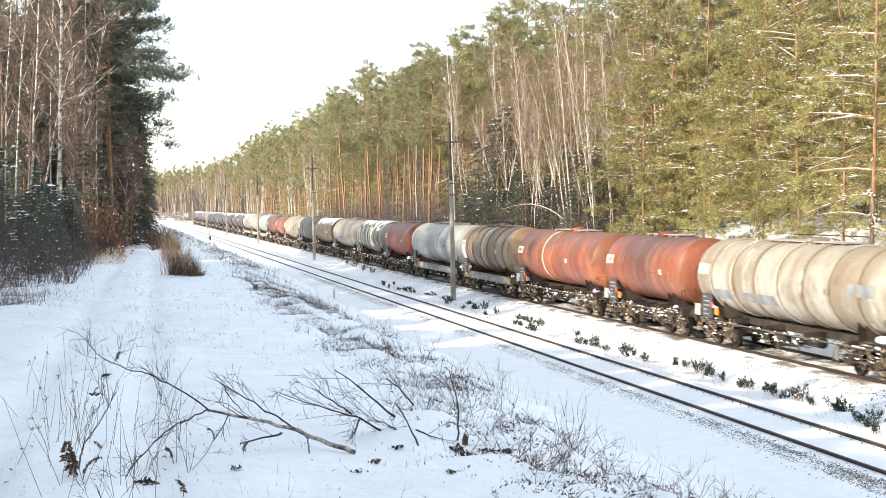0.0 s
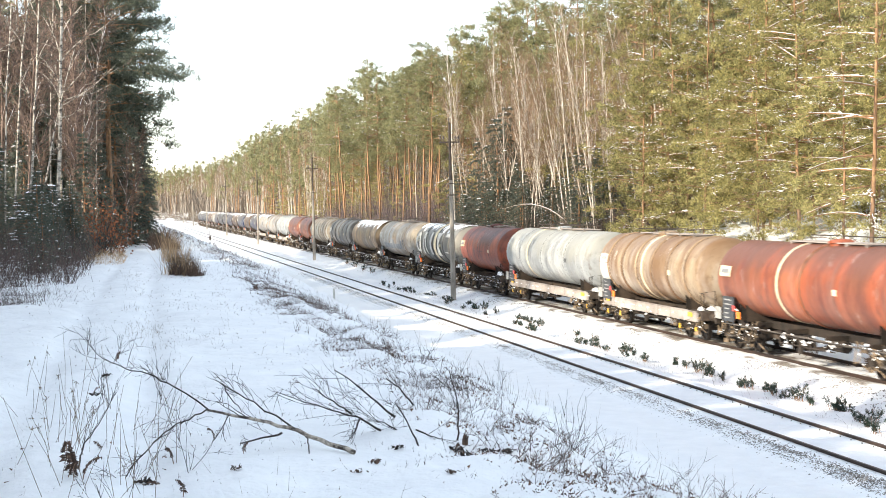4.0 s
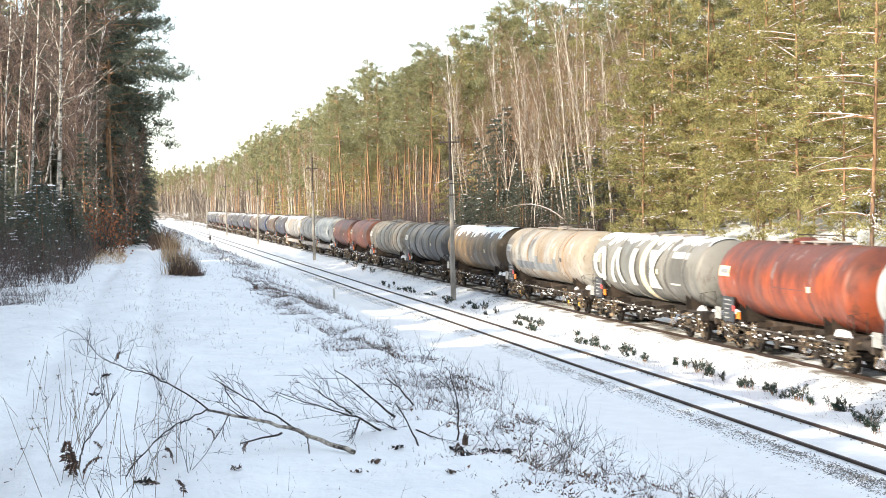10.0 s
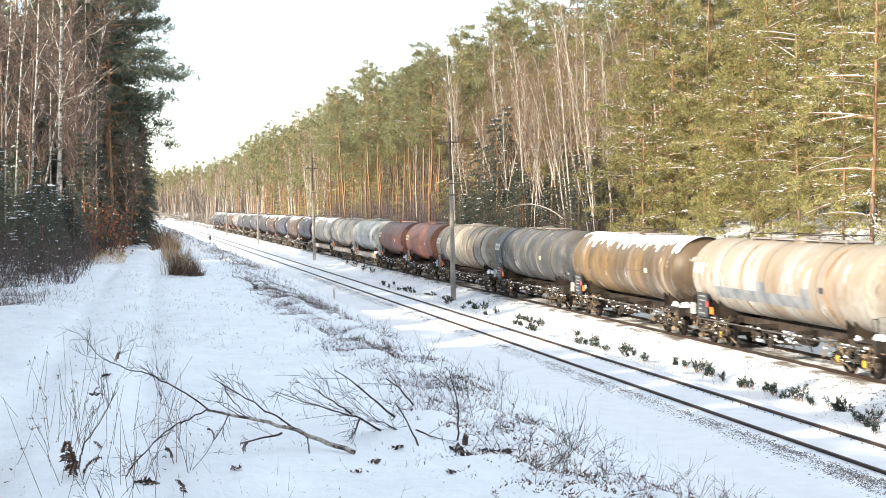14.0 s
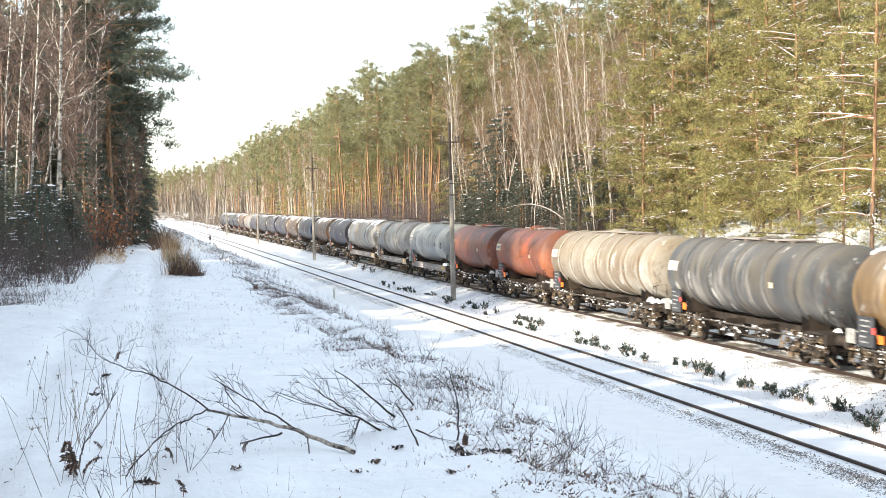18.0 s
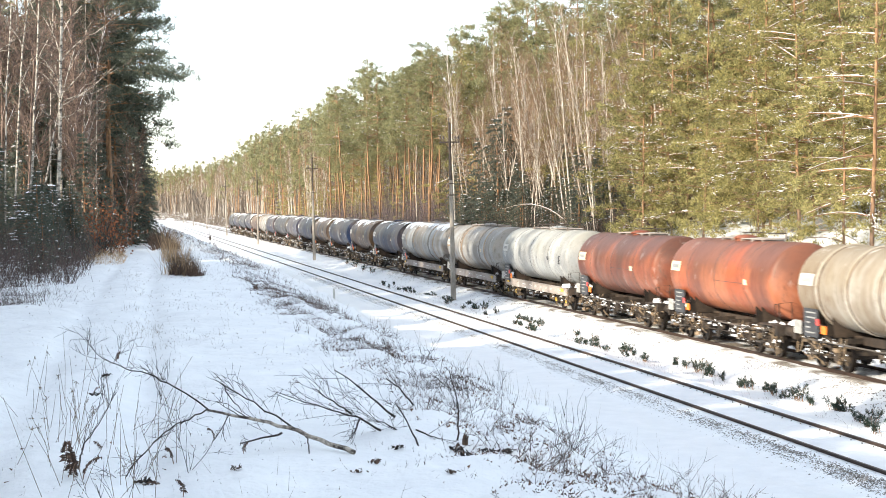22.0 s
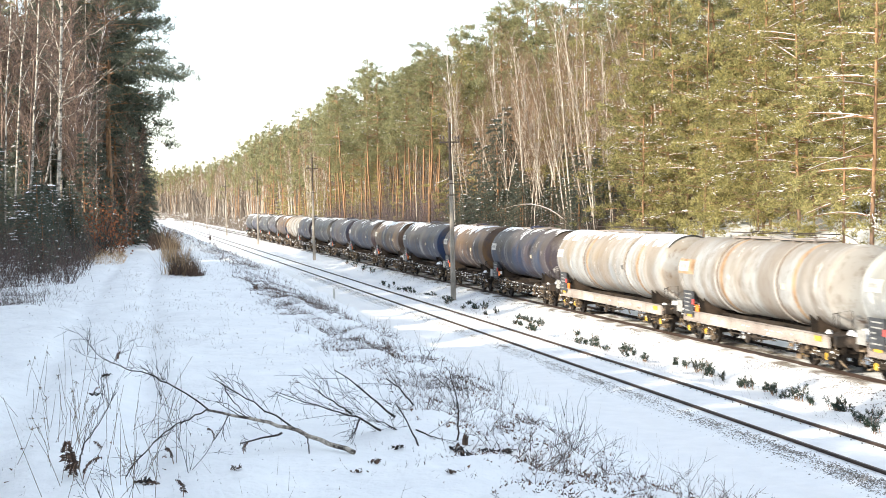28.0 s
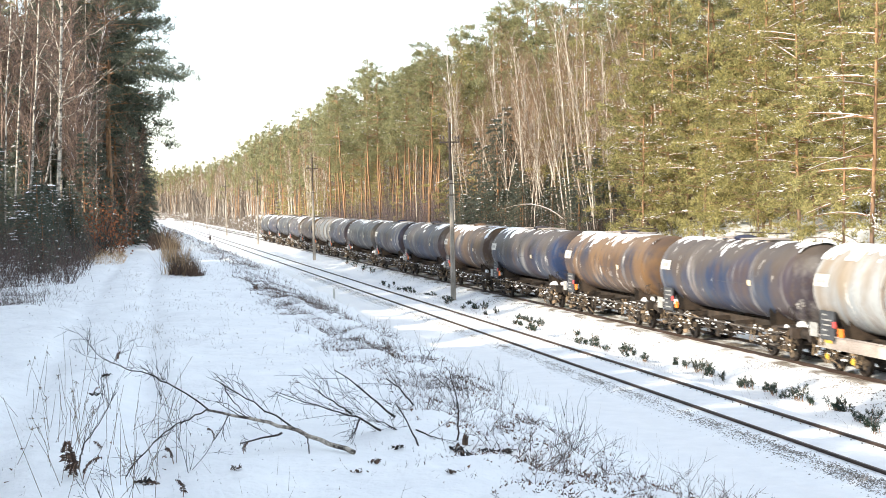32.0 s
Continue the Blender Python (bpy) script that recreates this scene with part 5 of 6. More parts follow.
bowed_birch(30.9, 104, 5.6, 3.2)
plant("birch", 2, 28.2, 134, 1.2, 1.15)
for x, y, s, v in ((36.6, 146, 1.02, 3), (38.6, 152, 1.05, 0), (34.4, 141, 1.0, 1), (40.3, 158, 1.05, 3), (33.4, 147, 0.95, 0), (35.2, 150, 1.0, 2)):
    plant("tall_pine", v, x, y, s * 7, s)
for x, y, s, v in ((30.0, 131, 0.85, 2), (30.2, 126, 0.95, 2), (31.6, 128, 1.0, 2), (33.0, 133, 1.1, 0), (30.3, 119, 0.62, 2), (30.6, 104, 0.6, 2), (30.4, 110, 0.5, 0), (31.0, 121, 0.7, 1), (32.5, 114, 0.6, 1), (31.5, 107, 0.55, 0), (34.0, 117, 0.8, 2)):
    plant("spruce", v, x, y, s * 5, s)
for x, y, s, v in ((29.7, 137, 0.6, 1), (29.9, 129, 0.55, 2), (29.8, 122, 0.7, 1), (29.7, 116, 0.5, 2), (30.0, 140, 0.75, 2), (29.9, 111, 0.45, 0)):
    plant("spruce", v, x, y, s * 9, s)
for k in range(34):
    plant("spruce", int(rs.randint(3)), rs.uniform(30.2, 36), rs.uniform(97, 144), rs.rand() * 6, rs.uniform(0.3, 0.72))
scatter(rs, [("tall_pine", 4)] * 6 + [("birch", 4)] * 2 + [("edge_pine", 4)], 30.5, 44, 146, 240, 3.7, (0.80, 1.02), skip=0.10)
scatter(rs, [("far_pine", 3)], 44, 56, 146, 240, 5.5, (0.8, 0.95), far=True)
for k in range(18):
    plant("edge_pine", int(rs.randint(4)), rs.uniform(30.4, 33), rs.uniform(148, 330), rs.rand() * 6, rs.uniform(0.35, 0.72))
scatter(rs, [("far_pine", 3), ("far_birch", 2)], 30.5, 36, 240, 350, 3.6, (0.75, 1.0), far=True)
scatter(rs, [("far_pine", 3), ("far_pine", 3), ("far_birch", 2)], 36, 50, 240, 350, 5.2, (0.95, 1.18), skip=0.08, far=True)
scatter(rs, [("far_birch", 2), ("far_pine", 3), ("far_birch", 2)], 30.5, 34, 350, 560, 4.0, (0.75, 1.0), far=True)
scatter(rs, [("far_pine", 3), ("far_birch", 2), ("far_birch", 2)], 35, 50, 350, 470, 5.2, (0.97, 1.18), skip=0.08, far=True)
scatter(rs, [("far_pine", 3), ("far_birch", 2), ("far_birch", 2), ("far_birch", 2)], 33, 50, 470, 1100, 8.0, (0.95, 1.18), far=True)
scatter(rs, [("far_birch", 2), ("far_pine", 3), ("far_birch", 2)], 31, 52, 700, 1180, 5.5, (0.85, 1.1), far=True)
scatter(rs, [("far_pine", 3), ("far_birch", 2)], 62, 125, 1190, 1290, 9.0, (0.95, 1.15), far=True)

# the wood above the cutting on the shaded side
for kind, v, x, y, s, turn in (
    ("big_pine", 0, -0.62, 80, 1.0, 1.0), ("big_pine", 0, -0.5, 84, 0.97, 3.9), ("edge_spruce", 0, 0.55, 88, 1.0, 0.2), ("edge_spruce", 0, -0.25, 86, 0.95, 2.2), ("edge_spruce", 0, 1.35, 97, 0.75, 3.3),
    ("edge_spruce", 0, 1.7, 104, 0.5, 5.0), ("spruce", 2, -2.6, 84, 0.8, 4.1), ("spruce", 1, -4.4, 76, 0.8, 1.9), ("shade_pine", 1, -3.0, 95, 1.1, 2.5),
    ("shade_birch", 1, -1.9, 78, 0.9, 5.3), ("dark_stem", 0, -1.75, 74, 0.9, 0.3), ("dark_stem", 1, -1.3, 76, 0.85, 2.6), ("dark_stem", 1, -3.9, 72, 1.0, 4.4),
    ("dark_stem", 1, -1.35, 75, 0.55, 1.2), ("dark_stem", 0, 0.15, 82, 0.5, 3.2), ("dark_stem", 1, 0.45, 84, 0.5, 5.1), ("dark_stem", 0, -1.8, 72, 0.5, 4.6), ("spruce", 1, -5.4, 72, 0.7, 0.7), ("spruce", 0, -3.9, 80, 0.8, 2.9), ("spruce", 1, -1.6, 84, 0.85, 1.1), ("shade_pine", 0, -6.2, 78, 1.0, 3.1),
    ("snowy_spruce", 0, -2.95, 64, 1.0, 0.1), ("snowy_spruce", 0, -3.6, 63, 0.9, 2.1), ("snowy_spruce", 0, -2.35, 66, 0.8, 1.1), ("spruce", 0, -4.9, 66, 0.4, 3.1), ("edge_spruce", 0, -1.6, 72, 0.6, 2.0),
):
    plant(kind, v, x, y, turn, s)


def verge_birch(x, y, h, r, drift, limbs, label="pale birch stem on the edge of the shaded forest"):
    """A birch that drifts sideways as it climbs; limbs are (share of height, reach sideways, reach up)."""
    b = thing("birch_tree", label, "birch", pose(x, y, float(ground_z(x, y)) - 0.1), "trees of the forest")
    r2 = np.random.RandomState(int(1000 * abs(x)) % 997)
    t = np.linspace(0, 1, 11)
    wob = np.cumsum(r2.normal(0, 0.035, (11, 2)), axis=0)
    pts = np.column_stack([drift * t ** 1.2, 0 * t, h * t])
    pts[:, :2] += wob - wob[0]
    g, br, tw = Geo(), Geo(), Geo()
    g.tube(pts, r * (1 - 0.75 * t), 9)
    base, tip = [], []
    for k, (u, dx, dz) in enumerate(limbs):
        p0 = np.array([np.interp(u, t, pts[:, i]) for i in range(3)])
        q = np.linspace(0, 1, 6)
        p = p0 + np.outer(q, [dx, r2.normal(0, 0.3), 0]) + np.outer(q ** (0.7 if k % 2 else 1.3), [0, 0, dz]) + r2.normal(0, 0.045, (6, 3)) * q[:, None]
        br.tube(p, 0.20 * r * (1 - q) + 0.009, 5, False)
        for m in range(3):
            a = p[r2.randint(1, 5)]
            e = a + np.array([dx, 0, dz]) * r2.uniform(0.25, 0.5) + r2.normal(0, 0.22, 3)
            br.tube([a, (a + e) / 2 + r2.normal(0, 0.03, 3), e], [0.012, 0.009, 0.005], 4, False)
            p = np.vstack([p, (a + e)[None] / 2, e[None]])
        c = p[r2.randint(1, len(p), 26)] + r2.normal(0, 0.05, (26, 3))
        base.append(c)
        tip.append(c + unit(np.array([dx, 0, abs(dz)]) * 0.7 + r2.normal(0, 0.7, (26, 3))) * r2.uniform(0.2, 0.7, (26, 1)))
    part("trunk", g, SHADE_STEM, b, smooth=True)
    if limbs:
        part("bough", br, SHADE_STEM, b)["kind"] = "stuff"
        tw.blades(np.vstack(base), np.vstack(tip), 0.012)
        part("twig_haze", tw, SHADE_TWIG, b)["kind"] = "stuff"


verge_birch(-2.68, 68, 16.5, 0.098, 0.95, ((0.42, 1.0, 1.1), (0.44, -0.7, 1.2), (0.39, 2.3, 1.7), (0.40, 1.6, 0.4), (0.36, 0.9, 0.3), (0.50, 1.8, 1.4), (0.52, -0.5, 1.9), (0.57, 1.3, 1.6), (0.34, -0.8, 0.9), (0.63, -0.8, 1.5), (0.66, 1.2, 1.7)), "branching white birch on the edge of the shaded forest")
verge_birch(-3.62, 66, 8.5, 0.05, 1.9, ((0.5, 0.6, 0.8), (0.75, -0.4, 0.9), (0.9, 0.4, 0.8)), "leaning thin birch on the edge of the forest")
verge_birch(-3.86, 69, 15, 0.062, 1.0, ((0.45, -0.6, 1.0), (0.55, 0.6, 1.1), (0.68, -0.5, 1.2)))
verge_birch(-4.62, 70, 15, 0.058, 1.6, ((0.5, 0.5, 1.1), (0.6, -0.5, 1.0), (0.72, 0.6, 0.8)))
verge_birch(-4.72, 67, 14, 0.045, 0.5, ((0.5, -0.5, 0.9), (0.62, 0.5, 1.0)))
verge_birch(-4.95, 65, 15, 0.07, -0.1, ((0.55, 1.5, 0.9), (0.7, 1.2, 0.8)))
verge_birch(-3.2, 73, 14, 0.04, 0.4, ((0.5, 0.5, 0.9), (0.7, -0.5, 1.0)))
verge_birch(-1.85, 75, 12, 0.035, 0.5, ((0.4, 0.6, 0.7), (0.6, -0.5, 0.9)))
verge_birch(-1.15, 73, 9, 0.03, 0.3, ((0.4, 0.7, 0.5), (0.5, -0.6, 0.6), (0.7, 0.4, 0.7)))
for k in range(8):
    y = rs.uniform(50, 66)
    plant("spruce", int(rs.randint(3)), -1.95 + (y - 45) * 0.014 - abs(rs.normal(0, 1.0)), y, rs.rand() * 6, rs.uniform(0.14, 0.34))
scatter(rs, [("dark_stem", 2), ("dark_stem", 2), ("shade_birch", 2), ("spruce", 3)], -8.5, -1.2, 77, 108, 2.2, (0.75, 1.1), tip=0.05)
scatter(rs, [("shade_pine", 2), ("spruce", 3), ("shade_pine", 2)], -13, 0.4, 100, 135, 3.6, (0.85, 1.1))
scatter(rs, [("far_pine", 3)], -18, 0.8, 136, 180, 5.0, (0.85, 1.05), far=True)
# unseen low growth and taller trees beside and behind the camera, added for shade
scatter(rs, [("unseen_shade_pine", 1)], -17, -7.8, -22, 46, 2.4, (0.86, 1.08), skip=0.03)
scatter(rs, [("unseen_shade_pine", 1)], -20, -10.5, 47, 66, 2.8, (0.75, 1.0), skip=0.2)
scatter(rs, [("shade_pine", 2)], -30, -18, -22, 66, 8.0, (0.80, 0.90))
scatter(rs, [("far_pine", 3), ("far_birch", 2)], -24, 1.5, 182, 420, 9.0, (0.8, 1.0), far=True)
scatter(rs, [("far_pine", 3), ("far_birch", 2)], -30, 4.0, 420, 1100, 16.0, (0.8, 1.0), far=True)
distant = thing("distant_wood", "distant mixed wood of pines and birches", "wood", kind="stuff")
for (nm, _), (g, mt) in MASS.items():
    tagged(part(nm, g, mt, distant), kind="stuff")


# ---------------------------------------------------------------- undergrowth
def stuff(name, geo, material, label, category):
    return tagged(part(name, geo, material), label, category, kind="stuff")


def blades_on_ground(rs, n, x0, x1, y0, y1, hgt, width, lean=0.35, keep=None, edge=True, seg=True):
    """Dry blades standing out of the snow; x counted from the bank's edge if edge."""
    y = rs.uniform(y0, y1, n)
    x = rs.uniform(x0, x1, n) + (bank_edge(y) if edge else 0) + bend(y)
    if keep is not None:
        ok = keep(x, y) > rs.rand(n)
        x, y = x[ok], y[ok]
    n = len(x)
    z = ground_z(x, y)
    base = np.column_stack([x, y, z - 0.02])
    d = unit(np.column_stack([rs.normal(0, lean, n), rs.normal(0, lean, n), np.ones(n)]))
    ln = hgt * (0.22 + 1.25 * rs.rand(n) ** 2.2)
    mid = base + d * (ln * 0.6)[:, None]
    tip = mid + unit(d + rs.normal(0, 0.35, (n, 3))) * (ln * 0.5)[:, None]
    g = Geo()
    g.blades(base, tip, width)
    if seg:
        k = rs.rand(n) < 0.6
        g.blades(mid[k], mid[k] + unit(d[k] + rs.normal(0, 0.8, (k.sum(), 3))) * (ln[k] * 0.45)[:, None], width * 0.8)
    return g


rs = np.random.RandomState(11)
np.random.seed(11)


def clumps(x, y):
    return np.clip((vnoise(x, y, 1.2, 31) * 0.6 + vnoise(x, y, 0.35, 32) * 0.6 - 0.38) * 2.2, 0.02, 1)


def shoulder(x, y):
    """Thick on the shoulder of the bank, thin on the level above it."""
    return clumps(x, y) * np.clip((x - bank_edge(y) + 0.45) / 0.5, 0.02, 1) * np.clip((2.3 - x + bank_edge(y)) / 1.6, 0.10, 1)


stuff("bank_heather", blades_on_ground(rs, 38000, -0.7, 3.2, 9.5, 34, 0.085, 0.0042, 0.75, shoulder), HEATHER, "low snow-dusted heather and bilberry twigs on the bank", "undergrowth")
stuff("bank_heather", blades_on_ground(rs, 60000, -0.6, 1.6, 15, 44, 0.12, 0.0055, 0.65, shoulder), HEATHER, "thick dark heather along the bank's edge", "undergrowth")
stuff("bank_heather", blades_on_ground(rs, 26000, -0.7, 3.0, 34, 75, 0.20, 0.010, 0.5, shoulder), HEATHER, "low snow-dusted heather along the bank's edge", "undergrowth")
stuff("bank_heather", blades_on_ground(rs, 4500, -0.3, 3.5, 75, 150, 0.3, 0.025, 0.5, shoulder), HEATHER, "low brown undergrowth along the bank's edge", "undergrowth")
cy = rs.uniform(10, 44, 4200)
cx = bank_edge(cy) + rs.triangular(-0.6, 0.3, 2.0, 4200)
cl = Geo()
cb = np.column_stack([cx, cy, ground_z(cx, cy) + 0.01])[clumps(cx, cy) > 0.45]
cb = np.repeat(cb, 4, axis=0) + rs.normal(0, 0.025, (4 * len(cb), 3)) * [1, 1, 0.6]
cl.blades(cb, cb + unit(rs.normal(0, 1, cb.shape) + [0, 0, 0.3]) * rs.uniform(0.015, 0.045, (len(cb), 1)), rs.uniform(0.008, 0.022, len(cb)))
stuff("leaf_litter", cl, LEAF, "dark dead leaves caught in the heather of the bank", "leaf litter")
stuff("dry_grass", blades_on_ground(rs, 1500, 1.6, 5.0, 12, 34, 0.36, 0.0045, 0.2, clumps, seg=False), DRY, "thin dry grass standing in the snow", "grass")
stuff("dry_grass", blades_on_ground(rs, 700, -4.4, -0.9, 10, 30, 0.17, 0.003, 0.25, lambda x, y: clumps(x, y) * 0.7), DRY, "scattered dry stalks in the snow of the verge", "grass")
stuff("dry_grass", blades_on_ground(rs, 1300, -4.8, 0.2, 30, 62, 0.11, 0.005, 0.4, lambda x, y: clumps(x, y) * 0.6), DRY, "scattered dry stalks in the snow of the verge", "grass")
stuff("verge_weeds", blades_on_ground(rs, 8000, -2.6, -0.2, 11, 60, 0.075, 0.006, 0.8, lambda x, y: np.clip(clumps(x, y) * 1.4 - 0.5, 0, 1)), HEATHER, "low dark weeds poking through the snow of the verge", "undergrowth")
stuff("dry_grass", blades_on_ground(rs, 1500, -1.3, 0.1, 58, 74, 0.32, 0.012, 0.5, None, edge=False), STRAW, "tufts of straw-coloured grass at the foot of the forest", "grass")
stuff("dry_grass", blades_on_ground(np.random.RandomState(77), 900, 0.0, 0.62, 19, 46, 0.17, 0.0045, 0.35, lambda x, y: clumps(x, y) * 0.8, edge=False), DRY, "dry stalks along the crown of the forest road", "grass")
litter = rs.rand(800, 2)
lx, ly = -3.5 + 9.5 * litter[:, 0], 10 + 32 * litter[:, 1] ** 1.5
lz = ground_z(lx, ly) + 0.012
lg = Geo()
lb = np.column_stack([lx, ly, lz])
lg.blades(lb, lb + np.column_stack([rs.normal(0, 0.02, 800), rs.normal(0, 0.02, 800), rs.uniform(0, 0.02, 800)]), rs.uniform(0.004, 0.016, 800))
wy = rs.uniform(33, 46, 3000)
wx = -0.084 * wy + np.abs(rs.normal(0, 0.020, 3000)) * wy
wz = ground_z(wx, wy)
wb = np.column_stack([wx, wy, wz - 0.02])
wg = Geo()
wg.blades(wb, wb + unit(rs.normal(0, 0.6, (3000, 3)) + [0, 0, 1]) * (0.06 + 0.40 * rs.rand(3000) ** 2)[:, None], 0.008)
stuff("verge_weeds", wg, HEATHER, "tangled dark weeds on the snowy forest verge", "undergrowth")
stuff("forest_undergrowth", blades_on_ground(rs, 1100, -2.3, -1.0, 74, 100, 0.8, 0.03, 0.5, None), STEMS, "low brown brush on the edge of the cutting", "undergrowth")
stuff("leaf_litter", lg, LEAF, "scraps of dead leaves and twigs on the snow", "leaf litter")
stuff("dry_grass", blades_on_ground(rs, 15000, 25.5, 31, 230, 900, 1.2, 0.13, 0.3, None, edge=False), THICKET, "band of dry brown grass along the far bank", "grass")
sp = Geo()
for k in range(260):
    yy = rs.uniform(42, 72)
    xx = rs.uniform(-0.075 * yy - 0.6, -1.2)
    r = 0.008 + 0.04 * rs.rand() ** 2.5
    c = np.array([xx, yy, float(ground_z(xx, yy)) + 0.03 + 0.9 * rs.rand() ** 1.5])
    sp.add([c + [r * 1.5, 0, 0], c + [0, r, 0], c - [r * 1.5, 0, 0], c - [0, r, 0], c + [0, 0, r * 0.7]], [(0, 1, 4, 0), (1, 2, 4, 1), (2, 3, 4, 2), (3, 0, 4, 3), (0, 3, 2, 1)])
stuff("brush_snow", sp, SNOWCAP, "flecks of snow caught in the brambles", "snow")
stuff("forest_undergrowth", blades_on_ground(rs, 9000, 29.5, 38, 96, 150, 2.6, 0.035, 0.25, None, edge=False), HEATHER, "dark leafless brush under the birches", "undergrowth")
stuff("ditch_weeds", blades_on_ground(rs, 5000, 18.1, 19.8, 30, 115, 0.20, 0.009, 0.45, clumps, edge=False), HEATHER, "dark weeds in the ditch between the tracks", "undergrowth")
stuff("ditch_grass", blades_on_ground(rs, 4500, 17.3, 20.6, 26, 110, 0.11, 0.010, 0.6, lambda x, y: clumps(x, y) * 0.5, edge=False), DRY, "low dry grass between the two tracks", "grass")
stuff("forest_undergrowth", blades_on_ground(rs, 8500, -7.5, -0.6, 41.5, 80, 1.35, 0.013, 0.36, lambda x, y: np.where(x < -1.15 + (y - 45) * 0.004 + (vnoise(x, y, 1.5, 61) - 0.5) * 0.8, 1.0, 0.0), edge=False), HEATHER, "dark leafless brambles along the forest edge", "undergrowth")
stuff("forest_undergrowth", blades_on_ground(rs, 9000, 27.5, 36, 96, 240, 2.6, 0.04, 0.22, None, edge=False), THICKET, "bare brown saplings along the foot of the wood", "undergrowth")
stuff("forest_thicket", blades_on_ground(rs, 7500, 28.5, 33, 140, 235, 3.6, 0.035, 0.12, None, edge=False), ALDER, "dark bare saplings at the foot of the pines", "undergrowth")
stuff("forest_thicket", blades_on_ground(rs, 12000, 33, 62, 140, 420, 8.0, 0.12, 0.10, None, edge=False), THICKET, "dense leafless saplings inside the far wood", "undergrowth")
stuff("forest_thicket", blades_on_ground(rs, 14000, 31, 75, 420, 1000, 9.0, 0.40, 0.10, None, edge=False), THICKET, "dense leafless saplings inside the distant wood", "undergrowth")


# ---------------------------------------------------------------- poles
def pole_arm():
    g = Geo()
    g.box((0, 0, 0), (1.25, 0.09, 0.09))
    for x in (-0.3, 0.3):
        g.tube([(x, 0, -0.02), (0, 0.02, -0.5)], 0.02, 5)
    return g.mesh("crossarm", MAST)


def insulator_mesh():
    g = Geo()
    g.lathe_z([(0, 0.02), (0.14, 0.02), (0.15, 0.06), (0.20, 0.045), (0.22, 0.075), (0.30, 0.05), (0.36, 0.03), (0.37, 0.001)], 10)
    return g.mesh("insulator", PORCELAIN)


def post_mesh():
    g = Geo()
    h = 7.4
    v = []
    for z, a, b in ((-0.8, 0.15, 0.13), (0, 0.15, 0.13), (h, 0.10, 0.085)):
        c = 0.02
        v += [(-a + c, -b, z), (a - c, -b, z), (a, -b + c, z), (a, b - c, z), (a - c, b, z), (-a + c, b, z), (-a, b - c, z), (-a, -b + c, z)]
    f = [(i * 8 + j, i * 8 + (j + 1) % 8, i * 8 + 8 + (j + 1) % 8, i * 8 + 8 + j) for i in range(2) for j in range(8)]
    f += [(16, 17, 18, 19), (16, 19, 20, 23), (20, 21, 22, 23)]
    g.add(v, f)
    g.box((0, -0.128, 3.6), (0.06, 0.05, 6.6))
    return g.mesh("post", CONCRETE)


def mast_mesh():
    g = Geo()
    g.tube([(0, 0.16, 6.3), (0, 0.16, 10.95)], [0.10, 0.07], 10)
    return g.mesh("mast", MAST)


def band_mesh():
    g = Geo()
    g.box((0, 0.06, 0), (0.34, 0.44, 0.07))
    return g.mesh("band", PORCELAIN)


def utility_pole(x, y, tilt=0.0):
    p = thing("utility_pole", "weathered concrete pole with a dark mast and crossarm", "utility pole", Matrix.Translation((x, y, float(ground_z(x, y)))) @ Matrix.Rotation(tilt, 4, "Y"), "poles between the tracks")
    part("post", cached("post", post_mesh), CONCRETE, p, "pale concrete post")
    part("mast", cached("mast", mast_mesh), MAST, p, "dark tarred mast")
    arm = part("crossarm", cached("arm", pole_arm), MAST, p, at=(0, 0.24, 9.75))
    for xx in (-0.56, -0.38, 0.38, 0.56):
        part("insulator", cached("ins", insulator_mesh), PORCELAIN, arm, at=(xx, 0, 0.04))
    part("insulator", cached("ins", insulator_mesh), PORCELAIN, p, at=(-0.06, 0.16, 10.9))
    for z in (6.5, 7.2):
        part("band", cached("band", band_mesh), PORCELAIN, p, at=(0, 0, z))
    return p


for k, (x, y) in enumerate(((19.85, 95.1), (20.0, 167.9), (20.1, 239.5), (20.2, 314), (20.2, 388), (20.2, 462), (20.2, 536), (20.0, 610), (20, 684), (20, 758))):
    utility_pole(x + float(bend(y)), y, (0.0, 0.0, 0.004, -0.004)[k % 4])


# ---------------------------------------------------------------- small things by the line
def track_marker(x, y):
    m = thing("track_marker", "small dark signal post by the snowy track", "signal post", pose(x, y, float(ground_z(x, y))))
    g = Geo()
    g.tube([(0, 0, -0.3), (0, 0, 2.3)], 0.05, 8)
    part("post", g, MAST, m)
    g = Geo()
    g.box((0, -0.06, 1.15), (0.26, 0.14, 0.36))
    g.lathe_z([(0, 0.2), (0.2, 0.14), (0.22, 0.001)], 8, (0, -0.06, 1.3))
    part("lamp_case", g, MAST, m)


track_marker(11.95, 222)


def stake(x, y, h):
    s = thing("marker_stake", "short white-painted stake in the snow", "stake", pose(x, y, float(ground_z(x, y))))
    g = Geo()
    g.tube([(0, 0, -0.2), (0, 0, h), (0, 0, h + 0.04)], [0.07, 0.065, 0.02], 6)
    part("post", g, WHITE, s)


stake(12.11, 92.4, 0.75)


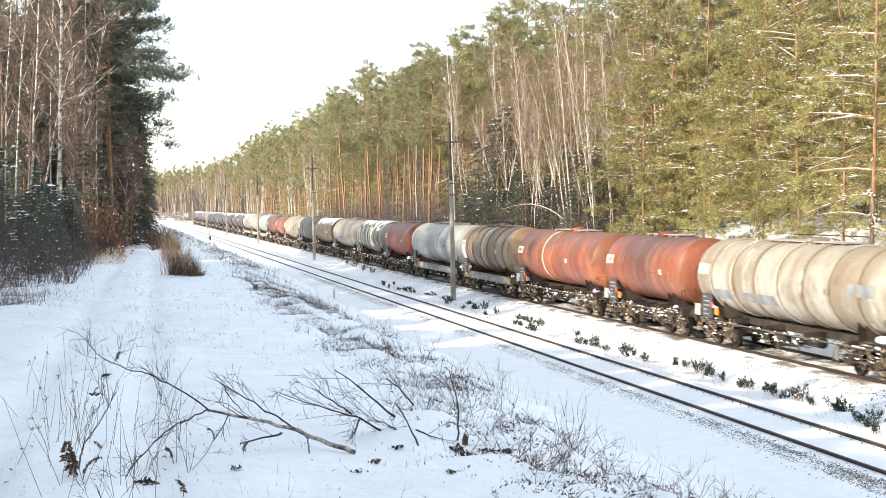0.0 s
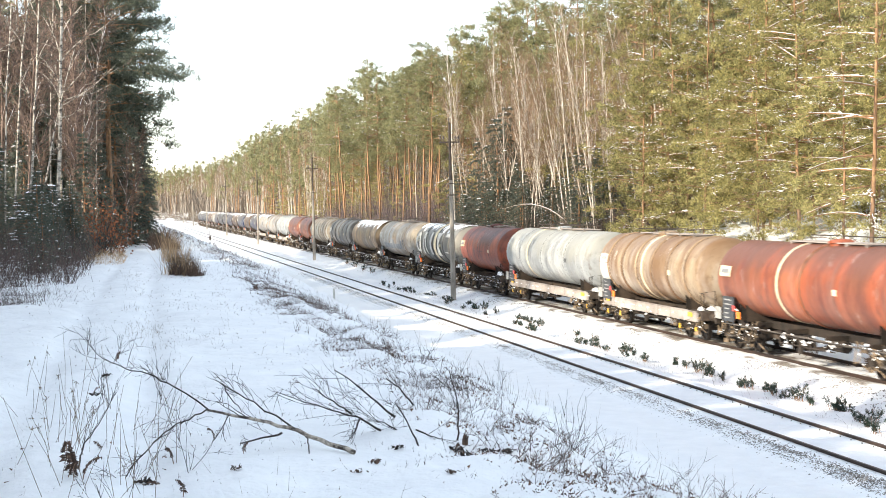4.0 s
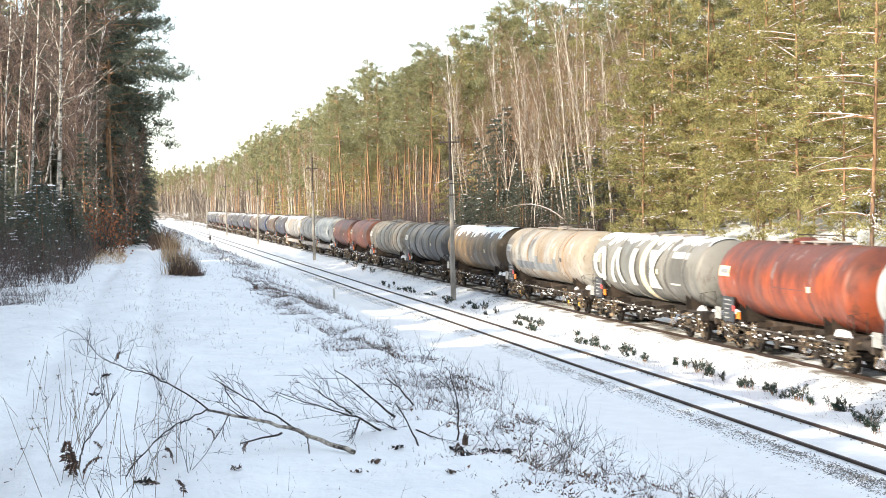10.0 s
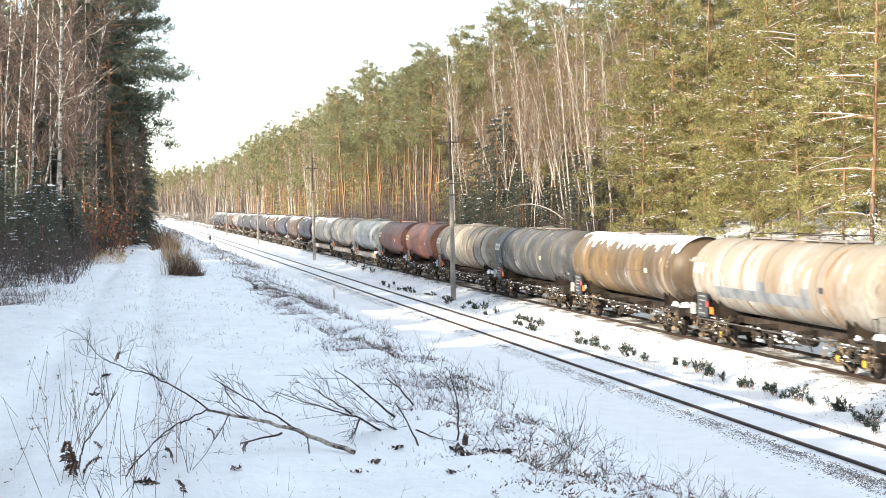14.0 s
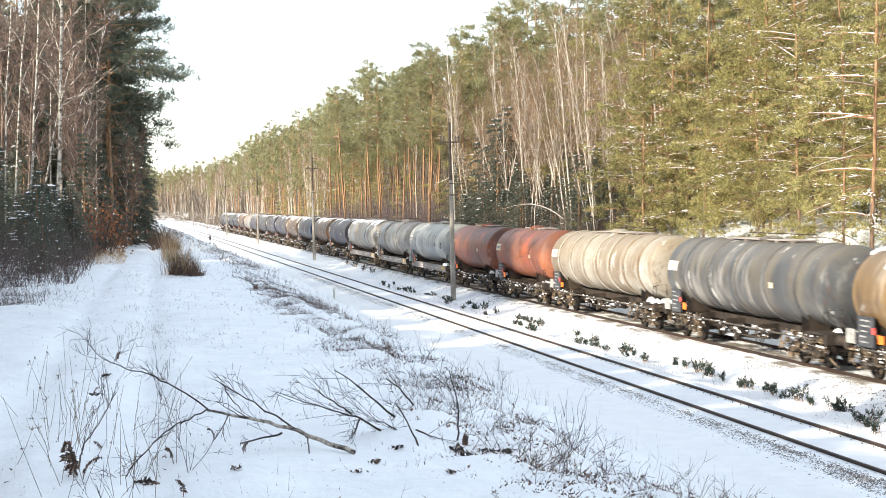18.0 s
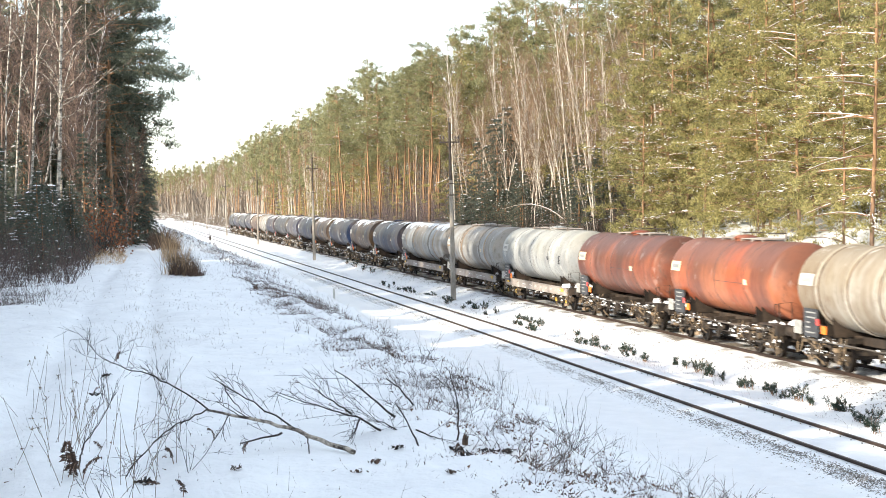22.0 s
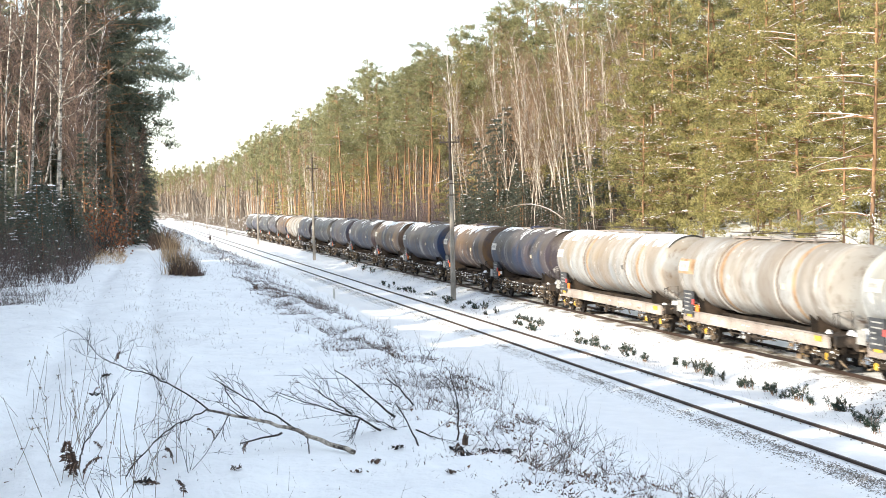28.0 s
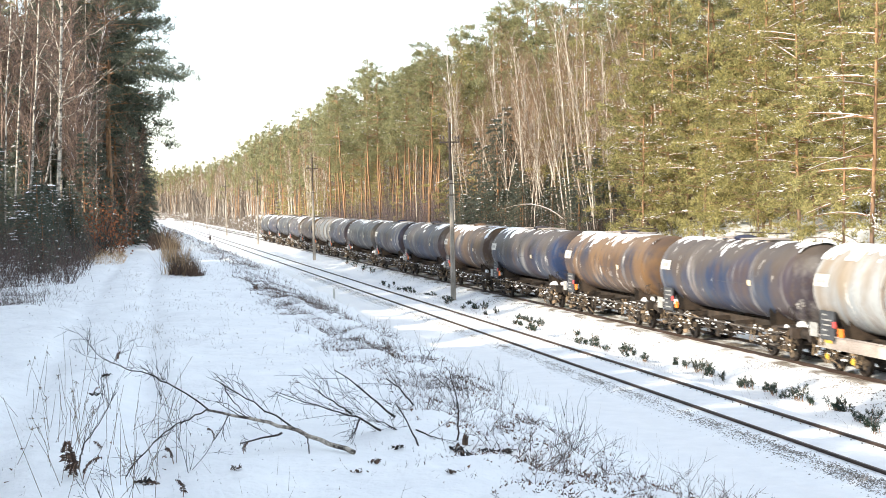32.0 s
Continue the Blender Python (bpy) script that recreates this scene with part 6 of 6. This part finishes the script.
def seedling(x, y, s, rs):
    """A knee-high pine seedling: low spreading sprigs with whorls of needles and a little snow."""
    p = thing("pine_seedling", "small dark green pine seedling in the snow", "shrub", pose(x, y, float(ground_z(x, y))), "seedlings between the tracks")
    st, gr, sn = Geo(), Geo(), Geo()
    bs, ts = [], []
    n = 9 if s > 0.4 else 5
    for k in range(n):
        a = rs.rand() * 6.28
        q = rs.uniform(0.15, 1.0)
        root = np.array([rs.normal(0, 0.14), rs.normal(0, 0.30), 0]) * s
        e = root + np.array([math.cos(a) * s * 0.5 * q, math.sin(a) * s * 0.7 * q, s * rs.uniform(0.25, 0.85)])
        st.tube([root - [0, 0, 0.12], (root + e) / 2 + [0, 0, 0.04], e], [0.012, 0.008, 0.004], 4, False)
        u = rs.uniform(0.35, 1.05, (72, 1))
        c = root * (1 - u) + e * u + rs.normal(0, 0.022, (72, 3))
        bs.append(c)
        ts.append(c + unit(rs.normal(0, 1, (72, 3)) + unit(e - root) * 0.9) * rs.uniform(0.05, 0.11, (72, 1)))
        if k % 2 == 0:
            r = 0.07 * s * rs.uniform(0.6, 1.5)
            c = root * 0.5 + e * 0.5 + [0, 0, 0.02]
            sn.add([c + [r, 0, 0], c + [0, r * 1.4, -0.01], c - [r, 0, 0], c - [0, r * 1.4, 0.01], c + [0, 0, r * 0.6]], [(0, 1, 4, 0), (1, 2, 4, 1), (2, 3, 4, 2), (3, 0, 4, 3), (0, 3, 2, 1)])
    gr.blades(np.vstack(bs), np.vstack(ts), 0.016)
    part("stem", st, TWIG, p)
    part("needles", gr, SEEDLING, p)
    part("snow", sn, SNOWCAP, p, "crumbs of snow")["kind"] = "stuff"


for x, y, s in ((19.3, 59.7, 0.55), (19.4, 54.1, 0.5), (19.45, 53.2, 0.4), (19.6, 52.2, 0.7), (19.5, 51.5, 0.75), (19.4, 50.7, 0.5), (19.35, 49.4, 0.45), (19.2, 46.8, 0.6), (19.5, 46.0, 0.45), (19.45, 45.5, 0.5), (19.2, 43.0, 0.75), (19.3, 43.6, 0.45), (19.35, 41.0, 0.6), (19.4, 40.4, 0.55), (18.95, 38.8, 0.45), (19.5, 38.9, 0.7), (18.4, 36.7, 0.45), (19.4, 64.0, 0.5), (18.8, 62.0, 0.55), (19.4, 66.8, 0.4), (19.6, 73.5, 0.6), (19.45, 74.8, 0.55), (19.6, 77.8, 0.5), (18.7, 57.4, 0.4), (21.0, 150, 0.8), (20.8, 143, 0.8), (20.6, 137, 0.7), (20.5, 131, 0.7), (19.8, 90, 0.5), (19.7, 86, 0.6)):
    seedling(x, y, s * 0.85, rs)
for k in range(40):
    seedling(18.5 + 1.1 * rs.rand(), 33 + 85 * rs.rand() ** 1.2, rs.uniform(0.2, 0.45), rs)


def grow(g, rs, p, d, ln, r, depth):
    """A forking twig."""
    n = 4
    pts = [np.array(p, float)]
    d = np.array(d, float)
    for k in range(n):
        d = unit(d + rs.normal(0, 0.075, 3))
        pts.append(pts[-1] + d * ln / n)
    g.tube(pts, np.linspace(r, r * 0.45, n + 1), 5 if r > 0.006 else 3, False)
    if depth > 0:
        for k in range(rs.randint(1, 4)):
            i = rs.randint(1, n + 1)
            grow(g, rs, pts[i], unit(d + rs.normal(0, 0.38, 3)), ln * rs.uniform(0.45, 0.9), max(0.0019, r * 0.6), depth - 1)


def limb(g, rs, pts, r0, r1, side=6, ln=0.35):
    """A limb through pts; gives back the twigs along it."""
    tw = Geo()
    pts = np.array(pts)
    t = np.linspace(0, 1, len(pts))
    s = np.linspace(0, 1, 3 * len(pts))
    q = np.column_stack([np.interp(s, t, pts[:, i]) for i in range(3)]) + rs.normal(0, 0.006, (len(s), 3))
    g.tube(q, np.linspace(r0, r1, len(s)), 7)
    way = unit(pts[-1] - pts[0])
    for k in range(side):
        u = rs.uniform(0.2, 0.92)
        p = np.array([np.interp(u, t, pts[:, i]) for i in range(3)])
        grow(tw, rs, p, unit(way * 1.0 + rs.normal(0, 0.36, 3) + [0, 0, 0.10]), ln * rs.uniform(0.5, 1.4), max(0.0026, r1 * 0.5), 2)
    return tw


def fallen_birch():
    b = thing("fallen_branch", "fallen birch top lying on the snow, twigs bare", "branch")
    b.location = (1.80, 12.55, 3.8)
    o = Vector((1.80, 12.55, 3.8))
    specs = BRANCHES
    for k, (nm, pts, r0, r1, sd, ln) in enumerate(specs):
        g = Geo()
        tw = limb(g, rs, np.array(pts) - np.array(o), r0 * 0.80, r1 * 0.80, sd, ln)
        lm = part(nm, g, THIN_BIRCH if nm == "stem" else BRANCHWOOD, b, smooth=True)
        if sd:
            part("twig_spray", tw, BRANCHWOOD, lm)["kind"] = "stuff"


BRANCHES = (
    ("stem", [(1.77, 12.45, 3.81), (1.55, 12.6, 3.89), (1.28, 12.85, 3.98), (1.03, 13.1, 4.03), (0.67, 13.45, 4.08)], 0.027, 0.013, 4, 0.3),
    ("limb", [(0.67, 13.45, 4.08), (0.36, 13.8, 4.26), (0.21, 14.1, 4.33), (-0.02, 14.5, 4.35), (-0.24, 14.8, 4.44), (-0.37, 15.0, 4.60)], 0.009, 0.003, 14, 0.26),
    ("limb", [(0.67, 13.45, 4.08), (0.48, 13.2, 4.03), (0.30, 12.9, 3.99), (0.15, 12.5, 3.91), (0.03, 12.2, 3.85), (-0.08, 11.7, 3.69)], 0.008, 0.005, 18, 0.34),
    ("limb", [(1.36, 12.8, 3.95), (1.04, 13.2, 4.15), (0.79, 13.5, 4.29)], 0.010, 0.005, 8, 0.24),
    ("limb", [(0.79, 13.5, 4.29), (0.87, 13.4, 4.17), (0.94, 13.2, 4.07)], 0.007, 0.004, 2, 0.2),
    ("limb", [(1.24, 12.9, 3.93), (1.07, 12.8, 3.91), (0.89, 12.6, 3.91)], 0.012, 0.006, 2, 0.2),
    ("limb", [(1.42, 12.7, 3.92), (1.41, 12.5, 3.85), (1.39, 12.35, 3.77)], 0.007, 0.006, 0, 0.2),
)
fallen_birch()


def dead_brush(base, pieces, label):
    b = thing("dead_branch", label, "branch")
    b.location = base
    for pts, r0, r1, sd in pieces:
        g = Geo()
        tw = limb(g, rs, np.array(pts) - np.array(base), r0 * 0.75, r1 * 0.75, sd, 0.28)
        lm = part("limb", g, BRANCHWOOD, b, smooth=True)
        part("twig_spray", tw, BRANCHWOOD, lm)["kind"] = "stuff"


dead_brush((2.32, 13.75, 3.85), (([(2.32, 13.75, 3.90), (2.11, 14.3, 4.09), (1.94, 14.9, 4.22)], 0.014, 0.006, 3),), "dark broken stick leaning out of the snow")
dead_brush((2.1, 13.2, 3.82), (([(2.10, 13.2, 3.86), (1.96, 13.4, 3.95), (1.71, 13.7, 4.01), (1.35, 14.2, 4.10)], 0.014, 0.004, 8), ([(1.96, 13.4, 3.95), (1.86, 13.1, 3.86)], 0.012, 0.007, 4), ([(1.91, 13.5, 3.97), (1.76, 13.6, 4.08), (1.61, 13.8, 4.17)], 0.011, 0.004, 6)), "dark twiggy branch lying on the snow")
dead_brush((2.72, 13.0, 3.75), (([(2.72, 13.0, 3.78), (2.76, 13.1, 4.0), (2.71, 13.2, 4.35)], 0.011, 0.004, 6),), "thin bare sapling on the bank's edge")
dead_brush((2.34, 12.9, 3.75), (([(2.35, 12.7, 3.74), (2.33, 13.0, 3.90), (2.25, 13.3, 4.08)], 0.013, 0.004, 5), ([(2.30, 13.1, 3.82), (2.12, 13.2, 3.93), (2.02, 13.3, 3.95)], 0.010, 0.004, 6), ([(2.42, 13.2, 3.85), (2.55, 13.0, 3.80)], 0.010, 0.005, 4)), "tangle of dark bare twigs in the snow")
dead_brush((2.59, 14.3, 3.9), (([(2.59, 14.3, 3.93), (2.52, 14.7, 4.05), (2.45, 15.0, 4.10)], 0.012, 0.005, 4),), "crooked dead stick on the bank's edge")
dead_brush((-0.34, 12.4, 3.8), (([(-0.37, 12.2, 3.84), (-0.34, 12.4, 3.98), (-0.20, 12.6, 4.14), (-0.08, 12.8, 4.33)], 0.008, 0.003, 5),), "thin forked twig standing on the verge")


def rotten_stump(x, y, h, r):
    """A splintered stub of bark."""
    st = thing("rotten_stump", "small splintered brown stump in the snow", "stump", pose(x, y, float(ground_z(x, y))))
    g = Geo()
    for k in range(11):
        a = k * 0.571
        top = h * rs.uniform(0.55, 1.05)
        q = np.array([math.cos(a), math.sin(a), 0]) * r
        g.tube([q * 1.25 + [0, 0, -0.05], q * 1.0 + [0, 0, top * 0.6], q * 0.8 + [0.02, 0, top]], [r * 0.42, r * 0.36, r * 0.08], 5)
    part("bark", g, STEMS, st)


rotten_stump(2.80, 13.05, 0.11, 0.018)

# twiggy low bushes on the shoulder of the bank
for k in range(130):
    y = 9.8 + 26 * rs.rand() ** 1.3
    x = float(bank_edge(y)) + rs.triangular(-0.5, 0.3, 1.9)
    sh = thing("bilberry_bush", "low dark leafless bilberry bush dusted with snow", "shrub", pose(x, y, float(ground_z(x, y))), "bushes on the bank")
    g = Geo()
    for q in range(7):
        a = rs.rand() * 6.28
        grow(g, rs, (0.12 * math.cos(a), 0.12 * math.sin(a), -0.03), unit(np.array([rs.normal(0, 0.8), rs.normal(0, 0.8), 0.8])), rs.uniform(0.07, 0.19), 0.0028, 2)
    part("stem", g, HEATHER, sh)["kind"] = "stuff"

# bare shoots that stand about the verge and the bank
for k in range(20):
    y = rs.uniform(10.5, 22)
    x = float(bank_edge(y)) + rs.uniform(-0.3, 2.2) if k % 3 else rs.uniform(-0.9, 0.6)
    z = float(ground_z(x, y))
    sh = thing("bare_shoot", "thin leafless shoot standing in the snow", "shrub", pose(x, y, z), "shoots on the verge")
    g = Geo()
    for q in range(rs.randint(2, 5)):
        grow(g, rs, (0, 0, -0.03), unit(np.array([rs.normal(0, 0.4), rs.normal(0, 0.4), 1.0])), rs.uniform(0.16, 0.34), 0.003, 2)
    part("stem", g, BRANCHWOOD, sh)["kind"] = "stuff"


def weed_stalk(x, y, h, head=True):
    """A dry umbel on a straight stalk."""
    w = thing("weed_stalk", "tall dry umbel stalk standing in the snow" if head else "thin dry stalk standing in the snow", "weed", pose(x, y, float(ground_z(x, y))), "dry stalks on the verge")
    g = Geo()
    top = np.array([rs.normal(0, 0.12) * h / 0.4, rs.normal(0, 0.08), h])
    g.tube([(0, 0, -0.03), top * 0.5 + [rs.normal(0, 0.01), 0, 0], top], [0.0021, 0.0018, 0.0013], 4, False)
    part("stalk", g, DRY, w)
    if not head:
        return
    g = Geo()
    for k in range(9):
        e = top + [rs.normal(0, 0.014), rs.normal(0, 0.014), rs.uniform(-0.03, 0.03)]
        g.tube([top, e], [0.0012, 0.0025], 3, False)
    part("umbel", g, DRY, w)["kind"] = "stuff"


for k in range(16):
    q = rs.uniform(11.2, 19)
    weed_stalk((rs.uniform(-0.068, -0.02)) * q, q, rs.uniform(0.2, 0.5))


def fern(x, y, s, lean):
    """A curled dead frond: a bent stalk with shrivelled leaflets in two rows."""
    f = thing("dead_fern", "curled brown dead fern frond above the snow", "dead fern", pose(x, y, float(ground_z(x, y)), rz=rs.uniform(0, 360)), "dead ferns")
    t = np.linspace(0, 1, 9)
    path = np.column_stack([lean * s * t ** 2, 0.12 * s * np.sin(3 * t), s * (1.25 * t - 0.45 * t ** 3) - 0.03])
    g = Geo()
    g.tube(path, np.linspace(0.004, 0.002, 9), 4, False)
    part("stalk", g, TWIG, f)
    g = Geo()
    for k in range(64):
        u = rs.uniform(0.3, 1.0)
        c = np.array([np.interp(u, t, path[:, i]) for i in range(3)])
        side = (1 if k % 2 else -1) * (1.15 - u) * 0.30 * s
        e = c + [rs.normal(0, 0.03) * s, side, rs.uniform(-0.16, 0.06) * s]
        w = unit(rs.normal(0, 1, 3)) * s * 0.032
        m = (c + e) / 2 + [0, 0, 0.03 * s]
        g.add([c, m - w, e, m + w], [(0, 1, 2, 0), (0, 2, 3, 0)])
    part("frond", g, WITHERED, f)


for x, y, s, lean in ((0.91, 12.69, 0.14, 0.3), (0.35, 12.59, 0.2, -0.3), (0.72, 13.5, 0.15, 0.4), (0.36, 10.98, 0.18, 0.3), (-0.40, 11.95, 0.30, 0.4), (-0.36, 11.85, 0.26, -0.5), (-0.33, 11.75, 0.24, 0.6), (-0.44, 11.8, 0.22, -0.3), (-0.38, 11.7, 0.2, 0.2), (-0.21, 13.38, 0.12, 0.7), (-0.35, 17.2, 0.14, 0.5), (-0.12, 20.0, 0.2, 0.3), (2.72, 12.9, 0.16, 0.1), (2.76, 12.95, 0.12, -0.4), (3.0, 37.0, 0.3, 0.6), (3.03, 36.9, 0.25, -0.5)):
    fern(x, y, s, lean)


def leaf_clump(x, y, r):
    """Dark rotted leaf scraps; some stand in for dark holes in the snow."""
    c = thing("leaf_clump", "dark leaf scraps, some standing in for dark holes in the snow", "dead leaves", pose(x, y, float(ground_z(x, y))), "leaf clumps")
    g = Geo()
    for k in range(26):
        p = rs.normal(0, r * 0.40, 3) * [1, 1, 0.3] + [0, 0, r * 0.3]
        u, v = unit(rs.normal(0, 1, 3)) * r * 0.30, unit(rs.normal(0, 1, 3)) * r * 0.16
        g.add([p - u, p - v, p + u, p + v], [(0, 1, 2, 0), (0, 2, 3, 0)])
    part("leaf", g, BRANCHWOOD if r > 0.06 else WITHERED, c)["kind"] = "stuff"


for x, y, r in ((0.78, 11.7, 0.06), (0.12, 11.84, 0.09), (0.17, 11.8, 0.06), (-0.24, 18.9, 0.08), (1.65, 11.5, 0.05), (1.84, 11.8, 0.06), (2.75, 12.75, 0.09), (2.65, 12.85, 0.07), (-0.33, 17.1, 0.07), (2.15, 12.6, 0.07), (2.9, 12.4, 0.10), (3.05, 12.6, 0.08), (2.8, 12.2, 0.07), (3.3, 13.4, 0.09), (3.6, 12.1, 0.08), (2.3, 11.2, 0.06)):
    leaf_clump(x, y, r)
# dry stalks crowded round the tip of the fallen branch
for k in range(64):
    q = rs.uniform(10.9, 16.5)
    u = rs.normal(-0.036, 0.010) if k % 2 else rs.normal(0.008, 0.012)
    weed_stalk(u * q, q, 0.15 + 0.6 * rs.rand() ** 1.6, head=False)


def grass_tussock(x, y, r, h, straw, stems):
    t = thing("grass_tussock", "tall clump of straw-coloured dead grass and brown stems", "grass clump", pose(x, y, float(ground_z(x, y))))
    for nm, mt, n, hh, dx, wd in (("straw", STRAW, straw, h, -0.1, 0.012), ("stem_tangle", STEMS, stems, h * 0.75, 0.12, 0.012)):
        a, q = rs.rand(n) * 6.28, np.sqrt(rs.rand(n)) * r
        b = np.column_stack([np.cos(a) * q + dx, np.sin(a) * q * 2.4, np.full(n, -0.05)])
        lift = np.where(rs.rand(n) < 0.12, 0.0, rs.uniform(0.28, 0.55, n) * hh) if nm == "straw" else np.zeros(n)
        b[:, 2] += lift
        e = b + unit(np.column_stack([rs.normal(0.08, 0.25, n), rs.normal(0, 0.25, n), np.ones(n)])) * ((hh * rs.uniform(0.25, 1.1, n) - lift * 0.8).clip(0.1))[:, None]
        g = Geo()
        g.blades(b, e, wd)
        part(nm, g, mt, t)["kind"] = "stuff"


grass_tussock(1.45, 47.0, 0.26, 1.34, 380, 460)
grass_tussock(1.78, 46.6, 0.26, 1.05, 110, 460)
grass_tussock(1.95, 46.0, 0.22, 0.6, 20, 240)


def leafy_bush(x, y, h, n):
    b = thing("leafy_bush", "young tree with russet dead leaves at the forest edge", "bush", pose(x, y, float(ground_z(x, y))))
    g = Geo()
    for k in range(10):
        grow(g, rs, (0, 0, 0), unit(np.array([rs.normal(0, 0.4), rs.normal(0, 0.4), 1.0])), h * rs.uniform(0.6, 1.0), 0.011, 1)
    part("stem", g, BRANCHWOOD, b)
    c = rs.normal(0, 1, (n, 3)) * [0.55, 0.6, 0.45] * h / 2 + [0, 0, h * 0.55]
    g = Geo()
    g.blades(c, c + unit(rs.normal(0, 1, (n, 3))) * 0.11, 0.07)
    part("foliage", g, BEECH, b)


leafy_bush(-0.95, 66, 2.4, 420)
leafy_bush(-0.45, 67, 2.0, 220)
leafy_bush(-1.5, 66, 1.3, 130)
leafy_bush(-0.1, 69, 0.9, 90)
leafy_bush(-0.75, 70, 3.4, 130)


# ---------------------------------------------------------------- stones and rail fastenings
def stones(rs, n, x0, x1, y0, y1, size, keep=None):
    y = y0 + (y1 - y0) * rs.rand(n) ** 1.6
    x = rs.normal((x0 + x1) / 2, (x1 - x0) / 4, n)
    if keep is not None:
        ok = keep(x, y) > rs.rand(n)
        x, y = x[ok], y[ok]
    n = len(x)
    z = ground_z(x, y)
    s = size * rs.uniform(0.5, 1.2, n)
    o = np.array([(1, 0, 0), (0, 1, 0), (-1, 0, 0), (0, -1, 0), (0, 0, 1)], float)
    a = rs.rand(n) * 6.28
    ca, sa = np.cos(a), np.sin(a)
    k = o[None] * rs.uniform(0.6, 1.2, (n, 5, 3)) * s[:, None, None]
    v = np.stack([k[..., 0] * ca[:, None] - k[..., 1] * sa[:, None], k[..., 0] * sa[:, None] + k[..., 1] * ca[:, None], k[..., 2] * 0.7], -1) + np.column_stack([x, y, z])[:, None]
    i = np.arange(n)[:, None, None] * 5
    f = np.array([(0, 1, 4, 0), (1, 2, 4, 1), (2, 3, 4, 2), (3, 0, 4, 3)])[None]
    g = Geo()
    g.add(v.reshape(-1, 3), (i + f).reshape(-1, 4))
    return g


stuff("ballast_stones", stones(rs, 15000, 13.85, 14.6, 27, 130, 0.026, lambda x, y: np.clip(0.2 + vnoise(x, y, 0.8, 41) * 0.9, 0.1, 1)), STONE, "loose ballast stones poking through the snow", "gravel")
stuff("ballast_stones", stones(rs, 14000, 20.3, 22.0, 40, 150, 0.03, lambda x, y: np.clip(vnoise(x, y, 1.2, 42) * 1.5 - 0.25, 0.08, 1)), STONE, "ballast stones on the shoulder of the far track", "gravel")


def clip_mesh():
    g = Geo()
    g.box((0, 0, 0.0), (0.09, 0.07, 0.02))
    g.tube([(-0.02, 0, 0.01), (-0.02, 0, 0.04)], [0.016, 0.012], 6)
    return g.mesh("rail_clip", RAIL)


for x, s in ((NEAR_RAILS[1], -1), (FAR_RAILS[1], -1)):
    for k in range(145):
        part("rail_clip", cached("clip", clip_mesh), RAIL, track_near if x < 20 else track_far, at=(x + s * 0.13, 28.0 + 0.55 * k, 0.115 if x < 20 else 0.085))


# ---------------------------------------------------------------- the train rolls past
def motions():
    times = [-1.0, 0.0, 4.0, 8.0, 12.0, 16.0, 20.0, 24.0, 28.0, 32.0, 33.0]
    for w, y in TRAIN:
        walk(w, [(t, pose(FAR_AXIS, y - WAGON_SPEED * t, RAIL_TOP)) for t in times])
    # every wheelset turns alike: key one, share its keys
    first = WHEELSETS[0]
    rate = math.degrees(WAGON_SPEED / 0.46)
    rows = [(k / 15.0, pose(0, 0, 0, rate * k / 15.0)) for k in range(-15, 16 * 33 + 1)]
    walk(first, rows)
    for ws in WHEELSETS[1:]:
        ws.rotation_mode = "QUATERNION"
        ws.animation_data_create()
        ws.animation_data.action = first.animation_data.action
        ws.animation_data.action_slot = first.animation_data.action_slot


motions()
